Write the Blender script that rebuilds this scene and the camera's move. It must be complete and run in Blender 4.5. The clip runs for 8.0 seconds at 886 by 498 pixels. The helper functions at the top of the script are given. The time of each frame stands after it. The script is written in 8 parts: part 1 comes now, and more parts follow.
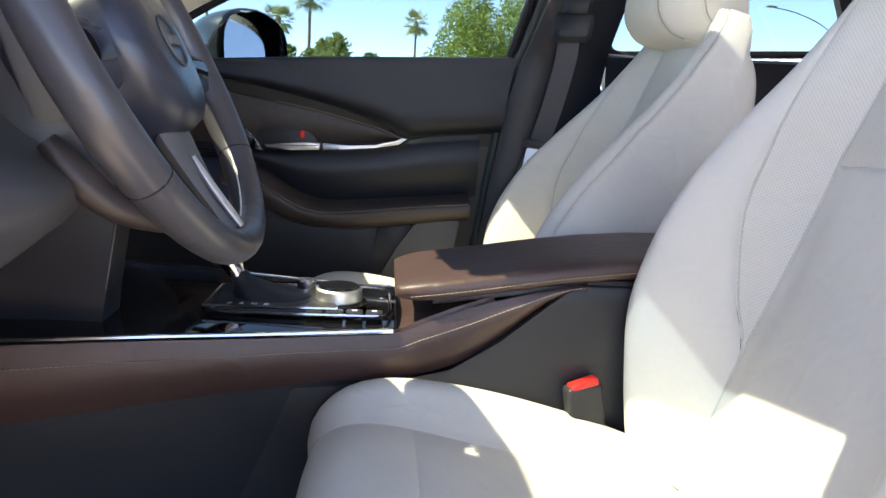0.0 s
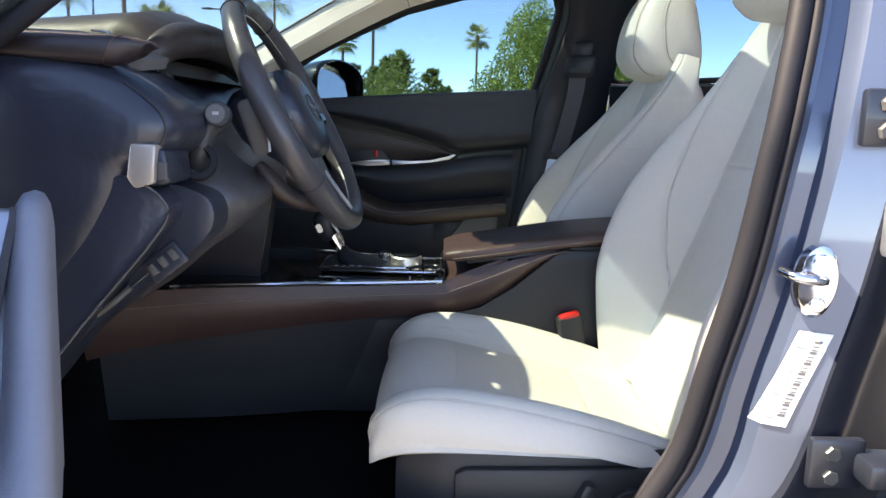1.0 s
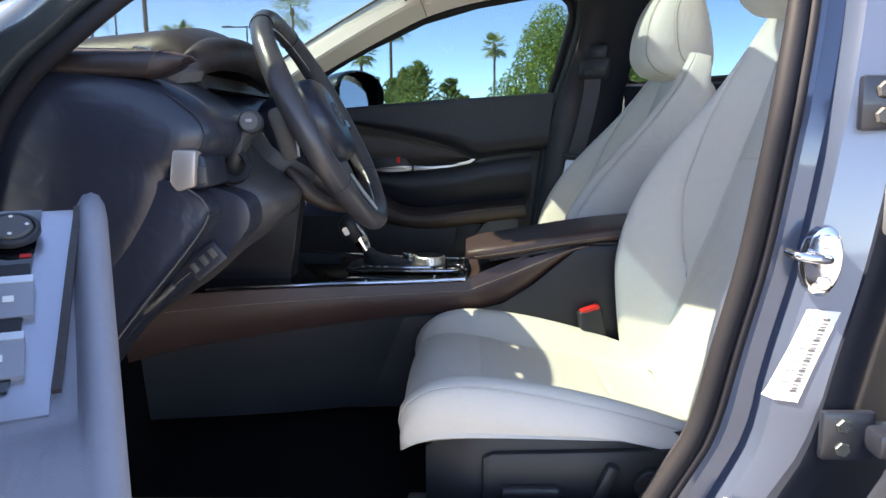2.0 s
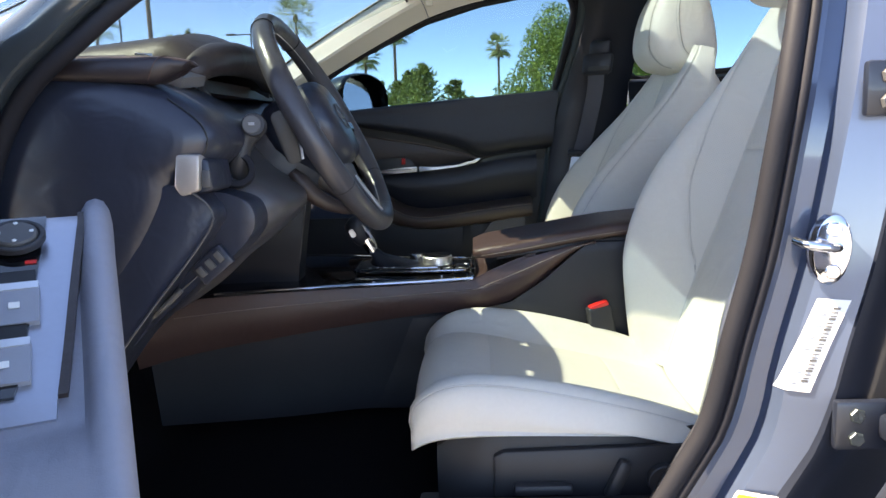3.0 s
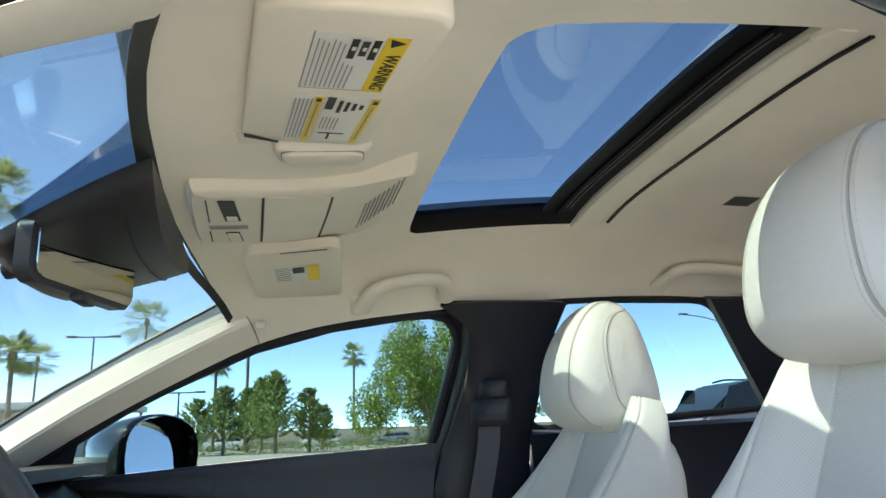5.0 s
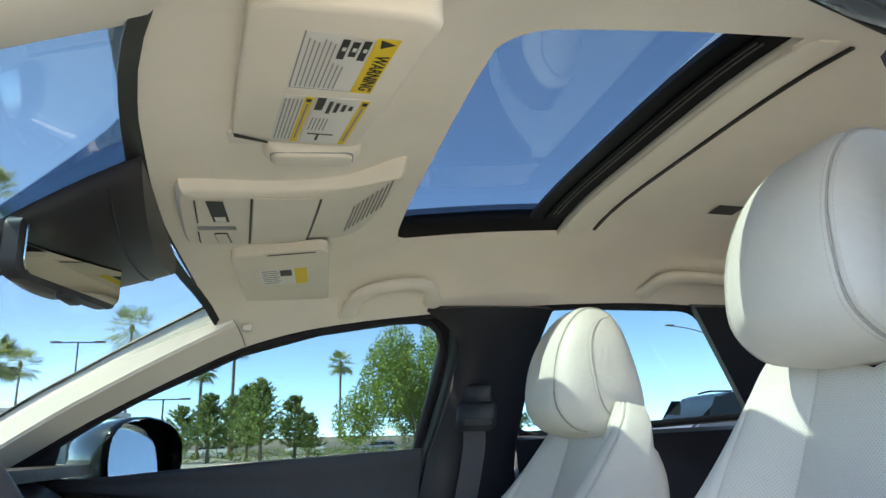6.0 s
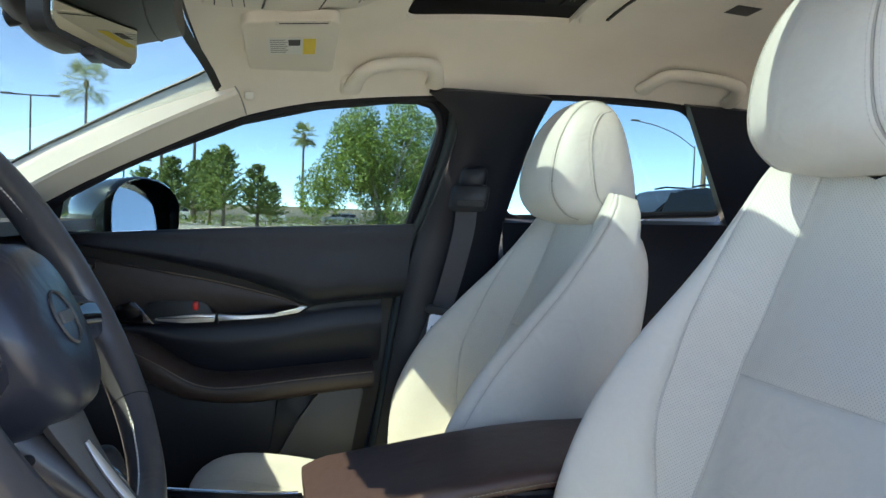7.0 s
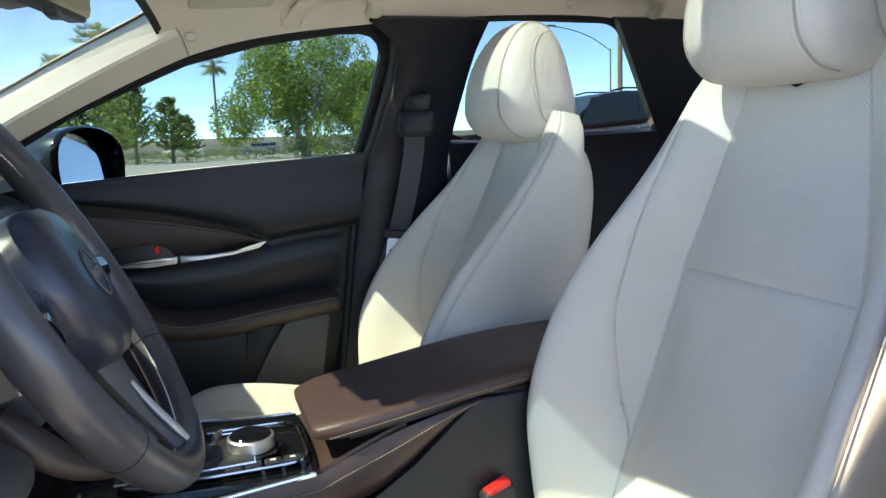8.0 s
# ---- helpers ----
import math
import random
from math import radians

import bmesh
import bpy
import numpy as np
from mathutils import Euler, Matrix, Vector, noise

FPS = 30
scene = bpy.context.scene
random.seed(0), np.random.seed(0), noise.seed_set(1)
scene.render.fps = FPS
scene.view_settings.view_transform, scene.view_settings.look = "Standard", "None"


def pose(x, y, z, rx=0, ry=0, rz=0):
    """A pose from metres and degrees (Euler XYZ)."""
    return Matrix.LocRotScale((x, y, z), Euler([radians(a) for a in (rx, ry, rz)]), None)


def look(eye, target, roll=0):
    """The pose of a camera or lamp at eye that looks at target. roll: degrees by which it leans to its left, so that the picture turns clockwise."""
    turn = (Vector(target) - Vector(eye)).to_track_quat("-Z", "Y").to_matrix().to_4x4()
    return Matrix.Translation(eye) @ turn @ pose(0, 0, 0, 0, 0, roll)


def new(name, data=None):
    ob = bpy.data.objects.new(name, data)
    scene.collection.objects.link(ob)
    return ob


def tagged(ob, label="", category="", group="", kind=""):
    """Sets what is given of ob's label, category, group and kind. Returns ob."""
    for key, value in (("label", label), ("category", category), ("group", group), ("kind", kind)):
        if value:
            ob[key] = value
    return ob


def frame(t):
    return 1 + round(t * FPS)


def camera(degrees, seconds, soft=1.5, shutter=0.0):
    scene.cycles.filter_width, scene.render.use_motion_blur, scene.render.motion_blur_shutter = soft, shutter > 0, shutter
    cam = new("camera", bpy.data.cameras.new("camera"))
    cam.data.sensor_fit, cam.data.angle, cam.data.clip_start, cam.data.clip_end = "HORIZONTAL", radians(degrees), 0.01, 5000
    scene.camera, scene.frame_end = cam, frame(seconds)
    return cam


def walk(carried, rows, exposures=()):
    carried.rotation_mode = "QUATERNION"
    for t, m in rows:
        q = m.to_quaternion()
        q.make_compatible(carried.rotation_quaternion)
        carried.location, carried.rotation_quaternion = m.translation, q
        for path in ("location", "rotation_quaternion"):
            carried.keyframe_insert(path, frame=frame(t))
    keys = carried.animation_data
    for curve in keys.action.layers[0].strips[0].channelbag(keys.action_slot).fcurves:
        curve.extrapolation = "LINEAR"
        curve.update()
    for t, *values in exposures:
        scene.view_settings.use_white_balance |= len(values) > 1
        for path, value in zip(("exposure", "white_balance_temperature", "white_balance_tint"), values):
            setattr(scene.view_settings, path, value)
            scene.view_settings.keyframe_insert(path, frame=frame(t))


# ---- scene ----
cam = camera(62.1, 8.0)
PATH = [
    (0.0, (0.8373, 0.7515, 0.9068), (0.9978, 2.5522, 0.5637), 3.2),
    (0.5, (0.8511, 0.386, 0.9234), (0.8959, 2.1942, 0.5867), 2.0),
    (1.0, (0.8642, 0.2433, 0.9381), (0.8603, 2.0562, 0.6189), 1.2),
    (1.5, (0.8654, 0.1886, 0.9326), (0.8293, 2.0028, 0.6281), 0.3),
    (3.0, (0.8693, 0.1901, 0.9216), (0.7861, 2.0051, 0.6299), -2.2),
    (3.5, (0.9197, 0.3008, 0.94), (0.8483, 2.1229, 0.6943), -2.8),
    (3.8, (0.9624, 0.4761, 0.9712), (0.96, 2.3127, 0.8682), -2.5),
    (4.0, (0.9498, 0.5752, 1.0025), (1.0178, 2.4144, 1.0237), -2.3),
    (4.5, (0.8877, 0.7651, 1.0476), (1.1037, 2.5669, 1.3512), -2.3),
    (4.8, (0.8883, 0.8011, 1.0504), (1.1508, 2.5762, 1.4542), -1.4),
    (5.0, (0.8885, 0.8121, 1.0494), (1.1764, 2.5738, 1.4975), -2.0),
    (5.2, (0.8946, 0.818, 1.0301), (1.1908, 2.5696, 1.5113), -1.2),
    (6.3, (0.8877, 0.8039, 1.0421), (1.211, 2.5585, 1.4929), -1.5),
    (6.5, (0.8902, 0.8111, 1.0375), (1.2196, 2.5807, 1.4156), -0.4),
    (6.8, (0.8788, 0.8085, 1.043), (1.2136, 2.6146, 1.147), 1.4),
    (7.0, (0.8108, 0.7919, 1.0402), (1.2281, 2.5827, 0.9694), 2.1),
    (7.5, (0.7415, 0.7543, 1.0467), (1.234, 2.51, 0.8056), -0.2),
    (8.0, (0.736, 0.7362, 1.055), (1.3179, 2.4603, 0.7826), -2.2),
]
EXPOSURE = [(0.0, 3.82, 9500, 18), (0.5, 3.40, 9000, 16), (1.0, 3.23, 8600, 13), (3.0, 3.19, 8400, 12), (3.5, 3.22, 8300, 10), (4.0, 3.20, 8000, 6), (4.8, 3.35, 8500, 6), (6.5, 3.25, 8400, 6), (7.5, 3.27, 8500, 9), (8.0, 3.28, 8600, 10)]
walk(cam, [(t, look(eye, target, roll)) for t, eye, target, roll in PATH], EXPOSURE)

# ---- world, sun, exposure ----
SUN_EL, SUN_AZ = 53.0, -5.0         # height, and degrees off the car's nose towards the passenger side
sx = -math.cos(radians(SUN_EL)) * math.cos(radians(SUN_AZ))
sy = math.cos(radians(SUN_EL)) * math.sin(radians(SUN_AZ))
sz = math.sin(radians(SUN_EL))
world = bpy.data.worlds.new("sky")
scene.world = world
world.use_nodes = True
wn = world.node_tree.nodes
sky = wn.new("ShaderNodeTexSky")
sky.sky_type = "NISHITA"
sky.sun_disc = False
sky.sun_elevation = radians(SUN_EL)
sky.sun_rotation = math.atan2(sx, sy)
sky.altitude, sky.air_density, sky.dust_density, sky.ozone_density = 3000.0, 0.48, 0.0, 2.6
wn["Background"].inputs["Strength"].default_value = 0.150
world.node_tree.links.new(sky.outputs[0], wn["Background"].inputs["Color"])
lamp = bpy.data.lights.new("sun", "SUN")
lamp.energy, lamp.angle, lamp.color = 2.7, radians(0.53), (1.0, 0.95, 0.87)
sun = new("sun", lamp)
sun.matrix_world = look((20 * sx, 20 * sy, 20 * sz), (0, 0, 0))

# ---- materials ----
def material(name, color, rough=0.5, metal=0.0, coat=0.0, vary=0.12, grain=180.0, bump=0.15, depth=0.0006, sheen=0.0, pattern=None, spec=0.5):
    m = bpy.data.materials.new(name)
    m.use_nodes = True
    t = m.node_tree
    b = t.nodes["Principled BSDF"]
    b.inputs["Roughness"].default_value = rough
    b.inputs["Metallic"].default_value = metal
    b.inputs["Coat Weight"].default_value = coat
    b.inputs["Specular IOR Level"].default_value = spec
    b.inputs["Sheen Weight"].default_value = sheen
    co = t.nodes.new("ShaderNodeTexCoord")
    big = t.nodes.new("ShaderNodeTexNoise")
    big.inputs["Scale"].default_value = 7.0
    big.inputs["Detail"].default_value = 5.0
    t.links.new(co.outputs["Object"], big.inputs["Vector"])
    fine = t.nodes.new("ShaderNodeTexNoise")
    fine.inputs["Scale"].default_value = grain
    fine.inputs["Detail"].default_value = 3.0
    t.links.new(co.outputs["Object"], fine.inputs["Vector"])
    both = t.nodes.new("ShaderNodeMath")
    both.operation = "MULTIPLY_ADD"
    t.links.new(fine.outputs["Fac"], both.inputs[0])
    both.inputs[1].default_value = 0.4
    t.links.new(big.outputs["Fac"], both.inputs[2])
    ramp = t.nodes.new("ShaderNodeMapRange")
    ramp.inputs["From Min"].default_value, ramp.inputs["From Max"].default_value = 0.4, 1.0
    ramp.inputs["To Min"].default_value, ramp.inputs["To Max"].default_value = 1.0 - vary, 1.0 + vary
    t.links.new(both.outputs[0], ramp.inputs["Value"])
    mul = t.nodes.new("ShaderNodeMix")
    mul.data_type, mul.blend_type = "RGBA", "MULTIPLY"
    mul.inputs["Factor"].default_value = 1.0
    mul.inputs[6].default_value = (*color, 1)
    t.links.new(ramp.outputs["Result"], mul.inputs[7])
    t.links.new(mul.outputs[2], b.inputs["Base Color"])
    height = fine.outputs["Fac"]
    if pattern == "leather":
        cells = t.nodes.new("ShaderNodeTexVoronoi")
        cells.feature = "DISTANCE_TO_EDGE"
        cells.inputs["Scale"].default_value = 520.0
        t.links.new(co.outputs["Object"], cells.inputs["Vector"])
        edge = t.nodes.new("ShaderNodeMapRange")
        edge.inputs["From Max"].default_value = 0.12
        t.links.new(cells.outputs["Distance"], edge.inputs["Value"])
        height = edge.outputs["Result"]
    if pattern == "perforated":
        dots = t.nodes.new("ShaderNodeTexVoronoi")
        dots.voronoi_dimensions = "2D"
        dots.inputs["Scale"].default_value = 300.0
        dots.inputs["Randomness"].default_value = 0.0
        turn = t.nodes.new("ShaderNodeMapping")
        turn.inputs["Rotation"].default_value = (0, 0, radians(45))
        t.links.new(co.outputs["UV"], turn.inputs["Vector"])
        t.links.new(turn.outputs["Vector"], dots.inputs["Vector"])
        hole = t.nodes.new("ShaderNodeMapRange")
        hole.inputs["From Min"].default_value, hole.inputs["From Max"].default_value = 0.16, 0.24
        t.links.new(dots.outputs["Distance"], hole.inputs["Value"])
        height = hole.outputs["Result"]
        dark = t.nodes.new("ShaderNodeMix")
        dark.data_type, dark.blend_type = "RGBA", "MIX"
        dark.inputs[6].default_value = (color[0] * 0.74, color[1] * 0.73, color[2] * 0.72, 1)
        t.links.new(hole.outputs["Result"], dark.inputs["Factor"])
        t.links.new(mul.outputs[2], dark.inputs[7])
        t.links.new(dark.outputs[2], b.inputs["Base Color"])
    if pattern == "woven":
        wave = t.nodes.new("ShaderNodeTexWave")
        wave.inputs["Scale"].default_value = 160.0
        wave.inputs["Distortion"].default_value = 1.0
        t.links.new(co.outputs["Object"], wave.inputs["Vector"])
        height = wave.outputs["Fac"]
    folds = None
    if pattern in ("leather", "perforated"):
        soft_ = t.nodes.new("ShaderNodeTexNoise")
        soft_.inputs["Scale"].default_value = 19.0
        soft_.inputs["Detail"].default_value = 2.0
        soft_.inputs["Distortion"].default_value = 0.9
        t.links.new(co.outputs["Object"], soft_.inputs["Vector"])
        folds = t.nodes.new("ShaderNodeBump")
        folds.inputs["Strength"].default_value = 0.35
        folds.inputs["Distance"].default_value = 0.006
        t.links.new(soft_.outputs["Fac"], folds.inputs["Height"])
    bm_ = t.nodes.new("ShaderNodeBump")
    bm_.inputs["Strength"].default_value = bump
    bm_.inputs["Distance"].default_value = depth
    t.links.new(height, bm_.inputs["Height"])
    if folds:
        t.links.new(folds.outputs["Normal"], bm_.inputs["Normal"])
    t.links.new(bm_.outputs["Normal"], b.inputs["Normal"])
    worn = t.nodes.new("ShaderNodeMapRange")
    worn.inputs["To Min"].default_value, worn.inputs["To Max"].default_value = max(0.02, rough * 0.85), min(1.0, rough * 1.18)
    t.links.new(big.outputs["Fac"], worn.inputs["Value"])
    t.links.new(worn.outputs["Result"], b.inputs["Roughness"])
    return m


def glass(name, tint, gloss=0.06, rough=0.0):
    m = bpy.data.materials.new(name)
    m.use_nodes = True
    t = m.node_tree
    t.nodes.remove(t.nodes["Principled BSDF"])
    clear = t.nodes.new("ShaderNodeBsdfTransparent")
    clear.inputs["Color"].default_value = (*tint, 1)
    shine = t.nodes.new("ShaderNodeBsdfGlossy")
    shine.inputs["Roughness"].default_value = rough
    face = t.nodes.new("ShaderNodeLayerWeight")
    face.inputs["Blend"].default_value = 0.5
    steep = t.nodes.new("ShaderNodeMath")
    steep.operation = "POWER"
    steep.inputs[1].default_value = 4.0
    t.links.new(face.outputs["Facing"], steep.inputs[0])
    low = t.nodes.new("ShaderNodeMath")
    low.operation = "MULTIPLY_ADD"
    low.inputs[1].default_value = 0.5
    low.inputs[2].default_value = gloss
    t.links.new(steep.outputs[0], low.inputs[0])
    mix = t.nodes.new("ShaderNodeMixShader")
    t.links.new(low.outputs[0], mix.inputs["Fac"])
    t.links.new(clear.outputs[0], mix.inputs[1])
    t.links.new(shine.outputs[0], mix.inputs[2])
    t.links.new(mix.outputs[0], t.nodes["Material Output"].inputs["Surface"])
    return m


WHITE = material("white_leather", (0.650, 0.612, 0.542), 0.50, vary=0.05, bump=0.18, depth=0.0005, pattern="leather")
WHITE_P = material("perforated_white_leather", (0.640, 0.602, 0.532), 0.54, vary=0.05, bump=0.3, depth=0.0005, pattern="perforated")
BROWN = material("brown_leather", (0.064, 0.034, 0.029), 0.40, vary=0.14, bump=0.22, depth=0.0005, pattern="leather")
BLACK = material("soft_black_plastic", (0.030, 0.030, 0.033), 0.42, vary=0.15, grain=500, bump=0.2, depth=0.0004, spec=0.30)
BLACK_L = material("black_leather", (0.014, 0.016, 0.023), 0.40, vary=0.15, bump=0.2, depth=0.0005, pattern="leather", spec=0.34)
GREY = material("hard_grey_plastic", (0.085, 0.082, 0.080), 0.5, vary=0.12, grain=600, bump=0.25, depth=0.0004)
DASHB = material("dashboard_skin", (0.022, 0.026, 0.040), 0.30, vary=0.12, bump=0.08, depth=0.0004, pattern="leather", spec=0.55)
WHEEL_L = material("wheel_leather", (0.052, 0.050, 0.055), 0.29, vary=0.12, bump=0.06, depth=0.0005, pattern="leather")
PIANO = material("gloss_black", (0.006, 0.006, 0.007), 0.06, coat=0.6, vary=0.05, bump=0.02)
CHROME = material("chrome", (0.80, 0.80, 0.82), 0.12, metal=1.0, vary=0.05, bump=0.02)
SATIN = material("satin_metal", (0.80, 0.79, 0.78), 0.42, metal=1.0, vary=0.06, bump=0.05)
LINER = material("headliner_cloth", (0.82, 0.772, 0.688), 0.9, vary=0.06, grain=700, bump=0.35, depth=0.0006, sheen=0.15)
TRIM = material("beige_plastic", (0.77, 0.725, 0.645), 0.6, vary=0.05, grain=500, bump=0.15, depth=0.0003)
# carpet darkened further so its colour holds the footwells' deep shade
CARPET = material("shaded_black_carpet", (0.005, 0.005, 0.006), 0.95, vary=0.3, grain=400, bump=0.8, depth=0.003, spec=0.1)
PAINT = material("blue_grey_paint", (0.062, 0.084, 0.135), 0.3, metal=0.3, coat=1.0, vary=0.06, grain=900, bump=0.02)
# the body paint in two darker tones, with the shade put into the colour
PAINT_D = material("shaded_body_paint", (0.035, 0.045, 0.05), 0.25, metal=0.3, coat=1.0, vary=0.06, bump=0.02)
JAMB = material("shaded_jamb_paint", (0.012, 0.015, 0.024), 0.32, coat=0.3, vary=0.15, bump=0.05)
RUBBER = material("black_rubber", (0.013, 0.013, 0.017), 0.62, vary=0.2, grain=300, bump=0.3, spec=0.22)
WEB = material("belt_webbing", (0.070, 0.065, 0.072), 0.7, vary=0.15, bump=0.5, depth=0.0008, pattern="woven")
RED = material("red_plastic", (0.70, 0.025, 0.02), 0.35, vary=0.06, bump=0.05)
STITCH = material("pale_thread", (0.30, 0.245, 0.20), 0.8, vary=0.15, bump=0.3)
STITCH_W = material("grey_thread", (0.55, 0.52, 0.47), 0.8, vary=0.12, bump=0.3)
PAPER = material("white_label", (0.78, 0.78, 0.76), 0.45, vary=0.03, bump=0.02)
YELLOW = material("yellow_label", (0.85, 0.62, 0.03), 0.45, vary=0.03, bump=0.02)
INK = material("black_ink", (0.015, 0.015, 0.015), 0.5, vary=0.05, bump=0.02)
INK_G = material("grey_ink", (0.30, 0.30, 0.31), 0.6, vary=0.1, bump=0.02)
MIRROR = material("mirror_silver", (0.90, 0.91, 0.92), 0.015, metal=1.0, vary=0.01, bump=0.0)
FRIT = material("black_glass_border", (0.008, 0.008, 0.009), 0.5, vary=0.1, bump=0.02)
CLEAR = glass("clear_glass", (0.40, 0.485, 0.50), 0.015)
SCREEN = glass("windscreen_glass", (0.50, 0.565, 0.575), 0.014)
SHADE = glass("tinted_roof_glass", (0.40, 0.475, 0.52), 0.05)
BAND = glass("tinted_sun_band", (0.42, 0.50, 0.58), 0.01)
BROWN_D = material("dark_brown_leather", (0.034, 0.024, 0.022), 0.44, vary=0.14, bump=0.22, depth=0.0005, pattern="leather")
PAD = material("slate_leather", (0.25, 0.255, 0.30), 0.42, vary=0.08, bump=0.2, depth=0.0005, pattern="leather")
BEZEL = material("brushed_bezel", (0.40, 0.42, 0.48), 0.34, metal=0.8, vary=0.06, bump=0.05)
FRAME_P = material("teal_frame_paint", (0.030, 0.044, 0.050), 0.5, vary=0.1, bump=0.04, spec=0.4)
MIRROR_D = material("dimmed_mirror", (0.58, 0.60, 0.54), 0.02, metal=1.0, vary=0.01, bump=0.0)
SHADE_C = material("pale_shade_cloth", (0.80, 0.765, 0.69), 0.8, vary=0.05, grain=600, bump=0.3, depth=0.0005)
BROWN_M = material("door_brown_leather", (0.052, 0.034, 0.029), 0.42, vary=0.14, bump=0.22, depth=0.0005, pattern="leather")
RAIL_B = material("matt_black_rail", (0.004, 0.004, 0.006), 0.5, vary=0.1, bump=0.02, spec=0.12)
VENT = material("warm_satin_trim", (0.44, 0.39, 0.35), 0.38, metal=0.5, vary=0.05, bump=0.04)
KNEE = material("grey_brown_plastic", (0.066, 0.063, 0.066), 0.34, vary=0.1, grain=500, bump=0.2, depth=0.0004)
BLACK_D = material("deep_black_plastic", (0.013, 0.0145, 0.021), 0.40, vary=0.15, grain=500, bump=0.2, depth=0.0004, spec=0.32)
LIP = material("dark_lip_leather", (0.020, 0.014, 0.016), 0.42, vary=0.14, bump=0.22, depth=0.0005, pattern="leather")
TOP_G = material("pale_dash_top", (0.15, 0.135, 0.125), 0.6, vary=0.12, grain=500, bump=0.2, depth=0.0004)
# dark switches coloured pale, with the daylight on their faces put in
SWITCH = material("lit_switch_plastic", (0.26, 0.28, 0.33), 0.4, vary=0.06, bump=0.05)
SEAM_D = material("shaded_seam_thread", (0.42, 0.39, 0.34), 0.8, vary=0.1, bump=0.2)

# ---- mesh tools ----
def link(name, bm, mat, parent=None, label="", sharp=42.0):
    bmesh.ops.recalc_face_normals(bm, faces=bm.faces[:])
    me = bpy.data.meshes.new(name)
    bm.to_mesh(me)
    bm.free()
    for p in me.polygons:
        p.use_smooth = True
    me.set_sharp_from_angle(angle=radians(sharp))
    me.materials.append(mat)
    ob = new(name, me)
    if parent:
        ob.parent = parent
    if label:
        ob["label"] = label
    return ob


def part(name, bm, mat, parent, label="", sharp=42.0):
    return link(name, bm, mat, parent, label, sharp)


def thing(name, label, category, group="", kind=""):
    return tagged(new(name), label, category, group, kind)


def smooth_line(pts, n):
    """n points on a Catmull-Rom curve through pts."""
    P = [Vector(p) for p in pts]
    P = [P[0] * 2 - P[1]] + P + [P[-1] * 2 - P[-2]]
    out = []
    m = len(P) - 3
    for i in range(n):
        s = i / (n - 1) * m
        k = min(int(s), m - 1)
        f = s - k
        a, b, c, d = P[k:k + 4]
        out.append(0.5 * ((2 * b) + (c - a) * f + (2 * a - 5 * b + 4 * c - d) * f * f + (3 * b - a - 3 * c + d) * f ** 3))
    return out


def curve1(pairs, x):
    """Smooth value at x through (x, value) pairs."""
    if x <= pairs[0][0]:
        return pairs[0][1]
    for i in range(len(pairs) - 1):
        (x0, a), (x1, b) = pairs[i], pairs[i + 1]
        if x <= x1:
            f = (x - x0) / (x1 - x0)
            m0 = (b - pairs[i - 1][1]) / (x1 - pairs[i - 1][0]) if i else (b - a) / (x1 - x0)
            m1 = (pairs[i + 2][1] - a) / (pairs[i + 2][0] - x0) if i + 2 < len(pairs) else (b - a) / (x1 - x0)
            h = x1 - x0
            return (2 * f ** 3 - 3 * f * f + 1) * a + (f ** 3 - 2 * f * f + f) * h * m0 + (3 * f * f - 2 * f ** 3) * b + (f ** 3 - f * f) * h * m1
    return pairs[-1][1]


def metric_uv(bm, rings, rows):
    """UVs in metres over an open loft: along the rows and across them."""
    uv = bm.loops.layers.uv.new("metres")
    place = {}
    mid = len(rings[0]) // 2
    high = 0.0
    for j, r in enumerate(rings):
        if j:
            high += (Vector(r[mid]) - Vector(rings[j - 1][mid])).length
        wide = 0.0
        line = [0.0]
        for a, b in zip(r, r[1:]):
            wide += (Vector(b) - Vector(a)).length
            line.append(wide)
        for i, q in enumerate(line):
            place[rows[j][i]] = (q - line[mid], high)
    for f in bm.faces:
        for lp in f.loops:
            lp[uv].uv = place[lp.vert]


def add_loft(bm, rings, caps=True, closed=True):
    rows = [[bm.verts.new(p) for p in r] for r in rings]
    n = len(rows[0])
    for a, b in zip(rows, rows[1:]):
        for i in range(n if closed else n - 1):
            j = (i + 1) % n
            bm.faces.new((a[i], a[j], b[j], b[i]))
    if caps and closed:
        bm.faces.new(rows[0])
        bm.faces.new(rows[-1])
    if not closed:
        metric_uv(bm, rings, rows)
    return bm


def loft(rings, caps=True, closed=True):
    return add_loft(bmesh.new(), rings, caps, closed)


def add_box(bm, c, s, r=0.003, seg=2, m=None):
    got = bmesh.ops.create_cube(bm, size=1.0)["verts"]
    bmesh.ops.scale(bm, vec=s, verts=got)
    r = min(r, 0.45 * min(s))
    es = list({e for v in got for e in v.link_edges})
    if r > 0:
        res = bmesh.ops.bevel(bm, geom=es, offset=r, segments=seg, affect="EDGES", profile=0.5)
        got = list({v for f in res["faces"] for v in f.verts})
    if m is not None:
        bmesh.ops.transform(bm, matrix=m, verts=got)
    bmesh.ops.translate(bm, vec=c, verts=got)
    return bm


def box(c, s, r=0.003, seg=2, m=None):
    return add_box(bmesh.new(), c, s, r, seg, m)


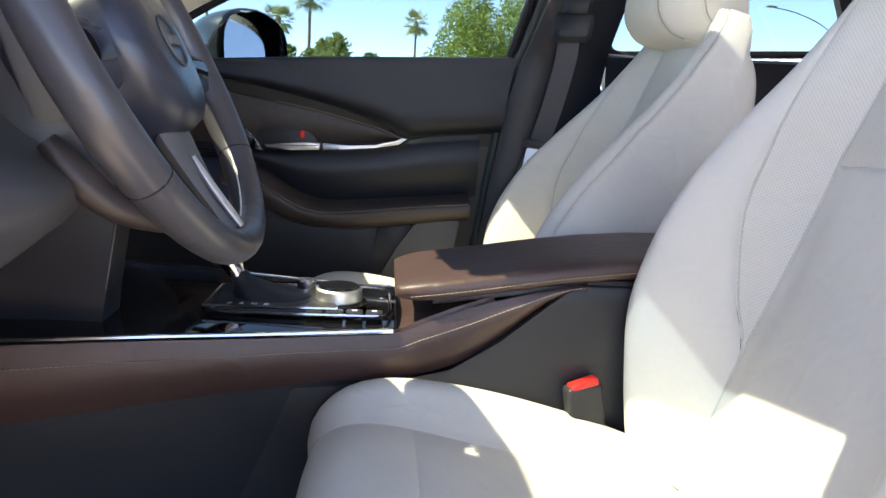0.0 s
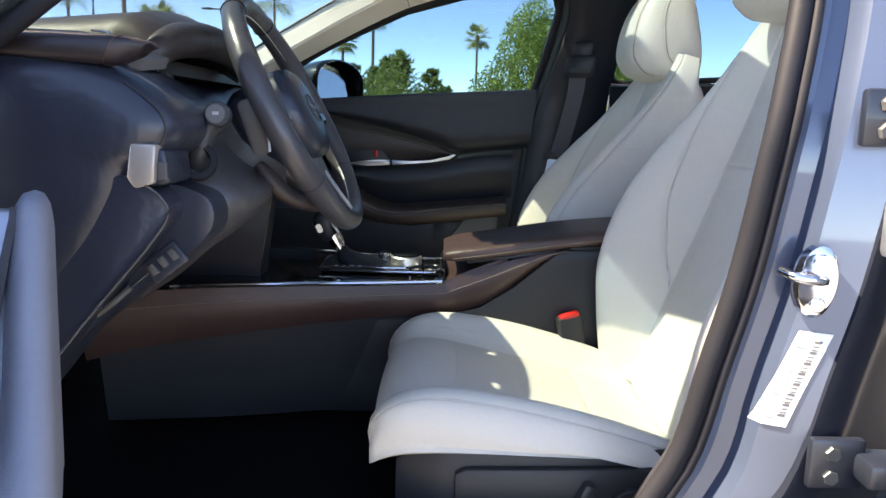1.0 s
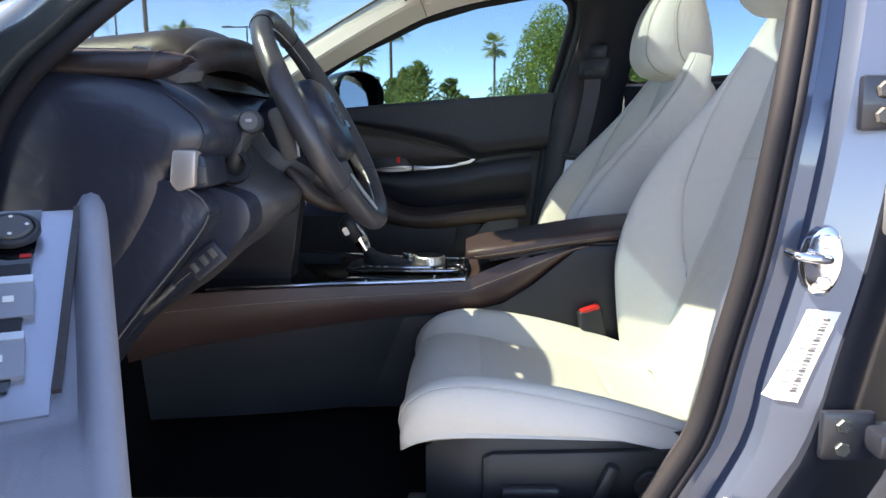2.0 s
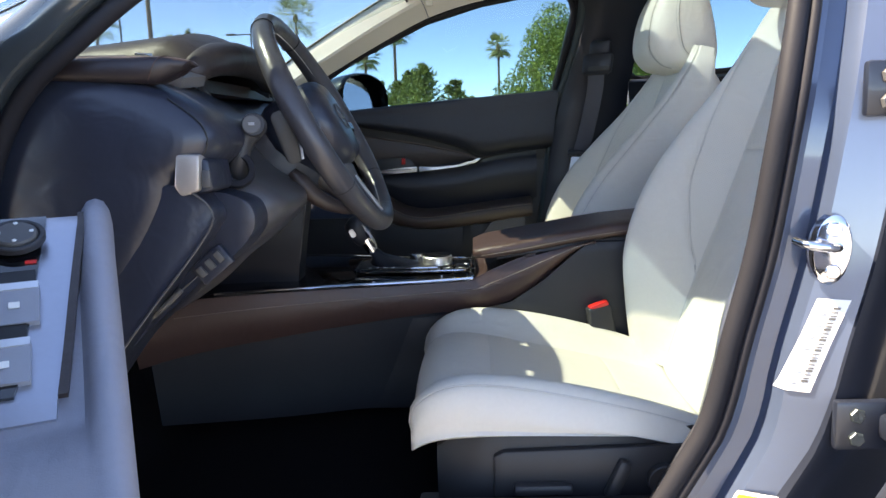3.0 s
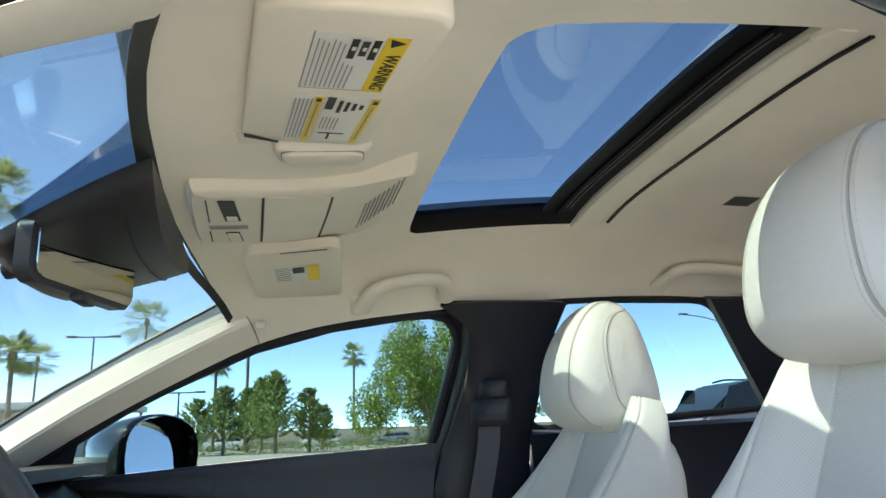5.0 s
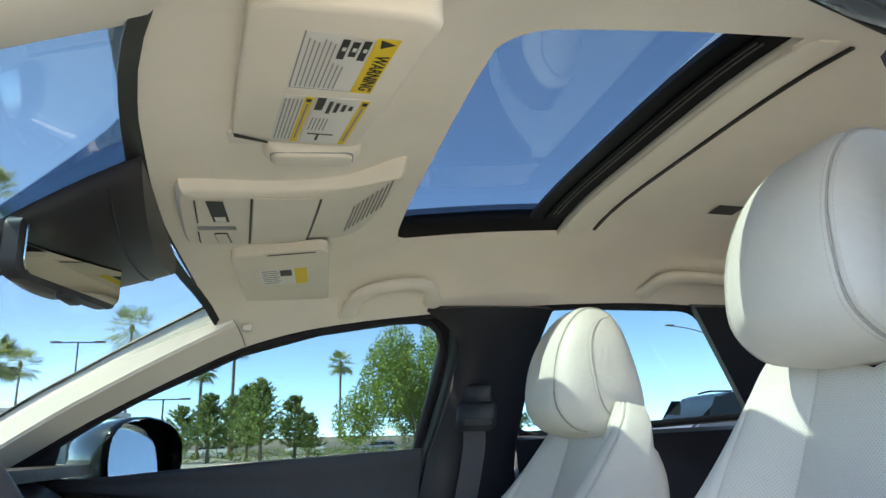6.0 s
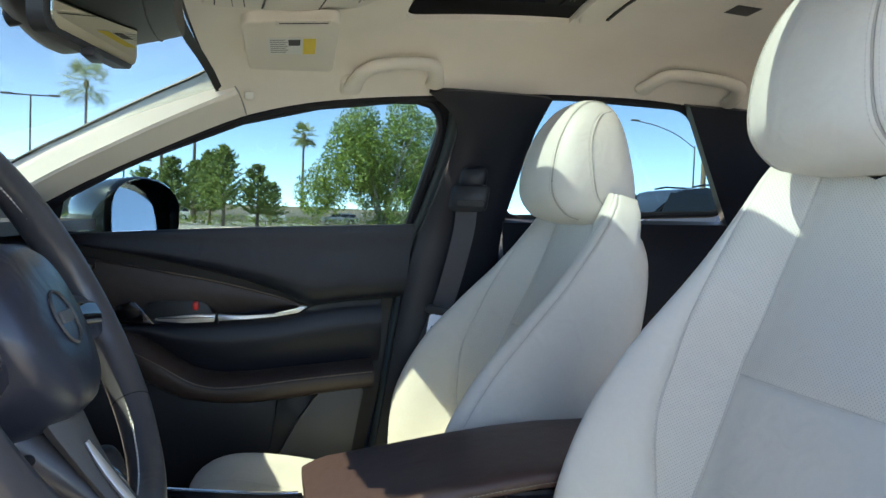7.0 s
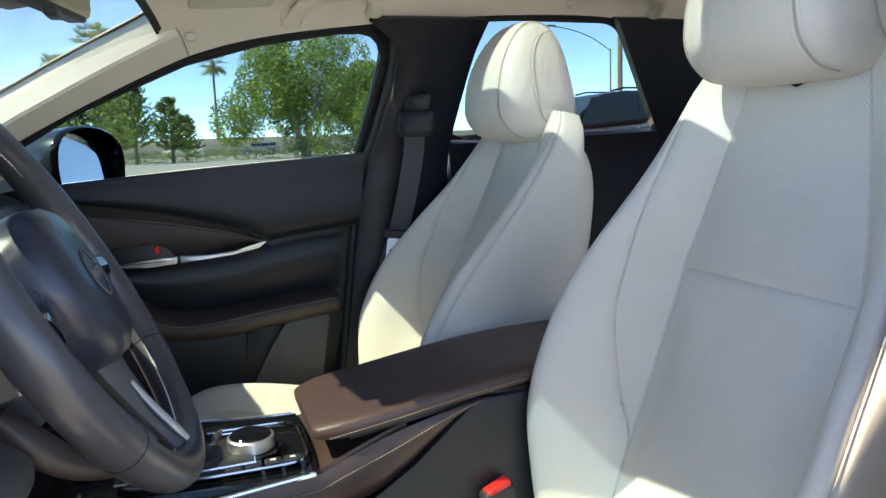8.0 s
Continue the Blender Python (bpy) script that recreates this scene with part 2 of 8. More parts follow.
def add_tube(bm, pts, r, n=10, flat=1.0, up=(0, 0, 1)):
    """A tube along pts. r: a radius or one for each point; flat squeezes it along up."""
    P = [Vector(p) for p in pts]
    rings = []
    for i, p in enumerate(P):
        d = (P[min(i + 1, len(P) - 1)] - P[max(i - 1, 0)]).normalized()
        a = d.cross(Vector(up))
        if a.length < 1e-4:
            a = d.cross(Vector((0, 1, 0)))
        a.normalize()
        b = a.cross(d).normalized()
        q = r[i] if isinstance(r, (list, tuple)) else r
        rings.append([p + a * (q * math.cos(k * 2 * math.pi / n)) + b * (q * flat * math.sin(k * 2 * math.pi / n)) for k in range(n)])
    return add_loft(bm, rings)


def tube(pts, r, n=10, flat=1.0, up=(0, 0, 1)):
    return add_tube(bmesh.new(), pts, r, n, flat, up)


def sheet(fn, nu, nv, th, skip=None):
    """A closed sheet of thickness th behind the surface fn(u, v), u and v in 0..1."""
    bm = bmesh.new()
    U = nu if isinstance(nu, list) else [i / nu for i in range(nu + 1)]
    V = nv if isinstance(nv, list) else [i / nv for i in range(nv + 1)]
    top, low = {}, {}
    for i, u in enumerate(U):
        for j, v in enumerate(V):
            p = Vector(fn(u, v))
            e = 1e-3
            du = Vector(fn(min(u + e, 1), v)) - Vector(fn(max(u - e, 0), v))
            dv = Vector(fn(u, min(v + e, 1))) - Vector(fn(u, max(v - e, 0)))
            nrm = du.cross(dv)
            nrm = nrm.normalized() if nrm.length > 1e-12 else Vector((0, 0, 1))
            top[i, j] = bm.verts.new(p)
            low[i, j] = bm.verts.new(p - nrm * th)
    on = {(i, j) for i in range(len(U) - 1) for j in range(len(V) - 1) if not (skip and skip((U[i] + U[i + 1]) / 2, (V[j] + V[j + 1]) / 2))}
    for i, j in on:
        bm.faces.new((top[i, j], top[i + 1, j], top[i + 1, j + 1], top[i, j + 1]))
        bm.faces.new((low[i, j], low[i, j + 1], low[i + 1, j + 1], low[i + 1, j]))
        for (a, b), nb in ((((i, j), (i + 1, j)), (i, j - 1)), (((i, j + 1), (i + 1, j + 1)), (i, j + 1)), (((i, j), (i, j + 1)), (i - 1, j)), (((i + 1, j), (i + 1, j + 1)), (i + 1, j))):
            if nb not in on:
                bm.faces.new((top[a], top[b], low[b], low[a]))
    loose = [v for v in bm.verts if not v.link_faces]
    bmesh.ops.delete(bm, geom=loose, context="VERTS")
    return bm


def prism(poly, axis, a, b, r=0.0, seg=2):
    """A polygon in the two other axes, drawn out along axis from a to b."""
    bm = bmesh.new()

    def at(p, q):
        return {"x": (q, p[0], p[1]), "y": (p[0], q, p[1]), "z": (p[0], p[1], q)}[axis]
    add_loft(bm, [[at(p, a) for p in poly], [at(p, b) for p in poly]])
    if r > 0:
        bmesh.ops.bevel(bm, geom=bm.edges[:], offset=r, segments=seg, affect="EDGES", profile=0.5, clamp_overlap=True)
    return bm


def add_stitches(bm, pts, step=0.0055, dash=0.0038, r=0.0007, up=(0, 0, 1)):
    P = [Vector(p) for p in pts]
    left = 0.0
    for a, b in zip(P, P[1:]):
        d = b - a
        length = d.length
        if length < 1e-6:
            continue
        d /= length
        s = left
        while s < length:
            side = d.cross(Vector(up))
            if side.length < 1e-4:
                side = d.cross(Vector((0, 1, 0)))
            side = side.normalized() * r
            up2 = side.cross(d).normalized() * r
            p, q = a + d * s, a + d * (s + dash)
            add_loft(bm, [[p + side, p + up2, p - side, p - up2], [q + side, q + up2, q - side, q - up2]])
            s += step
        left = s - length
    return bm


def stitches(pts, step=0.0055, dash=0.0038, r=0.0007, up=(0, 0, 1)):
    return add_stitches(bmesh.new(), pts, step, dash, r, up)


def disc_ring(c, axis, radius, depth, n=32, inner=0.0, bev=0.0015):
    """A turned disc or ring: axis is its direction."""
    c, ax = Vector(c), Vector(axis).normalized()
    a = ax.orthogonal().normalized()
    b = ax.cross(a)

    def ring(q, h):
        return [c + ax * h + (a * math.cos(k * 2 * math.pi / n) + b * math.sin(k * 2 * math.pi / n)) * q for k in range(n)]
    prof = [(radius - bev, 0), (radius, bev), (radius, depth - bev), (radius - bev, depth)]
    if inner > 0:
        prof += [(inner + bev, depth), (inner, depth - bev), (inner, bev), (inner + bev, 0)]
        bm = bmesh.new()
        rows = [[bm.verts.new(p) for p in ring(*q)] for q in prof]
        for i in range(len(rows)):
            A, B = rows[i], rows[(i + 1) % len(rows)]
            for k in range(n):
                bm.faces.new((A[k], A[(k + 1) % n], B[(k + 1) % n], B[k]))
        return bm
    return loft([ring(*q) for q in prof])


def rounded_plate(c, ux, uy, w, h, th, r=0.006, n=5, bev=0.0):
    """A flat plate with rounded corners: ux and uy span it, th is its thickness along ux x uy."""
    c, ux, uy = Vector(c), Vector(ux).normalized(), Vector(uy).normalized()
    nz = ux.cross(uy).normalized()
    pts = []
    for qx, qy, a0 in ((1, 1, 0), (-1, 1, 90), (-1, -1, 180), (1, -1, 270)):
        for k in range(n + 1):
            a = radians(a0 + 90 * k / n)
            pts.append((qx * (w / 2 - r) + r * math.cos(a), qy * (h / 2 - r) + r * math.sin(a)))
    rings = []
    for hgt, ins in (((0, 0), (th - bev, 0), (th, bev)) if bev else ((0, 0), (th, 0))):
        k = 1 - 2 * ins / min(w, h)
        rings.append([c + ux * (x * k) + uy * (y * k) + nz * hgt for x, y in pts])
    return loft(rings)

# ---- the cabin's shell ----
YC = 1.785                                  # the car's middle line; x runs to the rear, y to the passenger side


def mirror_y(y):
    return 2 * YC - y


def edge_y(x):                               # the roof lining's edge above the passenger windows
    return curve1(((0.60, 2.395), (0.75, 2.372), (0.90, 2.358), (1.15, 2.345), (1.45, 2.336), (1.75, 2.338), (2.1, 2.36)), x)


def edge_z(x):
    return curve1(((0.60, 1.178), (0.75, 1.240), (0.90, 1.278), (1.15, 1.307), (1.45, 1.328), (1.75, 1.325), (2.1, 1.27), (2.4, 1.2)), x)


def roof_mid(x):
    return curve1(((0.60, 1.338), (0.70, 1.354), (0.85, 1.378), (0.95, 1.402), (1.03, 1.432), (1.4, 1.455), (1.9, 1.43), (2.4, 1.32)), x)


def header_x(t):                             # the roof's front edge, bowed forwards in the middle
    return curve1(((-1, 0.790), (-0.8, 0.756), (-0.587, 0.730), (-0.33, 0.706), (0, 0.683), (0.33, 0.674), (0.61, 0.678), (0.8, 0.695), (1, 0.718)), t)


def roof_at(x, t):
    """A point of the roof lining: t is -1 at the driver's edge and 1 at the passenger's."""
    ye = edge_y(x) - YC + (0.030 if t < 0 else 0.0) * t * t      # the lining laps over the open door's rail
    ez = edge_z(x) + (0.045 if t < 0 else 0.0)
    z = ez + (roof_mid(x) - ez) * (1 - abs(t) ** 4.2)
    return Vector((x, YC + ye * t, z))


HX0, HX1, HY0, HY1 = 1.038, 1.362, 1.415, 2.165      # the sunroof's opening


def slant(y):                                # the opening lies slightly askew to the seats
    return 0.042 * (HY1 - min(max(y, HY0), HY1))


def roof_skin(lift):
    """The roof as strips round the sunroof's opening, so that its rim follows the opening."""
    xs = [None] * 6 + [HX0 + (HX1 - HX0) * k / 8 for k in range(9)] + [HX1 + (2.40 - HX1) * (k / 22) ** 1.25 for k in range(1, 23)]
    ys = [k / 14 for k in range(15)] + [1 + k / 12 for k in range(1, 13)] + [2 + k / 14 for k in range(1, 15)]
    bm = bmesh.new()
    top, low = {}, {}
    for i, x in enumerate(xs):
        for j, q in enumerate(ys):
            a, b = 1.205, 2.36
            y = a + (HY0 - a) * q if q <= 1 else (HY0 + (HY1 - HY0) * (q - 1) if q <= 2 else HY1 + (b - HY1) * (q - 2))
            xx = x
            if x is None:
                tt = (y - YC) / 0.58
                x0 = header_x(max(-1, min(1, tt))) - (0.02 if lift else 0)
                xx = x0 + (HX0 + slant(y) - x0) * i / 6
            else:
                xx = x + slant(y) * min(1.0, (2.40 - x) / (2.40 - HX1))
            t = (y - YC) / 0.575
            if abs(t) >= 0.995:
                t = math.copysign(1.0, t)
            p = roof_at(xx, t)
            top[i, j] = bm.verts.new(p + Vector((0, 0, lift)))
            low[i, j] = bm.verts.new(p + Vector((0, 0, lift + 0.012)))
    on = {(i, j) for i in range(len(xs) - 1) for j in range(len(ys) - 1) if not (6 <= i < 14 and 14 <= j < 26)}
    for i, j in on:
        bm.faces.new((top[i, j], top[i + 1, j], top[i + 1, j + 1], top[i, j + 1]))
        bm.faces.new((low[i, j], low[i, j + 1], low[i + 1, j + 1], low[i + 1, j]))
        for (a, b), nb in ((((i, j), (i + 1, j)), (i, j - 1)), (((i, j + 1), (i + 1, j + 1)), (i, j + 1)), (((i, j), (i, j + 1)), (i - 1, j)), (((i + 1, j), (i + 1, j + 1)), (i + 1, j))):
            if nb not in on:
                bm.faces.new((top[a], top[b], low[b], low[a]))
    bmesh.ops.delete(bm, geom=[v for v in bm.verts if not v.link_faces], context="VERTS")
    return bm


ceiling = link("ceiling", roof_skin(0.0), LINER)
tagged(ceiling, "beige cloth roof lining round the sunroof", "ceiling", kind="structure")
roof = link("roof", roof_skin(0.055), PAINT)
tagged(roof, "blue-grey painted steel roof over the cabin", "car roof", kind="structure")

# the sunroof: dark frame, tinted pane, beige shade edge
sunroof = tagged(new("sunroof"), "tinted glass sunroof in a black frame with its beige shade drawn back", "sunroof", kind="structure")


def roof_point(x, y, lift):
    x += slant(y)
    return roof_at(x, (y - YC) / 0.575) + Vector((0, 0, lift))


def well(x0, x1, y0, y1, z0, z1):
    """A strip of the sunroof's frame, from z0 to z1 above the lining."""
    bm = bmesh.new()
    n = 10
    along = (y1 - y0) > (x1 - x0)
    rings = []
    for k in range(n + 1):
        f = k / n
        if along:
            y = y0 + (y1 - y0) * f
            rings.append([roof_point(x0, y, z0), roof_point(x1, y, z0), roof_point(x1, y, z1), roof_point(x0, y, z1)])
        else:
            x = x0 + (x1 - x0) * f
            rings.append([roof_point(x, y0, z0), roof_point(x, y1, z0), roof_point(x, y1, z1), roof_point(x, y0, z1)])
    return add_loft(bm, rings)


part("frame", well(HX0 - 0.03, HX0 + 0.004, HY0 - 0.03, HY1 + 0.03, 0.0125, 0.045), LINER, sunroof, "beige front rim of the opening")
part("frame", well(HX0, HX1 + 0.05, HY0 - 0.03, HY0 + 0.004, 0.0125, 0.045), LINER, sunroof, "beige side rim of the opening")
part("frame", well(HX0 + 0.006, HX1, HY1 - 0.055, HY1 - 0.001, 0.010, 0.018), RAIL_B, sunroof, "black side frame")
part("frame", well(HX0, HX1 + 0.05, HY1 - 0.001, HY1 + 0.03, 0.0125, 0.045), RAIL_B, sunroof, "black side frame")
part("rail", well(HX1 - 0.072, HX1 - 0.002, HY0 + 0.004, HY1 - 0.056, 0.008, 0.016), RAIL_B, sunroof, "black rear cross rail")
part("rail", well(HX1 - 0.046, HX1 - 0.042, HY0 + 0.006, HY1 - 0.06, 0.003, 0.0075), RAIL_B, sunroof, "raised rib of the rail")
part("pane", well(HX0 - 0.02, HX1 + 0.03, HY0 - 0.02, HY1 + 0.02, 0.047, 0.052), SHADE, sunroof, "dark tinted glass pane")
# added border, hidden from the camera, that trims the sun falling on the headrests
part("sun_mask_border", well(HX0 - 0.018, HX1 + 0.03, HY0 - 0.018, HY0 + 0.050, 0.0425, 0.0455), FRIT, sunroof, "unseen black border added to narrow the sunlit strip")
# the shade's leading edge, a beige rounded bar
rings = []
for k in range(21):
    y = HY0 + 0.0 + (HY1 - 0.01 - HY0) * k / 20
    s = min(1, (k + 0.3) / 1.2, (20 - k + 0.3) / 1.2)
    c = roof_point(HX1 + 0.030, y, 0.003)
    rings.append([c + Vector((0.031 * (abs(math.cos(a)) ** 0.5) * math.copysign(1, math.cos(a)) * (0.30 + 0.70 * s), 0, 0.011 * (abs(math.sin(a)) ** 0.7) * math.copysign(1, math.sin(a)) * (0.4 + 0.6 * s) * (1.0 - 0.55 * max(0.0, -math.cos(a) * -1)))) for a in [q * 2 * math.pi / 18 for q in range(18)]])
part("shade_edge", loft(rings), SHADE_C, sunroof, "beige rounded edge of the drawn-back shade")
part("shade_rim", tube([roof_point(HX1 + 0.002, HY0 + 0.02 + (HY1 - HY0 - 0.05) * k / 24, -0.004) for k in range(25)], 0.0028, 8), SHADE_C, sunroof, "pale front rim of the shade")
for o in (0.026, 0.034):
    part("rail_strip", tube([roof_point(HX1 - o, HY0 + 0.03 + (HY1 - HY0 - 0.11) * k / 24, 0.0055) for k in range(25)], 0.0012, 6), GREY, sunroof, "thin metal strip on the rail")
part("gap", well(HX1 + 0.0625, HX1 + 0.0680, HY0 + 0.01, HY1 - 0.03, -0.0035, 0.002), INK, sunroof, "dark gap behind the shade")


def corner_fill(cx, cy, qx, qy, r=0.055):
    """Rounds a corner of the opening; qx and qy point into the opening."""
    bm = bmesh.new()
    pts = [(cx, cy)] + [(cx + qx * r * (1 - math.sin(radians(a))), cy + qy * r * (1 - math.cos(radians(a)))) for a in range(0, 91, 10)]
    add_loft(bm, [[roof_point(x, y, 0.0005) for x, y in pts], [roof_point(x, y, 0.02) for x, y in pts]])
    return bm


part("corner", corner_fill(HX0, HY0, 1, 1), LINER, sunroof, "beige rounded corner")
part("corner", corner_fill(HX0, HY1, 1, -1, 0.03), LINER, sunroof, "beige rounded corner")

# the passenger side: front door window line, pillars
def round_poly(poly, r, n=6):
    """A closed outline with its corners rounded."""
    out = []
    for k in range(len(poly)):
        a, b, c = (Vector((*poly[(k + d) % len(poly)], 0)) for d in (-1, 0, 1))
        r0, r1 = min(r, (a - b).length * 0.45), min(r, (c - b).length * 0.45)
        p, q = b + (a - b).normalized() * r0, b + (c - b).normalized() * r1
        for i in range(n + 1):
            f = i / n
            v = p * (1 - f) ** 2 + b * 2 * f * (1 - f) + q * f * f
            out.append((v.x, v.y))
    return out


WIN = [(0.235, 0.975), (0.391, 0.985), (0.719, 1.008), (1.119, 1.030), (1.166, 1.215), (1.168, 1.248), (1.160, 1.274), (1.140, 1.292), (1.108, 1.299), (1.060, 1.297), (0.899, 1.274), (0.743, 1.234), (0.521, 1.140)]


def side_y(z):                               # the windows lean inwards to the roof
    return 2.462 - 0.4 * (z - 1.02)


def pane_of(poly, off, th):
    bm = bmesh.new()
    add_loft(bm, [[(x, side_y(z) + off, z) for x, z in poly], [(x, side_y(z) + off + th, z) for x, z in poly]])
    return bm


def frame_of(poly, r, off, flat=1.0, close=True):
    pts = [(x, side_y(z) + off, z) for x, z in poly]
    if close:
        pts = pts + pts[:1]
    out = []
    for a, b in zip(pts, pts[1:]):
        n = 6 if (Vector(a) - Vector(b)).length > 0.05 else 1
        for k in range(n):
            out.append(Vector(a).lerp(Vector(b), k / n))
    out.append(Vector(pts[-1]))
    return tube(out, r, 8, flat, (0, 1, 0))


window_1 = tagged(new("window_1"), "clear front passenger side window in a black seal", "car window", kind="structure")
part("pane", pane_of(WIN, 0.03, 0.004), CLEAR, window_1, "clear glass pane")
part("seal_corner", pane_of([(1.170, 1.240), (1.162, 1.276), (1.142, 1.2935), (1.100, 1.300), (1.100, 1.325), (1.215, 1.325), (1.215, 1.240)], 0.016, 0.005), RUBBER, window_1, "black rubber corner")
part("window_seal", frame_of(WIN[3:] + WIN[:1], 0.0105, 0.014, close=False), RUBBER, window_1, "black rubber seal")
RWIN = round_poly([(1.333, 1.049), (1.932, 1.084), (1.756, 1.326), (1.388, 1.330)], 0.05, 8)
window_2 = tagged(new("window_2"), "rear side window of the passenger side", "car window", kind="structure")
part("pane", pane_of(RWIN, 0.03, 0.004), CLEAR, window_2, "clear glass pane")
part("window_seal", frame_of(RWIN, 0.009, 0.018), RUBBER, window_2, "black rubber seal")


edge_seal = link("window_top_seal", tube([roof_at(0.74 + 1.30 * k / 40, 1.0) + Vector((0, 0.006, -0.003)) for k in range(41)], 0.0085, 8), RUBBER)
tagged(edge_seal, "black rubber seal under the roof lining's edge", "door seal", kind="structure")


def side_panel(poly_rows, depth):
    """A trim panel whose left and right edges are given at several heights: rows of (z, x0, x1, y)."""
    rows = smooth_rows(poly_rows, 24)

    def fn(u, v):
        k = v * (len(rows) - 1)
        i = min(int(k), len(rows) - 2)
        f = k - i
        a = [p + (q - p) * f for p, q in zip(rows[i], rows[i + 1])]
        z, x0, x1, y = a
        bulge = 0.012 * (1 - (2 * u - 1) ** 4)
        return (x0 + (x1 - x0) * u, y - bulge, z)
    return sheet(fn, 14, 30, depth)


def smooth_rows(rows, n):
    zs = [r[0] for r in rows]
    out = []
    for k in range(n):
        z = zs[0] + (zs[-1] - zs[0]) * k / (n - 1)
        out.append([z] + [curve1([(r[0], r[c]) for r in rows], z) for c in (1, 2, 3)])
    return out


b_pillar = tagged(new("b_pillar_trim"), "black plastic trim of the middle pillar", "pillar trim", kind="structure")
part("upper_trim", side_panel([(0.93, 1.125, 1.318, 2.462), (1.03, 1.155, 1.323, 2.448), (1.15, 1.195, 1.343, 2.405), (1.25, 1.205, 1.365, 2.365), (1.29, 1.178, 1.380, 2.347), (1.322, 1.130, 1.395, 2.335)], -0.02), BLACK_D, b_pillar)
part("lower_trim", side_panel([(0.36, 1.03, 1.40, 2.47), (0.60, 1.075, 1.36, 2.475), (0.80, 1.105, 1.34, 2.475), (0.945, 1.13, 1.335, 2.466)], -0.02), BLACK_D, b_pillar)
# painted door frame edge and the seal in front of the pillar
part("door_frame", tube(smooth_line([(1.045, 2.50, 0.42), (1.085, 2.50, 0.70), (1.118, 2.485, 0.95), (1.150, 2.455, 1.06), (1.188, 2.405, 1.20), (1.194, 2.368, 1.275)], 24), 0.014, 10, 0.8), FRAME_P, b_pillar, "dark painted door frame edge")
part("frame_panel", sheet(lambda u, v: (1.112 + 0.052 * min(1, v / 0.75) - 0.004 * v + (0.075 + 0.01 * v) * u, side_y(1.025 + 0.29 * v) + 0.022 - 0.004 * u, 1.025 + 0.29 * v), 6, 14, 0.012), FRAME_P, b_pillar, "teal painted window frame")
part("seal", tube(smooth_line([(1.055, 2.478, 0.40), (1.095, 2.478, 0.70), (1.130, 2.462, 0.95), (1.165, 2.43, 1.06), (1.204, 2.375, 1.20), (1.206, 2.345, 1.27)], 30), 0.010, 10), RUBBER, b_pillar, "black rubber door seal")

# inner front pillar of the passenger side: a pale trim between windscreen and window


PILLAR_LOW = [(0.10, 2.475, 0.910), (0.256, 2.466, 0.990), (0.412, 2.436, 1.080), (0.488, 2.420, 1.120), (0.553, 2.405, 1.152), (0.627, 2.390, 1.187), (0.698, 2.374, 1.219), (0.752, 2.364, 1.241)]
PILLAR_UPP = [(0.02, 2.455, 0.945), (0.129, 2.430, 1.007), (0.253, 2.400, 1.083), (0.360, 2.372, 1.147), (0.434, 2.355, 1.186), (0.506, 2.340, 1.225), (0.577, 2.327, 1.262), (0.647, 2.317, 1.297), (0.700, 2.308, 1.326)]


def a_pillar(sign):
    low, upp = smooth_line(PILLAR_LOW, 16), smooth_line(PILLAR_UPP, 16)
    if sign < 0:
        low = smooth_line([(0.345, 1.118, 1.036), (0.433, 1.128, 1.088), (0.521, 1.152, 1.150), (0.700, 1.178, 1.258), (0.815, 1.182, 1.305)], 18)
        upp = smooth_line([(0.300, 1.170, 1.075), (0.37, 1.205, 1.140), (0.44, 1.235, 1.185), (0.640, 1.290, 1.290), (0.750, 1.310, 1.338)], 18)
    rings = []
    for a, b in zip(low, upp):
        mid = (a + b) / 2
        d = (b - a)
        out = Vector((0.2, 0.75, -0.4)).normalized()
        ring = []
        if sign > 0:                          # two flat faces that meet in a soft ridge
            f = len(rings) / 15
            fat = 0.054 - 0.018 * max(0.0, (f - 0.5) / 0.5)
            ridge = mid - d * 0.02 + Vector((0.27, -0.96, -0.05)) * fat
            for w in (0.0, 0.35, 0.70, 0.84, 0.93):
                ring.append(a + (ridge - a) * w)
            ring.append((ridge * 0.90 + a * 0.05 + b * 0.05))
            for w in (0.93, 0.84, 0.70, 0.35, 0.0):
                ring.append(b + (ridge - b) * w)
            back = Vector((-0.010, 0.035, 0.025))
            ring += [b + back * 0.3, mid + back, a + back * 0.3]
            rings.append(ring)
            continue
        for k in range(16):
            g = k * 2 * math.pi / 16
            ring.append(mid + d * (0.5 * math.cos(g)) + out * (0.010 * math.sin(g) - 0.002))
        rings.append(ring)
    return loft(rings)


pillar = link("a_pillar_trim", a_pillar(1), TRIM)
tagged(pillar, "pale beige trim of the windscreen pillar", "pillar trim", kind="structure")
pillar = link("a_pillar_trim", a_pillar(-1), TRIM)
tagged(pillar, "pale beige trim of the windscreen pillar beside the open door", "pillar trim", kind="structure")

edge_ob = link("pillar_edge", tube([p + Vector((-0.002, 0.0, 0.002)) for p in smooth_line(PILLAR_UPP, 28)], 0.0032, 6), INK)
tagged(edge_ob, "thin black edge between pillar trim and windscreen", "trim joint", kind="structure")
seam_ob = link("pillar_joint", tube(smooth_line([(0.703, 2.305, 1.323), (0.722, 2.301, 1.300), (0.738, 2.304, 1.280), (0.748, 2.334, 1.258), (0.754, 2.361, 1.240)], 16), 0.0015, 6), INK_G)
tagged(seam_ob, "thin dark joint between pillar trim and roof lining", "trim joint", kind="structure")

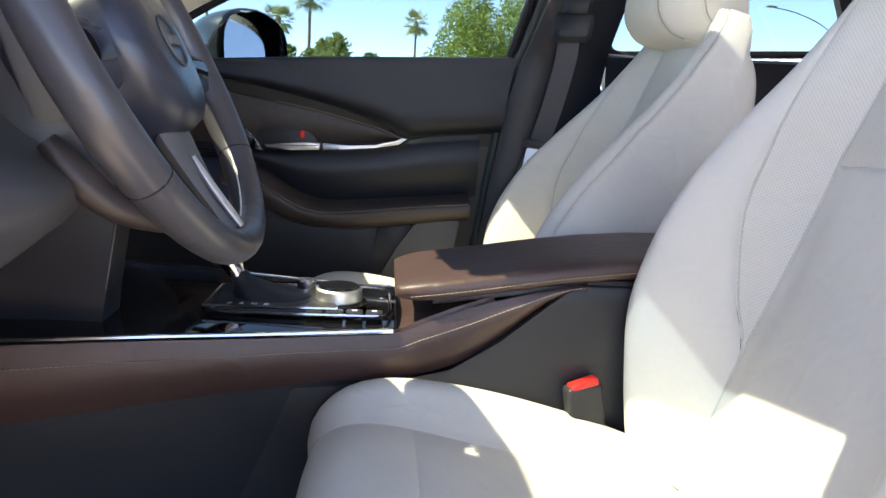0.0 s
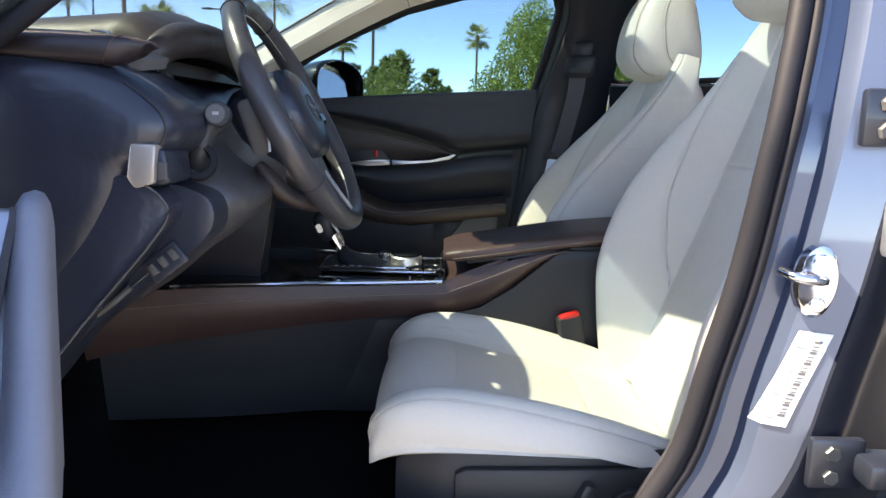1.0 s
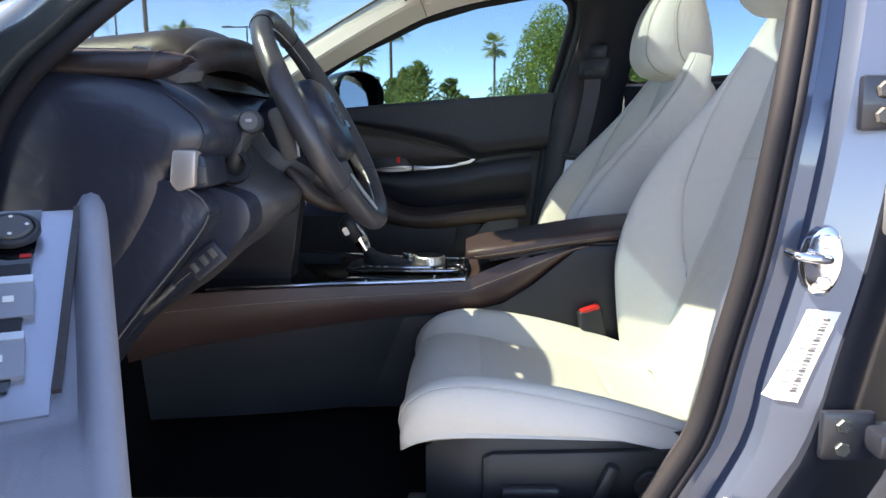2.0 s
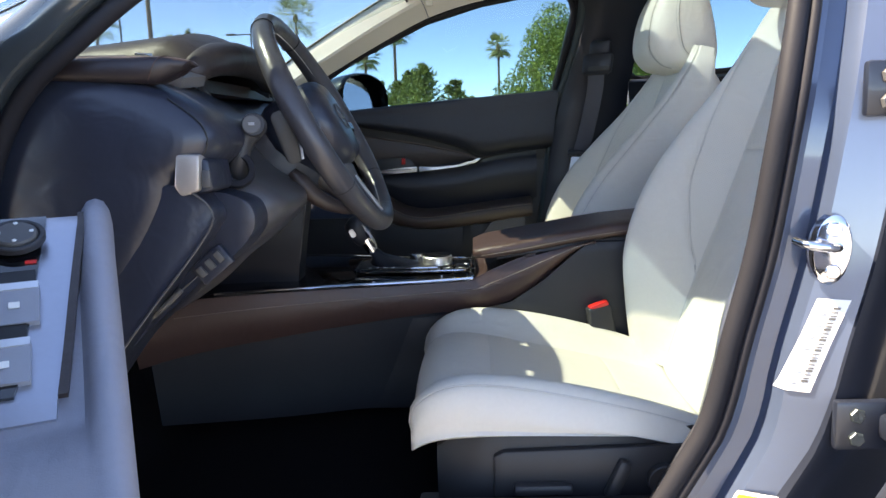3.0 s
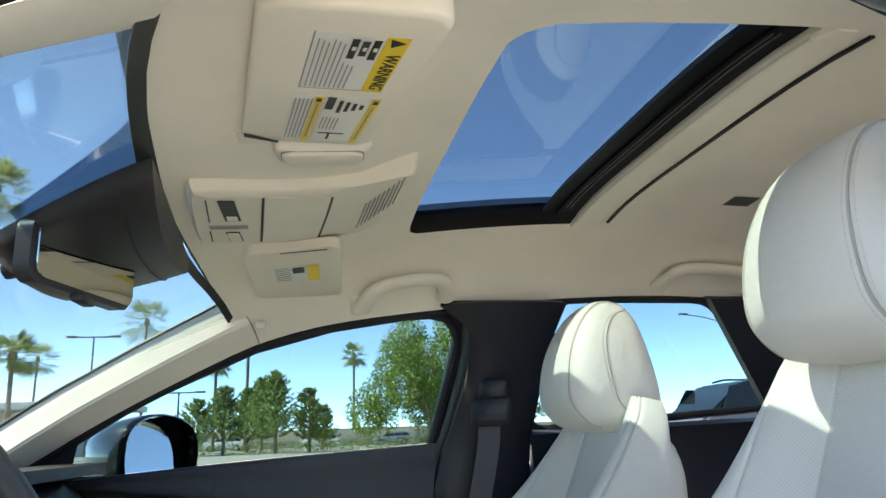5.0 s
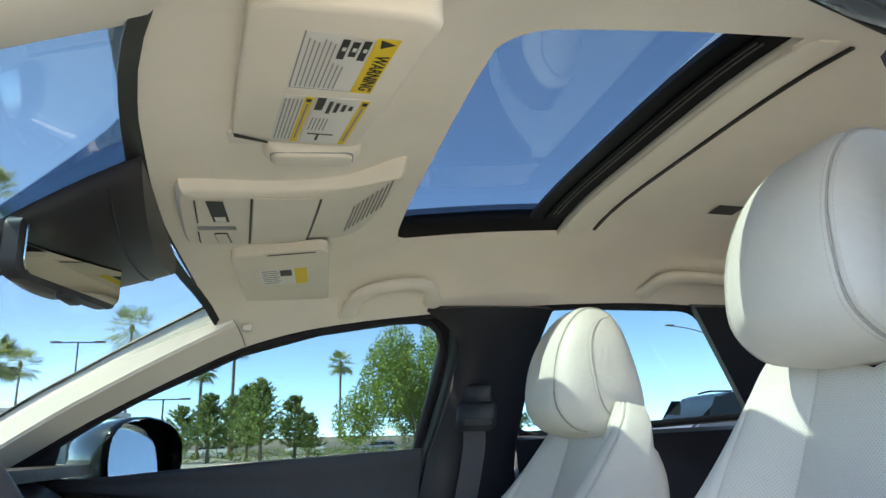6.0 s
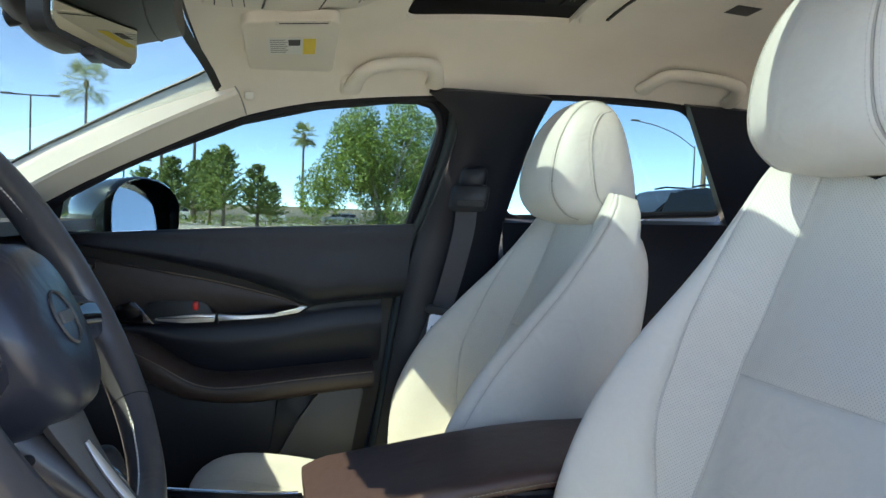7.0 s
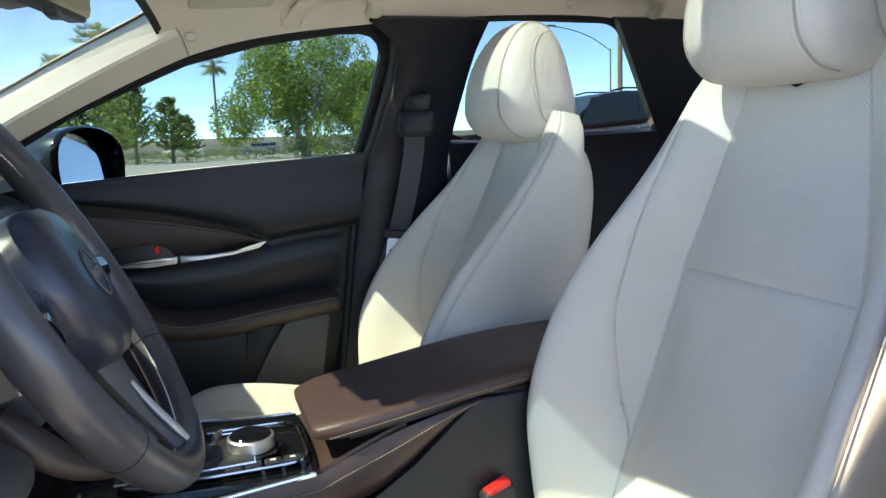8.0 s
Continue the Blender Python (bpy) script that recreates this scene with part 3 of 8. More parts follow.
outer = []
for p, q in zip(smooth_line(PILLAR_LOW, 20), smooth_line(PILLAR_UPP, 20)):
    outer.append([p + Vector((0, 0.004, -0.004)), p + Vector((0, 0.060, -0.004)), (p + q) / 2 + Vector((-0.02, 0.070, 0.03)), q + Vector((-0.01, 0.030, 0.004)), q + Vector((0, 0.004, 0.0))])
outer_ob = link("pillar_outer", loft(outer), RUBBER)
tagged(outer_ob, "black outer face of the windscreen pillar", "pillar", kind="structure")

# windscreen


def screen(u, v):
    t = -1 + 2 * u
    x1 = header_x(t) - 0.006
    z1 = roof_at(header_x(t), t * 0.88).z - 0.012
    y1 = YC + 0.535 * t
    x0 = -0.32 + 0.22 * t * t
    y0 = YC + 0.695 * t
    f = v
    return (x0 + (x1 - x0) * f, y0 + (y1 - y0) * f, 0.925 + (z1 + 0.012 - 0.925) * (f + 0.10 * f * (1 - f)))


windscreen = tagged(new("windscreen"), "clear raked windscreen with a black border", "windscreen", kind="structure")
part("pane", sheet(screen, 16, 10, 0.005), SCREEN, windscreen, "clear glass pane")
part("border", sheet(lambda u, v: Vector(screen(u, 0.984 + 0.016 * v)) + Vector((0.001, 0, -0.007)), 16, 2, 0.002), FRIT, windscreen, "black printed top border")
part("border", sheet(lambda u, v: Vector(screen(0.994 + 0.006 * u, v)) + Vector((0.002, 0, -0.006)), 2, 10, 0.002), FRIT, windscreen, "black printed side border")
part("border", sheet(lambda u, v: Vector(screen(0.006 * u, v)) + Vector((0.002, 0, -0.006)), 2, 10, 0.002), FRIT, windscreen, "black printed side border")

rings = []
for k in range(25):
    t = -1 + 1.93 * k / 24
    q = roof_at(header_x(t), t * 0.985)
    rings.append([q + Vector((0.010, 0, 0.014)), q + Vector((-0.003, 0, 0.006)), q + Vector((-0.006, 0, 0.003)), q + Vector((-0.014 + 0.006 * t, 0, 0.012)), q + Vector((-0.014 + 0.006 * t, 0, 0.060)), q + Vector((0.012, 0, 0.066))])
header = link("roof_header", loft(rings), FRIT)
tagged(header, "black cross member over the windscreen", "roof frame", kind="structure")

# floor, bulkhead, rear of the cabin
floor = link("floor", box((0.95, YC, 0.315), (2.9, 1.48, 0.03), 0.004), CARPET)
tagged(floor, "black carpeted car floor, its deep shade put into the colour", "floor", kind="structure")
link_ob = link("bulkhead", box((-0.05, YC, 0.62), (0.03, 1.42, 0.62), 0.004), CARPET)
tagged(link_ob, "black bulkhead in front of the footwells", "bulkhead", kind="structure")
sill = link("door_sill", prism([(1.075, 0.33), (1.19, 0.33), (1.19, 0.395), (1.135, 0.41), (1.09, 0.385)], "x", 0.22, 1.16, 0.008), BLACK)
tagged(sill, "black door sill of the open driver's side", "sill", kind="structure")
wall = link("rear_wall", prism([(2.42, 0.32), (2.46, 0.32), (2.40, 1.22), (2.36, 1.22)], "y", 1.10, 2.47, 0.004), BLACK)
tagged(wall, "dark trim at the rear end of the cabin", "rear trim", kind="structure")


def rear_side(u, v):
    z = 0.35 + 0.70 * v
    x0 = 1.33 + 0.06 * (1 - v)
    return (x0 + (2.44 - x0) * u, side_y(max(z, 1.0)) - 0.012 - 0.02 * math.sin(v * math.pi * 0.9) + 0.014, z + 0.025 * u * v)


rear_door = tagged(new("door_1"), "black inner panel of the closed rear passenger door", "car door", kind="structure")
part("panel", sheet(rear_side, 12, 14, -0.03), BLACK_D, rear_door)
part("armrest", tube(smooth_line([(1.42, 2.43, 0.70), (1.7, 2.40, 0.735), (2.0, 2.42, 0.75)], 12), 0.03, 10, 0.8), BLACK_L, rear_door, "black padded armrest")


def c_pillar(u, v):
    z = 1.06 + 0.27 * v
    x0 = 1.912 - 0.185 * v
    return (x0 + (2.44 - 0.1 * v - x0) * u, side_y(z) - 0.004, z)


cp = link("c_pillar_trim", sheet(c_pillar, 6, 8, -0.03), BLACK_D)
tagged(cp, "black trim of the rear pillar", "pillar trim", kind="structure")


def rear_side_d(u, v):
    z = 0.35 + 0.98 * v
    p = (1.95 + 0.49 * u, mirror_y(side_y(max(z, 1.0)) - 0.008), z)
    return p


cp = link("rear_quarter_trim", sheet(rear_side_d, 6, 8, 0.03), BLACK)
tagged(cp, "black trim of the rear quarter", "pillar trim", kind="structure")

# ---- front seats ----
YD, YP = 1.440, 2.146
CP = 0.135                                   # half width of a seat's middle panel


def catmull_profile(ctrl, s):
    return Vector((curve1([(c[0], c[1]) for c in ctrl], s), curve1([(c[0], c[2]) for c in ctrl], s), 0))


YSIDE = [1]                                  # which side of the seat being built faces the console
RECLINE = [Matrix()]                         # how far the seat being built leans back


def leaning(degrees):
    p = Vector((1.22, 0, 0.45))
    return Matrix.Translation(p) @ Matrix.Rotation(radians(degrees), 4, "Y") @ Matrix.Translation(-p)


BACK_LINE = [(0.00, 1.222, 0.455), (0.12, 1.248, 0.54), (0.27, 1.283, 0.643), (0.42, 1.326, 0.755), (0.58, 1.366, 0.868), (0.74, 1.396, 0.975), (0.88, 1.415, 1.062), (1.0, 1.430, 1.148)]


def back_frame(v):
    x, z = curve1([(p[0], p[1]) for p in BACK_LINE], v), curve1([(p[0], p[2]) for p in BACK_LINE], v)
    e = 0.01
    dx = curve1([(p[0], p[1]) for p in BACK_LINE], min(1, v + e)) - curve1([(p[0], p[1]) for p in BACK_LINE], max(0, v - e))
    dz = curve1([(p[0], p[2]) for p in BACK_LINE], min(1, v + e)) - curve1([(p[0], p[2]) for p in BACK_LINE], max(0, v - e))
    k = math.hypot(dx, dz)
    return Vector((x, 0, z)), Vector((-dz / k, 0, dx / k))


def back_point(s, v, side):
    """A point of the backrest's skin: s runs from the middle of the front (0) round the bolster to the middle of the back (1)."""
    b = curve1(((0, 0.05), (0.14, 0.095), (0.27, 0.128), (0.42, 0.132), (0.58, 0.105), (0.74, 0.062), (0.88, 0.030), (1, 0.0)), v)
    w = curve1(((0, 0.213), (0.15, 0.224), (0.35, 0.231), (0.55, 0.225), (0.75, 0.206), (0.9, 0.190), (0.96, 0.178), (1, 0.150)), v)
    if side < 0 < YSIDE[0]:                  # the driver's outer bolster is worn flat
        b *= 0.50
    elif YSIDE[0] < 0:
        low = max(0.0, 1 - v / 0.55)
        b, w = b * (1 + 0.16 * low), w + 0.012 * low
    th = curve1(((0, 0.10), (0.3, 0.132), (0.6, 0.122), (0.85, 0.095), (1, 0.050)), v)
    cp = min(CP - max(0, v - 0.6) * 0.14 + (0.012 if side < 0 < YSIDE[0] else 0.0), w - 0.04)
    top = max(0.0, (v - 0.80) / 0.20)
    drop = -0.050 * top * top * (1 - min(1, abs(s) / 0.46)) - (0.05 * top * top if s > 0.75 else 0)
    ctrl = ((0, 0, 0.008), (0.15, cp * 0.55, 0.006), (0.30, cp, 0.0), (0.37, cp + (w - cp) * 0.22, b * 0.28), (0.45, cp + (w - cp) * 0.48, b * 0.74),
            (0.52, cp + (w - cp) * 0.72, b * 0.98), (0.58, cp + (w - cp) * 0.90, b * 0.96 - 0.004), (0.63, w, b * 0.74 - 0.012), (0.70, w + 0.004, b * 0.2 - 0.04),
            (0.78, w - 0.004, -th * 0.75), (0.84, w - 0.03, -th * 0.97), (1.0, 0, -th - 0.008))
    q = catmull_profile(ctrl, s)
    c, fwd = back_frame(v)
    return RECLINE[0] @ (c + fwd * q.y + Vector((0, side * q.x, 0)) + Vector((0, 0, drop)))


CUSH_LINE = [(0.0, 1.300, 0.440), (0.18, 1.200, 0.455), (0.36, 1.090, 0.482), (0.55, 0.960, 0.513), (0.70, 0.862, 0.534), (0.80, 0.808, 0.534), (0.88, 0.774, 0.514), (0.95, 0.762, 0.482), (1.0, 0.768, 0.452)]


def cush_frame(v):
    X, Z = [(p[0], p[1]) for p in CUSH_LINE], [(p[0], p[2]) for p in CUSH_LINE]
    e = 0.01
    dx = curve1(X, min(1, v + e)) - curve1(X, max(0, v - e))
    dz = curve1(Z, min(1, v + e)) - curve1(Z, max(0, v - e))
    k = math.hypot(dx, dz)
    return Vector((curve1(X, v), 0, curve1(Z, v))), Vector((dz / k, 0, -dx / k))


def cush_point(s, v, side):
    b = curve1(((0, 0.01), (0.18, 0.03), (0.36, 0.04), (0.55, 0.040), (0.72, 0.028), (0.85, 0.012), (1, 0.0)), v)
    w = curve1(((0, 0.215), (0.3, 0.235), (0.6, 0.243), (0.8, 0.235), (0.9, 0.218), (1, 0.198)), v)
    h = max(0.004, curve1([(p[0], p[2]) for p in CUSH_LINE], v) - curve1(((0, 0.470), (0.6, 0.482), (0.80, 0.474), (0.92, 0.450), (1, 0.446)), v))
    cp = CP
    ctrl = ((0, 0, 0.004), (0.15, cp * 0.55, 0.003), (0.30, cp, 0.0), (0.40, cp + (w - cp) * 0.3, b * 0.45), (0.48, cp + (w - cp) * 0.55, b * 0.95),
            (0.56, cp + (w - cp) * 0.76, b * 0.98), (0.63, cp + (w - cp) * 0.93, b * 0.62 - 0.004), (0.70, w + 0.002, -h * 0.25), (0.80, w, -h * 0.8), (0.86, w - 0.008, -h), (1.0, 0, -h - 0.004))
    q = catmull_profile(ctrl, s)
    c, up = cush_frame(v)
    k = max(0.0, min(1.0, (s - 0.58) / 0.14))
    way = up.lerp(Vector((0, 0, 1)), k * k * (3 - 2 * k))        # the sides hang straight down
    return c + way * q.y + Vector((0, side * q.x, 0))


def near_edges(n):
    a = [0, 0.006, 0.016, 0.032, 0.06]
    mid = [0.1 + 0.8 * k / n for k in range(n + 1)]
    return a + mid + [1 - q for q in reversed(a)]


def skin(fn, s0, s1, v0, v1, side, nu=10, nv=26, dip=0.003, open_v=(False, False), open_s=(False, False)):
    """A panel of leather between two seams; its edges sink into the seams."""
    bm = bmesh.new()
    U, V = near_edges(nu), near_edges(nv)
    rows = []
    for v in V:
        row = []
        vv = v0 + (v1 - v0) * v
        a, b = s0(vv) if callable(s0) else s0, s1(vv) if callable(s1) else s1
        for u in U:
            s = a + (b - a) * u
            e = 0.004
            p = fn(s, vv, side)
            du = fn(min(1, s + e), vv, side) - fn(max(0, s - e), vv, side)
            dv = fn(s, min(1, vv + e), side) - fn(s, max(0, vv - e), side)
            n = du.cross(dv) * side
            n = n.normalized() if n.length > 1e-9 else Vector((0, 0, 0))
            du_m = 0.55 * abs(b - a)
            ds = min(u if not open_s[0] else 9, 1 - u if not open_s[1] else 9) * du_m
            dvv = min(v if not open_v[0] else 9, 1 - v if not open_v[1] else 9) * abs(v1 - v0) * 0.7
            d = min(ds, dvv)
            f = max(0.0, 1 - d / 0.011)
            row.append(p - n * (dip * f * f * (1 if fn is cush_point else -1)))
        rows.append(row)
    add_loft(bm, rows, caps=False, closed=False)
    return bm




def seam_line(fn, s, v0, v1, side, n=40):
    out = []
    for k in range(n + 1):
        v = v0 + (v1 - v0) * k / n
        out.append(fn(s(v) if callable(s) else s, v, side))
    return out


def back_seam2(v):                            # the seam on the bolster, which meets the middle panel low down
    return curve1(((0.0, 0.30), (0.22, 0.30), (0.27, 0.31), (0.33, 0.355), (0.45, 0.405), (0.6, 0.435), (0.8, 0.50), (1.0, 0.56)), v)


PROFILE = [(1.385, 1.090), (1.352, 1.100), (1.325, 1.132), (1.320, 1.180), (1.328, 1.236), (1.352, 1.290), (1.386, 1.322), (1.424, 1.320), (1.452, 1.290), (1.474, 1.225), (1.490, 1.160), (1.492, 1.118), (1.470, 1.094), (1.430, 1.088)]


def headrest(parent, lift):
    """Padded block: a front cushion wrapped by a side and rear shell, with a sewn seam round it."""
    def hp(g, f):
        # g: round the side profile; f: -1..1 across
        prof = PROFILE
        n = len(prof)
        k = g * n
        i = int(k) % n
        fr = k - int(k)
        P = [Vector((prof[(i + d) % n][0], 0, prof[(i + d) % n][1])) for d in (-1, 0, 1, 2)]
        p = 0.5 * (2 * P[1] + (P[2] - P[0]) * fr + (2 * P[0] - 5 * P[1] + 4 * P[2] - P[3]) * fr * fr + (3 * P[1] - P[0] - 3 * P[2] + P[3]) * fr ** 3)
        c = Vector((1.410, 0, 1.205))
        shrink = 1 - 0.80 * (1 - (1 - min(1, abs(f)) ** 7) ** 0.5)
        q = c + (p - c) * shrink
        q.z += lift * (1.322 - q.z) / 0.234
        up = max(0.0, (q.z - 1.16) / 0.16)
        wid = 0.124 - 0.022 * up * up - 0.016 * up
        return RECLINE[0] @ Vector((q.x + 0.012 * f * f, f * wid, q.z))
    bm = bmesh.new()
    rows = []
    fs = [-1, -0.995, -0.98, -0.95, -0.90, -0.84, -0.76, -0.73, -0.715, -0.70, -0.66, -0.5, -0.3, 0, 0.3, 0.5, 0.66, 0.70, 0.715, 0.73, 0.76, 0.84, 0.90, 0.95, 0.98, 0.995, 1]
    for f in fs:
        ring = []
        for k in range(44):
            p = hp(k / 44, f)
            if abs(abs(f) - 0.715) < 0.002:
                p = p + (RECLINE[0] @ Vector((1.410, 0, 1.205)) + Vector((0, p.y, 0)) - p).normalized() * 0.0016
            ring.append(p)
        rows.append(ring)
    add_loft(bm, rows)
    bmesh.ops.translate(bm, vec=(0, 0, 0), verts=bm.verts[:])
    cushion = part("headrest", bm, WHITE, parent, "white leather head restraint", 60)
    for f in (-0.76, 0.76, -0.67, 0.67):
        line = [hp(k / 88, f) + (hp(k / 88, f) - RECLINE[0] @ Vector((1.410, 0, 1.205)) - Vector((0, hp(k / 88, f).y, 0))).normalized() * 0.0001 for k in range(0, 60)]
        part("seam_stitching", stitches(line, 0.005, 0.0036, 0.00055, (0, 1, 0)), STITCH_W, cushion, "grey seam thread")
    for f in (-0.715, 0.715):
        part("seam", tube([hp(k / 88, f) for k in range(0, 60)], 0.0016, 6), SEAM_D, cushion, "sewn seam round the pad")
    def on_side(x, z, sd):
        c = Vector((1.410, 0, 1.205))
        d = Vector((x, 0, z)) - c
        reach = max((c + (d.normalized() * q) for q in [0.02 + 0.002 * k for k in range(80)] if inside(c + d.normalized() * q)), key=lambda p: (p - c).length)
        rho = max(0.25, min(0.999, d.length / max(1e-4, (reach - c).length)))
        f = (1 - (1 - (1 - rho) / 0.80) ** 2) ** (1 / 7)
        up = max(0.0, (z - 1.16) / 0.16)
        return RECLINE[0] @ Vector((x + 0.012 * f * f, sd * (f * (0.124 - 0.022 * up * up - 0.016 * up) + 0.0006), z + lift * (1.322 - z) / 0.234))

    def inside(p):
        pr = [hp0(k / 56) for k in range(56)]
        odd = False
        for a, b in zip(pr, pr[1:] + pr[:1]):
            if (a.z > p.z) != (b.z > p.z) and p.x < a.x + (b.x - a.x) * (p.z - a.z) / (b.z - a.z):
                odd = not odd
        return odd

    def hp0(g):
        k = g * len(PROFILE)
        i = int(k) % len(PROFILE)
        a, b = PROFILE[i], PROFILE[(i + 1) % len(PROFILE)]
        return Vector((a[0] + (b[0] - a[0]) * (k - int(k)), 0, a[1] + (b[1] - a[1]) * (k - int(k))))
    for sd in (-1, 1):
        for dd_, mat_, rr in ((0.0, SEAM_D, 0.0014), (0.006, STITCH_W, 0.0)):
            line = [on_side(p.x - dd_, p.z, sd) for p in smooth_line([(1.428, 0, 1.306), (1.396, 0, 1.288), (1.378, 0, 1.245), (1.380, 0, 1.190), (1.398, 0, 1.140), (1.432, 0, 1.118), (1.472, 0, 1.112)], 34)]
            if rr:
                part("seam", tube(line, rr, 6), mat_, cushion, "sewn outline of the side pad")
            else:
                part("seam_stitching", stitches(line, 0.005, 0.0036, 0.0006, (0, 1, 0)), mat_, cushion, "grey seam thread")
    for q in (-0.045, 0.045):
        part("post", tube([RECLINE[0] @ Vector((1.450, q, 1.02)), RECLINE[0] @ Vector((1.440, q, 1.10))], 0.006, 10), CHROME, cushion, "metal post")
    return cushion


def front_seat(name, yc, dx, dz, label, controls, lean=0.0):
    RECLINE[0] = leaning(lean)
    YSIDE[0] = 1 if controls else -1
    seat = thing(name, label, "car seat", "front seats")
    VH = 0.58
    for side in (1, -1):
        part("side_panel", skin(back_point, 0.60, 1.0, 0.0, 1.0, side, 14, 26, 0.003, (True, True), (False, True)), WHITE, seat, "smooth white leather side and back")
        part("bolster", skin(back_point, lambda v: back_seam2(v), 0.60, 0.0, 1.0, side, 12, 30, 0.003, (True, True)), WHITE, seat, "smooth white leather bolster")
        part("bolster_insert", skin(back_point, 0.30, lambda v: back_seam2(v), 0.255, 1.0, side, 10, 30, 0.003, (True, True)), WHITE_P, seat, "perforated white leather insert")
    for v0, v1, mat, lab in ((0.0, VH, WHITE, "smooth white leather panel"), (VH, 1.0, WHITE_P, "perforated white leather panel")):
        bm = bmesh.new()
        U = [-q for q in reversed(near_edges(8)[1:])] + near_edges(8)
        rows = []
        for v in near_edges(18):
            vv = v0 + (v1 - v0) * v
            row = []
            for u in U:
                p = back_point(abs(u) * 0.30, vv, 1 if u >= 0 else -1)
                d = min((1 - abs(u)) * 0.13, (v if v0 > 0 else 9) * 0.3, ((1 - v) if v1 < 1 else 9) * 0.4)
                f = max(0.0, 1 - d / 0.010)
                row.append(p - back_frame(vv)[1] * (0.0035 * f * f))
            rows.append(row)
        part("back_panel", add_loft(bm, rows, False, False), mat, seat, lab)
    part("cross_seam", tube([back_point(abs(q) * 0.30 / 12, VH, 1 if q > 0 else -1) - back_frame(VH)[1] * 0.0035 for q in range(-12, 13)], 0.0012, 6), STITCH_W, seat, "seam across the backrest")
    for side in (1, -1):
        part("seam", tube([p - back_frame(0.5)[1] * 0.003 for p in seam_line(back_point, back_seam2, 0.24, 0.97, side)], 0.0013, 6), STITCH_W, seat, "sewn seam on the bolster")
        part("panel_seam", tube([p + Vector((0.0025, 0, -0.001)) for p in seam_line(back_point, 0.30, 0.03, 0.98, side)], 0.0015, 6), STITCH_W, seat, "sewn seam beside the middle panel")
        part("side_seam", tube(seam_line(back_point, 0.60, 0.04, 0.99, side), 0.0009, 6), STITCH_W, seat, "sewn seam at the bolster's edge")
    headrest(seat, 0.016 if controls else 0.0)
    # cushion
    for side in (1, -1):
        part("cushion_side", skin(cush_point, 0.60, 1.0, 0.0, 1.0, side, 12, 24, 0.0012, (True, True), (False, True)), WHITE, seat, "smooth white leather cushion side")
        part("cushion_bolster", skin(cush_point, 0.30, 0.60, 0.0, 1.0, side, 12, 24, 0.0012, (True, True)), WHITE, seat, "smooth white leather cushion bolster")
        part("panel_seam", tube([p - Vector((0, 0, 0.0022)) for p in seam_line(cush_point, 0.30, 0.0, 0.9, side)], 0.0013, 6), STITCH_W, seat, "sewn seam beside the middle panel")
        part("cushion_seam", tube(seam_line(cush_point, 0.60, 0.02, 0.97, side), 0.0009, 6), STITCH_W, seat, "sewn seam at the cushion's edge")
    for v0, v1, mat in ((0.0, 0.34, WHITE_P), (0.34, 0.66, WHITE_P), (0.66, 1.0, WHITE)):
        bm = bmesh.new()
        U = [-q for q in reversed(near_edges(8)[1:])] + near_edges(8)
        rows = []
        for v in near_edges(14):
            vv = v0 + (v1 - v0) * v
            row = []
            for u in U:
                p = cush_point(abs(u) * 0.30, vv, 1 if u >= 0 else -1)
                d = min((1 - abs(u)) * 0.13, (v if v0 > 0 else 9) * 0.2, ((1 - v) if v1 < 1 else 9) * 0.2)
                f = max(0.0, 1 - d / 0.012)
                row.append(p - cush_frame(vv)[1] * (0.0014 * f * f))
            rows.append(row)
        part("cushion_panel", add_loft(bm, rows, False, False), mat, seat, "white leather cushion panel")
    # base: dark plastic skirt, rails
    for sd in (-1, 1):
        skirt = []
        for k in range(15):
            f = k / 14
            x = 0.800 + 0.50 * f
            top = 0.488 - 0.004 * f - 0.04 * max(0, 0.10 - f) / 0.10
            wy = 0.228 - 0.03 * max(0, 0.1 - f) / 0.1
            skirt.append([(x, sd * (wy - 0.02), 0.34), (x, sd * wy, 0.345), (x, sd * (wy + 0.004), top - 0.03), (x, sd * (wy - 0.006), top), (x, sd * (wy - 0.03), top)])
        part("side_cover", loft(skirt), BLACK, seat, "black plastic side cover", 30)
    part("base", box((1.05, 0, 0.39), (0.46, 0.41, 0.06), 0.01), BLACK, seat, "black seat frame")
    for q in (-0.19, 0.19):
        part("rail", box((1.02, q, 0.345), (0.50, 0.045, 0.034), 0.005), GREY, seat, "dark steel seat rail")
    if controls:
        frame_pts = [(0.885, 0.452), (0.90, 0.459), (1.16, 0.465), (1.19, 0.455), (1.19, 0.385), (0.905, 0.375), (0.885, 0.39)]
        pan = part("control_panel", prism([(x, z) for x, z in frame_pts], "y", -0.243, -0.227, 0.004), BLACK, seat, "black recessed control panel")
        part("seat_switch", box((0.955, -0.249, 0.405), (0.085, 0.018, 0.017), 0.006), BLACK, pan, "black seat switch")
        part("seat_switch", box((1.062, -0.250, 0.418), (0.020, 0.020, 0.062), 0.007, 2, Matrix.Rotation(radians(24), 4, "Y")), BLACK, pan, "black seat switch")
        part("lumbar_knob", disc_ring((1.128, -0.243, 0.415), (0, -1, 0), 0.024, 0.014, 28), BLACK, pan, "round black lumbar switch")
    seat.matrix_basis = pose(dx, yc, dz)
    return seat


front_seat("driver_seat", YD, 0.0, 0.0, "white leather driver's seat with perforated panels and a black base", True)
front_seat("passenger_seat", YP, -0.099, -0.022, "white leather passenger seat with perforated panels beside the console", False, 6.0)

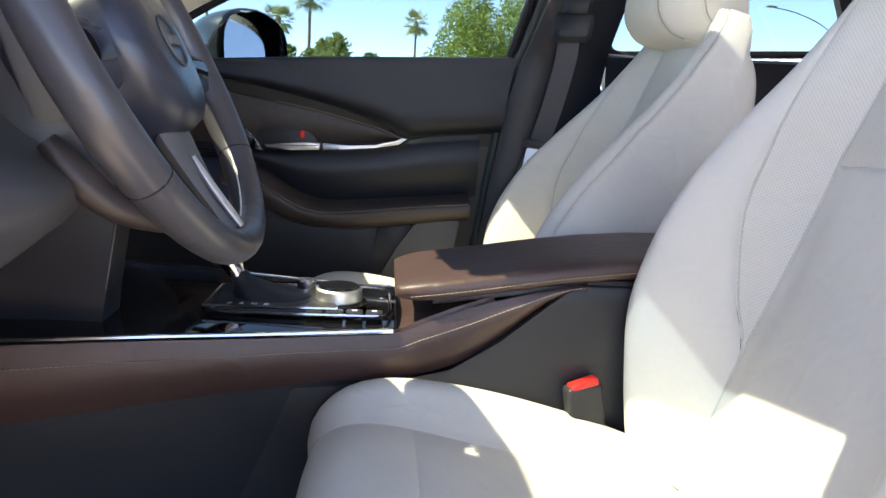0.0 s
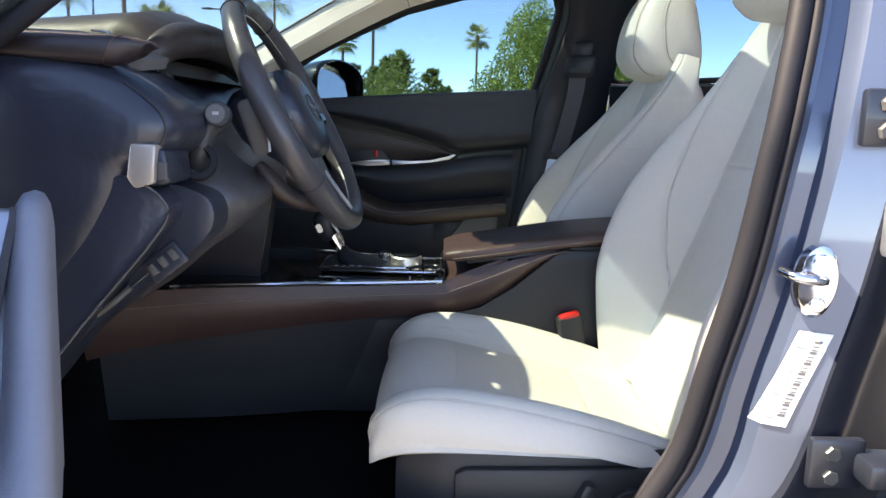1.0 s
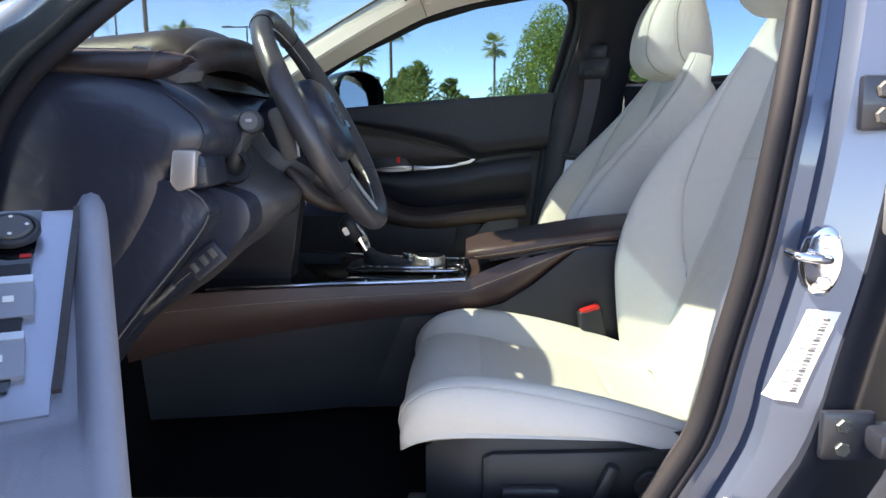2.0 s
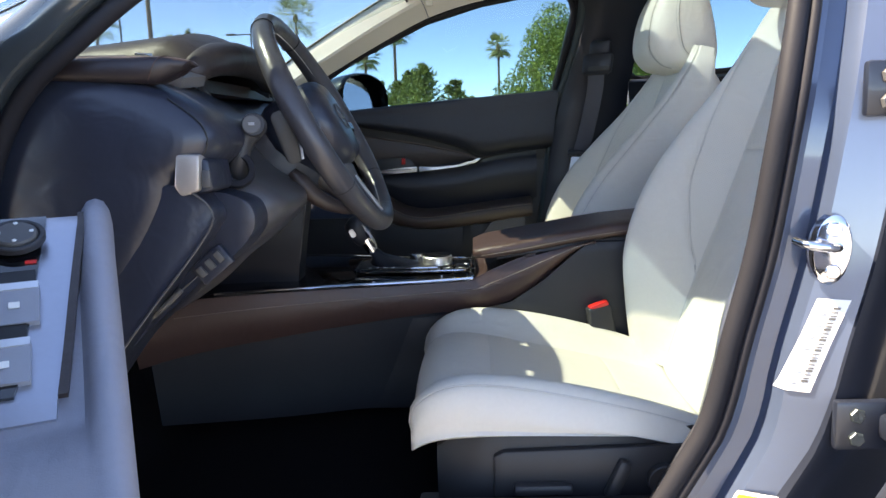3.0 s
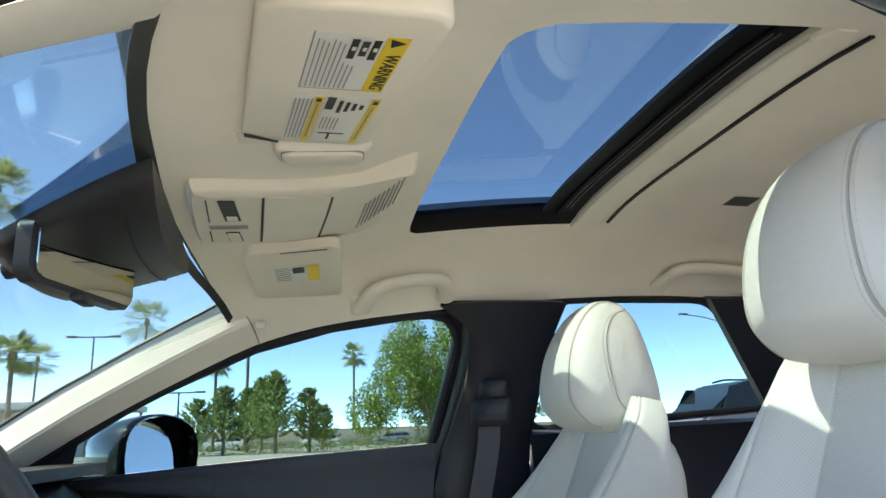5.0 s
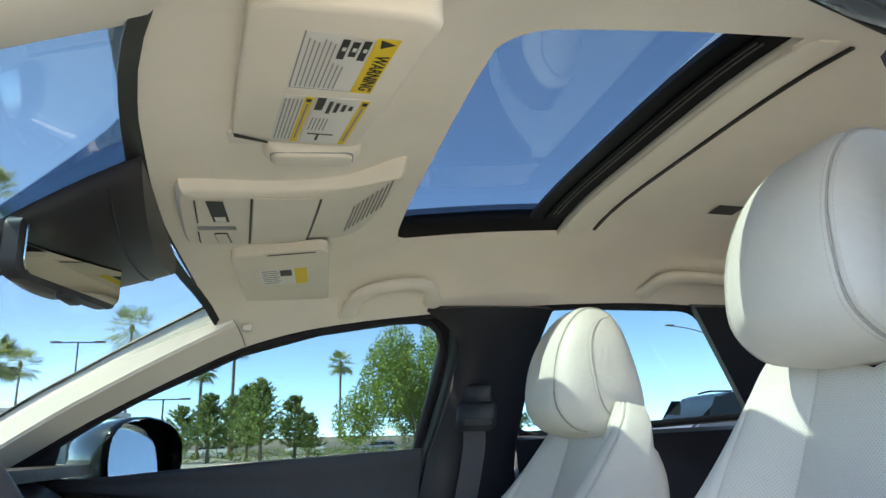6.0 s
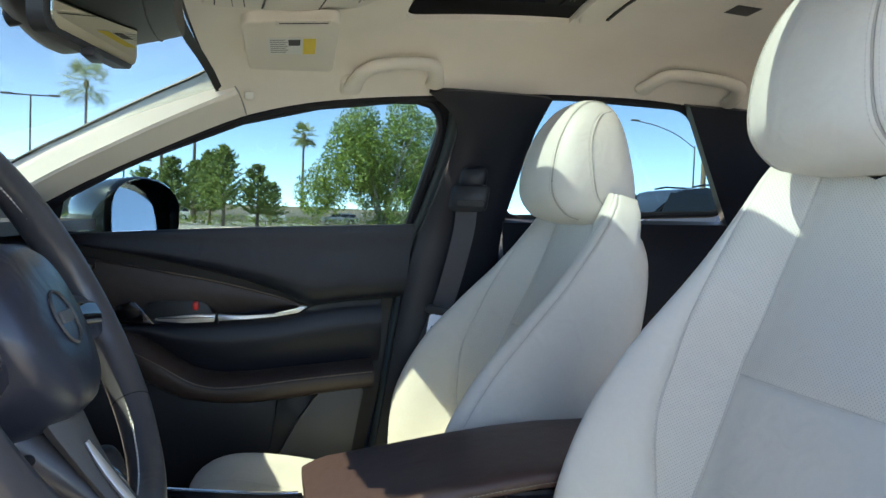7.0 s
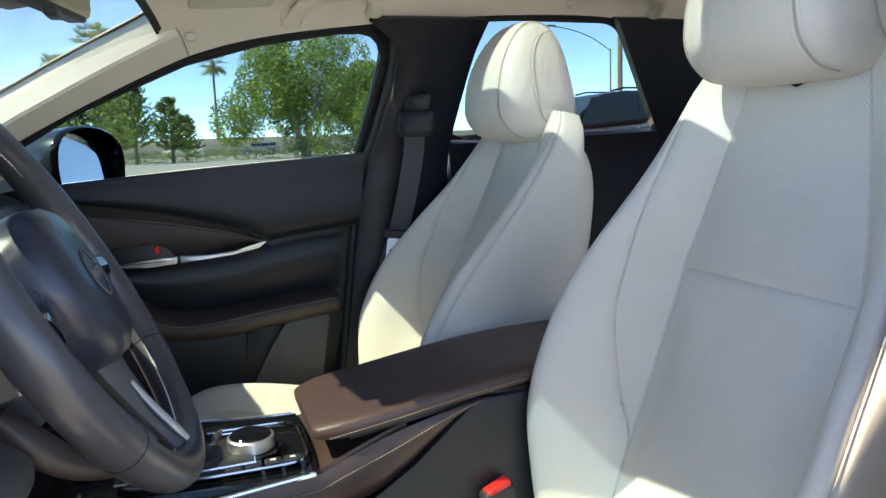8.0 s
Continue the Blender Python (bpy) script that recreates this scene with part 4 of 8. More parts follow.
# ---- dashboard ----
dash = thing("dashboard", "black and brown dashboard with a leather-topped instrument hood", "dashboard")
DASH = [(0.10, 0.985), (0.30, 1.008), (0.42, 1.006), (0.480, 0.994), (0.525, 0.972), (0.560, 0.942), (0.567, 0.918), (0.552, 0.896), (0.522, 0.876), (0.510, 0.84), (0.470, 0.775), (0.40, 0.70), (0.30, 0.63), (0.10, 0.60), (0.0, 0.70), (0.0, 0.93)]


def dash_ring(y, kx, kz, sx_=1.0):
    pts = smooth_line([(x, 0, z) for x, z in DASH + DASH[:1]], 61)[:-1]
    return [Vector((p.x * sx_ + kx, y, p.z + kz)) for p in pts]


rings = []
for y, sc in ((1.0385, 0.20), (1.0395, 0.40), (1.042, 0.60), (1.046, 0.76), (1.052, 0.88), (1.062, 0.95), (1.076, 0.985), (1.092, 0.998)):      # a gently domed end
    rings.append([Vector((0.36 + (p.x - 0.36) * sc, y, 0.90 + (p.z - 0.90) * sc)) for p in dash_ring(y, 0, 0)])
for y, kx, sc in ((1.13, 0.004, 1.0), (1.22, 0.0, 1.0), (1.26, -0.05, 0.96), (1.63, -0.05, 0.96), (1.70, -0.02, 0.97), (2.0, -0.03, 0.95), (2.3, -0.05, 0.93), (2.46, -0.08, 0.9), (2.49, -0.10, 0.85)):
    rings.append(dash_ring(y, kx, -0.012 * max(0, (y - 1.6)), sc))
part("body", loft(rings), DASHB, dash, "soft black dashboard body", 50)
# leather lip along the top, at the driver's end
rings = []
for x, yy, zz, hy, hz in ((0.34, 1.068, 1.012, 0.018, 0.010), (0.38, 1.066, 1.010, 0.022, 0.014), (0.44, 1.066, 1.007, 0.024, 0.0155), (0.495, 1.068, 1.005, 0.024, 0.0155), (0.512, 1.072, 1.004, 0.022, 0.015), (0.529, 1.080, 1.006, 0.014, 0.009), (0.534, 1.084, 1.007, 0.004, 0.003)):
    rings.append([Vector((x + 0.010 * math.sin(a), yy + hy * abs(math.cos(a)) ** 0.7 * math.copysign(1, math.cos(a)), zz + hz * abs(math.sin(a)) ** 0.7 * math.copysign(1, math.sin(a)))) for a in [k * 2 * math.pi / 20 for k in range(20)]])
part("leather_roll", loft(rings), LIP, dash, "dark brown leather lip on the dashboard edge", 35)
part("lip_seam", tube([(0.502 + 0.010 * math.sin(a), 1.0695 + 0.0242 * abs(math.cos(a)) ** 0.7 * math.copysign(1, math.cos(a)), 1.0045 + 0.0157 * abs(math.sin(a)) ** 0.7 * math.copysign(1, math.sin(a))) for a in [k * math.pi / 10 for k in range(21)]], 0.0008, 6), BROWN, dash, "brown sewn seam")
part("lip_plate", sheet(lambda u, v: (0.33 + (0.155 - 0.03 * v * v) * u, 1.092 + 0.055 * v, 1.026 + 0.010 * v - 0.004 * u - 0.012 * max(0, u - 0.85) / 0.15), 8, 4, 0.02), TOP_G, dash, "pale grey top behind the leather lip")
part("plate_bead", tube(smooth_line([(0.478, 1.094, 1.014), (0.476, 1.110, 1.026), (0.462, 1.135, 1.031), (0.440, 1.147, 1.034)], 10), 0.0016, 6), SATIN, dash, "thin bright bead at the plate's end")
part("top_pad", sheet(lambda u, v: (0.05 + 0.40 * u, 1.12 + 1.34 * v, 1.016 - 0.10 * (0.45 - 0.40 * u - 0.05) + 0.014 * math.sin(u * math.pi)), 8, 14, 0.02), BROWN_D, dash, "brown leather dashboard top")
part("hood_shelf", sheet(lambda u, v: (0.37 + 0.135 * u, 1.13 + 0.085 * v, 1.026 - 0.026 * u * u + 0.008 * v), 6, 4, 0.014), TOP_G, dash, "grey plate beside the instrument hood")
# instrument hood: an arch of leather over a black recess


def hood(u, v):
    g = math.pi * (0.02 + 0.96 * v)
    x = 0.22 + 0.290 * u
    rx = 0.215
    y = 1.425 - rx * math.cos(g) * (1.0 - 0.02 * u)
    z = 0.985 + (0.092 + 0.012 * u) * math.sin(g) ** 0.34 - 0.012 * (1 - u) - 0.03 * max(0, u - 0.85) / 0.15
    lean = -0.022 * (1 - math.sin(g))
    return (x + lean * u, y, z)


part("instrument_hood", sheet(hood, 12, 30, 0.020), BROWN_D, dash, "brown leather instrument hood", 60)


def hood_in(u, v):
    p = Vector(hood(0.22 + 0.76 * u, v))
    c = Vector((p.x, 1.425, 0.96))
    return c + (p - c) * 0.88


part("hood_lining", sheet(hood_in, 8, 26, 0.006), BLACK, dash, "black inside of the hood")
part("instrument_panel", sheet(lambda u, v: (0.36 + 0.05 * (1 - v), 1.235 + 0.38 * u, 0.90 + 0.15 * v), 4, 4, 0.01), PIANO, dash, "dark instrument glass")
part("hood_roll", tube([Vector(hood(0.97, 0.05 + 0.90 * k / 36)) + Vector((-0.004, 0, -0.018)) for k in range(37)], [0.010 + 0.016 * math.sin(math.pi * k / 36) ** 0.35 for k in range(37)], 14), BROWN_D, dash, "fat rolled leather edge of the hood", 60)
part("hood_bead", tube([Vector(hood(0.99, 0.04 + 0.92 * k / 36)) + Vector((-0.006, 0.004, -0.030)) for k in range(37)], 0.0016, 6), GREY, dash, "thin grey bead inside the hood")
part("hood_side", prism([(0.40, 0.90), (0.500, 0.90), (0.520, 0.95), (0.490, 1.000), (0.46, 1.020), (0.40, 1.02)], "y", 1.238, 1.250, 0.004), INK, dash, "black cheek inside the hood")
# side vent trim and switches
part("vent_trim", prism([(0.520, 0.906), (0.549, 0.905), (0.545, 0.862), (0.522, 0.856), (0.514, 0.868)], "y", 1.046, 1.085, 0.004), VENT, dash, "satin metal vent trim")
part("switch_block", prism([(0.536, 0.902), (0.556, 0.899), (0.560, 0.862), (0.536, 0.856)], "y", 1.054, 1.13, 0.006), DASHB, dash, "black switch block")
part("switch", box((0.5525, 1.053, 0.876), (0.011, 0.006, 0.020), 0.002), GREY, dash, "small dark switch")
# end cap's groove line and the lower panels
part("groove", tube([Vector((0.36 + (p.x - 0.36) * 0.945, 1.0605, 0.90 + (p.z - 0.90) * 0.945)) for p in smooth_line([(0.520, 0, 0.976), (0.545, 0, 0.957), (0.560, 0, 0.942), (0.566, 0, 0.926), (0.562, 0, 0.908), (0.545, 0, 0.892)], 16)], 0.0013, 6), INK, dash, "dark panel gap")
knee = [(0.46, 0.965), (0.50, 0.958), (0.525, 0.918), (0.560, 0.876), (0.600, 0.850), (0.614, 0.832), (0.602, 0.808), (0.562, 0.774), (0.522, 0.746), (0.488, 0.716), (0.452, 0.690), (0.415, 0.680), (0.410, 0.80), (0.43, 0.94)]
rings = []
for y, dx_, sc in ((1.150, -0.030, 0.93), (1.160, -0.012, 0.975), (1.185, -0.002, 1.0), (1.30, 0.0, 1.0), (1.36, -0.010, 0.995), (1.43, -0.032, 0.98), (1.50, -0.058, 0.97), (1.56, -0.070, 0.96), (1.62, -0.085, 0.95)):
    pts = smooth_line([(x, 0, z) for x, z in knee + knee[:1]], 46)[:-1]
    shut = 1.0 - 0.72 * min(1.0, max(0.0, (y - 1.30) / 0.26))          # its lower edge rises towards the console
    rings.append([Vector((0.52 + (p.x - 0.52) * sc + dx_, y, 0.80 + (p.z - 0.80) * sc * (shut if p.z < 0.80 else 1.0))) for p in pts])
part("knee_panel", loft(rings), KNEE, dash, "curved black lower panel round the column", 50)
lower = [(0.505, 0.870), (0.530, 0.864), (0.550, 0.846), (0.556, 0.826), (0.530, 0.790), (0.468, 0.718), (0.40, 0.635), (0.34, 0.56), (0.26, 0.50), (0.20, 0.50), (0.20, 0.70), (0.40, 0.84)]
lower = [(p.x, p.z) for p in smooth_line([(x, 0, z) for x, z in lower + lower[:1]], 72)[:-1]]
part("side_panel", prism(lower, "y", 1.052, 1.10, 0.005), DASHB, dash, "black lower side panel")
part("edge_trim", tube(smooth_line([(0.532, 1.049, 0.862), (0.552, 1.047, 0.847), (0.558, 1.047, 0.826), (0.532, 1.047, 0.788), (0.470, 1.047, 0.716), (0.402, 1.047, 0.633), (0.342, 1.049, 0.557), (0.27, 1.05, 0.50)], 30), 0.0012, 8), GREY, dash, "thin grey edge")
inner_low = [(0.54, 0.86), (0.585, 0.842), (0.590, 0.808), (0.560, 0.774), (0.518, 0.744), (0.478, 0.710), (0.424, 0.664), (0.368, 0.595), (0.32, 0.545), (0.29, 0.54), (0.36, 0.62), (0.46, 0.74), (0.53, 0.82)]
inner_low = [(p.x, p.z) for p in smooth_line([(x, 0, z) for x, z in inner_low + inner_low[:1]], 60)[:-1]]
part("lower_panel", prism(inner_low, "y", 1.10, 1.165, 0.008), DASHB, dash, "black lower panel with switches")
swp = part("switch_panel", box((0.535, 1.098, 0.765), (0.050, 0.012, 0.030), 0.003, 2, Matrix.Rotation(radians(-38), 4, "Y")), DASHB, dash, "black switch panel")
for k in range(3):
    part("switch", box((0.522 + 0.012 * k, 1.091, 0.757 + 0.0095 * k), (0.009, 0.006, 0.014), 0.0015, 2, Matrix.Rotation(radians(-38), 4, "Y")), GREY, swp, "small dark button")
part("release_lever", tube(smooth_line([(0.452, 1.094, 0.700), (0.468, 1.088, 0.712), (0.492, 1.094, 0.734)], 8), 0.004, 8), GREY, dash, "dark bonnet lever")
part("groove", tube(smooth_line([(0.40, 1.0985, 0.655), (0.44, 1.0985, 0.689), (0.485, 1.0985, 0.728), (0.515, 1.0985, 0.752)], 10), 0.0010, 6), GREY, dash, "thin grey panel edge")
part("cheek_edge", tube([(0.5345, 1.641, 0.800), (0.5240, 1.641, 0.740), (0.5125, 1.641, 0.672)], 0.0011, 6), GREY, dash, "thin pale edge of the centre stack")
part("stack_cheek", prism([(0.10, 0.80), (0.534, 0.80), (0.512, 0.67), (0.505, 0.60), (0.10, 0.60)], "y", 1.640, 1.70, 0.003), BLACK_D, dash, "black side of the centre stack")
# passenger end: trim line and side vent
part("trim_line", tube(smooth_line([(0.33, 1.70, 0.962), (0.36, 2.0, 0.955), (0.38, 2.25, 0.945), (0.40, 2.44, 0.934)], 16), 0.004, 8, 0.6), SATIN, dash, "bright trim line across the dashboard")
part("leather_band", sheet(lambda u, v: (0.425 - 0.03 * v, 1.72 + 0.75 * u, 0.945 - 0.085 * v - 0.02 * u), 10, 4, 0.02), BROWN, dash, "brown leather band")

# ---- steering wheel ----
WC = Vector((0.627, 1.432, 0.940))
tilt = math.atan2(0.180, 0.350)
wu = Vector((-math.sin(tilt), 0, math.cos(tilt)))       # up in the wheel's plane
wa = Vector((math.cos(tilt), 0, math.sin(tilt)))        # its axis, towards the driver
wr = Vector((0, 1, 0))
RW = 0.185
wheel = thing("steering_wheel", "black leather steering wheel with pale stitching", "steering wheel")


def on_rim(g, q=0.0, h=0.0):
    return WC + (wr * math.sin(g) + wu * math.cos(g)) * (RW + q) + wa * h


rings = []
for k in range(73):
    g = k * 2 * math.pi / 72
    out = wr * math.sin(g) + wu * math.cos(g)
    fat = 1 + 0.12 * math.exp(-((abs(math.sin(g)) - 0.95) / 0.2) ** 2)
    rings.append([on_rim(g) + out * (0.0155 * fat * math.cos(a)) + wa * (0.0170 * fat * math.sin(a)) for a in [j * 2 * math.pi / 16 for j in range(16)]])
rim = part("rim", loft(rings, caps=False), WHEEL_L, wheel, "black leather rim", 60)
for g in (radians(28), radians(-28), radians(125), radians(-125)):
    ring = [on_rim(g) + (wr * math.sin(g) + wu * math.cos(g)) * (0.0158 * 1.03 * math.cos(a)) + wa * (0.0174 * 1.03 * math.sin(a)) for a in [j * 2 * math.pi / 20 for j in range(21)]]
    part("rim_seam", tube(ring, 0.0009, 6), RUBBER, rim, "dark leather joint")
inner = [on_rim(g, -0.0158, 0.0) for g in [radians(q) for q in range(-170, 171, 3)]]
part("rim_stitching", stitches(inner, 0.0052, 0.0036, 0.0009, wa), STITCH_W, rim, "pale thread inside the rim")
# airbag cover: a rounded pad
rings = []
for h, sc in ((-0.085, 0.86), (-0.07, 0.97), (-0.03, 1.0), (0.004, 0.98), (0.016, 0.92), (0.023, 0.80), (0.026, 0.5), (0.027, 0.2)):
    ring = []
    for k in range(36):
        a = k * 2 * math.pi / 36
        rx, ry = 0.080, 0.076
        ex = abs(math.cos(a)) ** 0.75 * math.copysign(1, math.cos(a)) * rx
        ey = abs(math.sin(a)) ** 0.75 * math.copysign(1, math.sin(a)) * ry
        if ey < 0:
            ex *= 1 - 0.22 * (-ey / ry)
        ring.append(WC + wr * (ex * sc) + wu * (ey * sc) + wa * h)
    rings.append(ring)
hub = part("airbag_cover", loft(rings), DASHB, wheel, "soft black airbag cover", 60)
part("emblem_ring", disc_ring(WC + wa * 0.026, wa, 0.024, 0.003, 32, 0.021), GREY, hub, "round grey emblem ring")
part("emblem", box(WC + wa * 0.028, (0.004, 0.030, 0.010), 0.0015, 2, Matrix.Rotation(-tilt, 4, "Y")), GREY, hub, "plain emblem bar")
for s in (1, -1):
    spoke = smooth_line([WC + wr * (0.075 * s) - wa * 0.012, WC + wr * (0.12 * s) - wa * 0.006 - wu * 0.004, WC + wr * (0.170 * s) - wu * 0.012], 8)
    sp = part("spoke", tube(spoke, [0.030, 0.030, 0.029, 0.028, 0.027, 0.026, 0.024, 0.022], 12, 0.40, wa), DASHB, wheel, "black spoke")
    part("spoke_trim", tube([p + wa * 0.012 for p in spoke[2:7]], 0.012, 10, 0.35, wa), PIANO, sp, "gloss black spoke trim")
    for k in range(3):
        part("wheel_button", box(WC + wr * (0.108 * s) - wa * 0.004 + wu * (0.016 - 0.014 * k), (0.006, 0.026, 0.010), 0.002, 2, Matrix.Rotation(-tilt, 4, "Y")), BLACK, sp, "small black button")
low_sp = smooth_line([WC - wu * 0.065 - wa * 0.012, WC - wu * 0.12 - wa * 0.008, WC - wu * 0.170], 8)
part("spoke", tube(low_sp, [0.034, 0.032, 0.028, 0.025, 0.022, 0.021, 0.022, 0.024], 12, 0.4, wa), GREY, wheel, "dark lower spoke")
part("spoke_trim", tube([p + wa * 0.010 - wr * 0.012 for p in low_sp[2:8]], [0.004, 0.006, 0.007, 0.007, 0.007, 0.005], 8, 0.5, wa), SATIN, wheel, "satin metal strip on the lower spoke")
# column shroud
column = thing("steering_column", "black plastic steering column shroud below the wheel", "steering column")
rings = []
for d, ry, rz, dz_ in ((0.035, 0.055, 0.062, -0.005), (0.06, 0.070, 0.075, -0.012), (0.10, 0.074, 0.078, -0.02), (0.15, 0.07, 0.07, -0.02), (0.22, 0.06, 0.06, -0.01)):
    c = WC - wa * d + Vector((0, 0, dz_))
    rings.append([c + wr * (ry * abs(math.cos(a)) ** 0.7 * math.copysign(1, math.cos(a))) + wu * (rz * abs(math.sin(a)) ** 0.7 * math.copysign(1, math.sin(a))) for a in [k * 2 * math.pi / 28 for k in range(28)]])
part("shroud", loft(rings), KNEE, column)
part("lower_shroud", tube(smooth_line([WC - wa * 0.080 + wu * 0.01, WC - wa * 0.055 - wu * 0.05, WC - wa * 0.032 - wu * 0.105, WC - wa * 0.014 - wu * 0.155], 12), [0.050 - 0.003 * k for k in range(12)], 14, 0.7), KNEE, column, "grey lower shroud")
pad_c = Vector((0.586, 1.318, 0.921))
part("paddle", rounded_plate(pad_c, Vector((0.28, 0.10, -0.95)), Vector((0.95, 0.15, 0.29)), 0.082, 0.026, 0.010, 0.010, 6, 0.003), GREY, column, "dark grey shift paddle behind the wheel")
part("paddle_edge", tube(smooth_line([pad_c + Vector((0.004, -0.011, 0.040)), pad_c + Vector((0.020, -0.011, 0.005)), pad_c + Vector((0.024, -0.010, -0.034))], 8), 0.0022, 8), SATIN, column, "bright paddle edge")
part("back_cover", tube(smooth_line([(0.588, 1.325, 0.868), (0.622, 1.335, 0.826), (0.657, 1.352, 0.806), (0.690, 1.38, 0.796)], 12), [0.010, 0.015, 0.017, 0.017, 0.016, 0.015, 0.014, 0.012, 0.010, 0.008, 0.006, 0.004], 12, 0.8), BROWN_D, column, "dark brown back cover of the lower spoke")
part("screw_cap", disc_ring(WC - wa * 0.03 - wu * 0.085 - wr * 0.045, -wr, 0.005, 0.004, 16), RUBBER, column, "dark screw hole")
stalk = thing("indicator_stalk", "black indicator stalk with a grey-faced round end", "car stalk")
knob_c = Vector((0.581, 1.160, 0.937))
part("arm", tube(smooth_line([(0.553, 1.175, 0.874), (0.557, 1.165, 0.893), (0.566, 1.168, 0.918), (0.577, 1.174, 0.934)], 10), [0.017, 0.016, 0.015, 0.014, 0.0135, 0.013, 0.013, 0.014, 0.015, 0.015], 14), BLACK, stalk)
end = part("end_knob", disc_ring(knob_c + Vector((0, 0.012, 0)), (0.15, -1, 0.1), 0.0155, 0.022, 28), BLACK, stalk, "ribbed black end knob")
part("end_face", disc_ring(knob_c + Vector((0.001, -0.008, 0.002)), (0.15, -1, 0.1), 0.0125, 0.003, 28), GREY, end, "grey end face")
part("symbol", box(knob_c + Vector((0.002, -0.0125, 0.003)), (0.008, 0.001, 0.004), 0.0003), INK_G, end, "pale printed mark")
part("boot", disc_ring((0.556, 1.158, 0.879), (0.25, -0.92, 0.30), 0.024, 0.012, 28, 0.015), RUBBER, stalk, "round rubber boot")

# ---- centre console ----
console = thing("centre_console", "dark brown leather centre console with a gloss black deck", "car console")


def con_y(x):
    return curve1(((0.20, 1.545), (0.445, 1.580), (0.65, 1.628), (0.862, 1.672), (1.0, 1.668), (1.40, 1.665)), x)


def con_top(x):
    return curve1(((0.20, 0.612), (0.445, 0.620), (0.86, 0.616), (0.90, 0.632), (0.95, 0.652), (1.0, 0.668), (1.10, 0.690), (1.2, 0.70)), x)


def con_low(x):
    return curve1(((0.20, 0.480), (0.29, 0.502), (0.50, 0.530), (0.766, 0.550), (0.87, 0.552), (0.95, 0.576), (1.01, 0.620), (1.07, 0.670), (1.10, 0.684), (1.2, 0.698)), x)


for s in (1, -1):
    def side(u, v, s=s):
        x = 0.20 + 0.91 * u
        z = con_low(x) + (con_top(x) - con_low(x)) * v
        y = con_y(x) - 0.010 * math.sin(math.pi * v) + 0.012 * (1 - v)
        return (x, y if s > 0 else mirror_y(y), z)
    part("side_leather", sheet(side, 36, 8, 0.02 * s), BROWN, console, "dark brown leather side band")
    seam = [Vector(side(k / 90, 0.72)) + Vector((0, -0.0012 * s, 0)) for k in range(8, 90)]
    part("seam_stitching", stitches(seam, 0.0058, 0.0042, 0.0006, (0, 1, 0)), STITCH, console, "pale thread")
    part("bright_strip", tube([(0.36 + 0.50 * k / 16, (con_y(0.36 + 0.50 * k / 16) - 0.004) if s > 0 else mirror_y(con_y(0.36 + 0.50 * k / 16) - 0.004), con_top(0.36 + 0.50 * k / 16) + 0.006) for k in range(17)], 0.0036, 8), CHROME, console, "bright metal strip")


def deck(u, v):
    x = 0.20 + 0.665 * u
    y0 = con_y(x)
    return (x, y0 + (mirror_y(y0) - y0) * v, con_top(x) + 0.008 + 0.006 * math.sin(math.pi * v) ** 0.5)


part("deck", sheet(deck, 24, 12, 0.02), PIANO, console, "gloss black deck")
low_box = [(0.20, 0.345), (1.42, 0.345), (1.42, 0.60), (1.36, 0.690), (1.09, 0.690), (1.06, 0.660), (1.00, 0.610), (0.94, 0.565), (0.86, 0.545), (0.50, 0.520), (0.20, 0.478)]
part("lower_body", prism(low_box, "y", 1.668, mirror_y(1.668), 0.006), BLACK, console, "black plastic lower console")


def foot(u, v):
    x = 0.22 + 0.66 * u
    return (x, con_y(x) + 0.02 + 0.02 * (1 - v), 0.35 + (con_low(x) - 0.002 - 0.35) * v)


part("side_panel", sheet(foot, 16, 6, 0.012), BLACK, console, "black side panel")
part("side_panel", sheet(lambda u, v: (foot(u, v)[0], mirror_y(foot(u, v)[1]), foot(u, v)[2]), 16, 6, -0.012), BLACK, console, "black side panel")
part("rear_leather", sheet(lambda u, v: (0.860 + 0.13 * u, con_y(0.9) + 0.004 + (mirror_y(con_y(0.9)) - con_y(0.9) - 0.008) * v, con_top(0.860 + 0.13 * u) + 0.005 - 0.016 * math.sin(math.pi * v) * math.sin(math.pi * min(1, u * 1.2))), 10, 10, 0.012), BROWN, console, "brown leather hollow ahead of the armrest")
part("hollow", sheet(lambda u, v: (0.885 + 0.06 * u, 1.735 + 0.10 * v, con_top(0.885 + 0.06 * u) - 0.0075), 4, 4, 0.004), GREY, console, "grey lined storage slot")
# armrest lid
rings = []
for f in [0, 0.012, 0.035, 0.07, 0.13, 0.25, 0.4, 0.55, 0.7, 0.85, 0.95, 1.0]:
    x = 0.862 + 0.52 * f
    grow = min(1.0, 0.55 + 4.5 * f ** 0.8) if f < 0.15 else (1.0 if f < 0.94 else 0.9)
    wy = 0.113 * (0.82 + 0.18 * min(1, f / 0.09) ** 0.6)
    zc = curve1(((0.862, 0.672), (0.95, 0.684), (1.10, 0.708), (1.22, 0.720), (1.38, 0.722)), x)
    hh = 0.0180 * grow
    ring = []
    for k in range(28):
        a = k * 2 * math.pi / 28
        cy = abs(math.cos(a)) ** 0.35 * math.copysign(1, math.cos(a))
        cz = abs(math.sin(a)) ** 0.55 * math.copysign(1, math.sin(a))
        ring.append(Vector((x, YC - 0.008 + wy * cy, zc - 0.003 + hh * cz * (0.9 if cz > 0 else 0.9))))
    rings.append(ring)
arm = thing("armrest", "brown leather armrest lid on the centre console", "armrest")
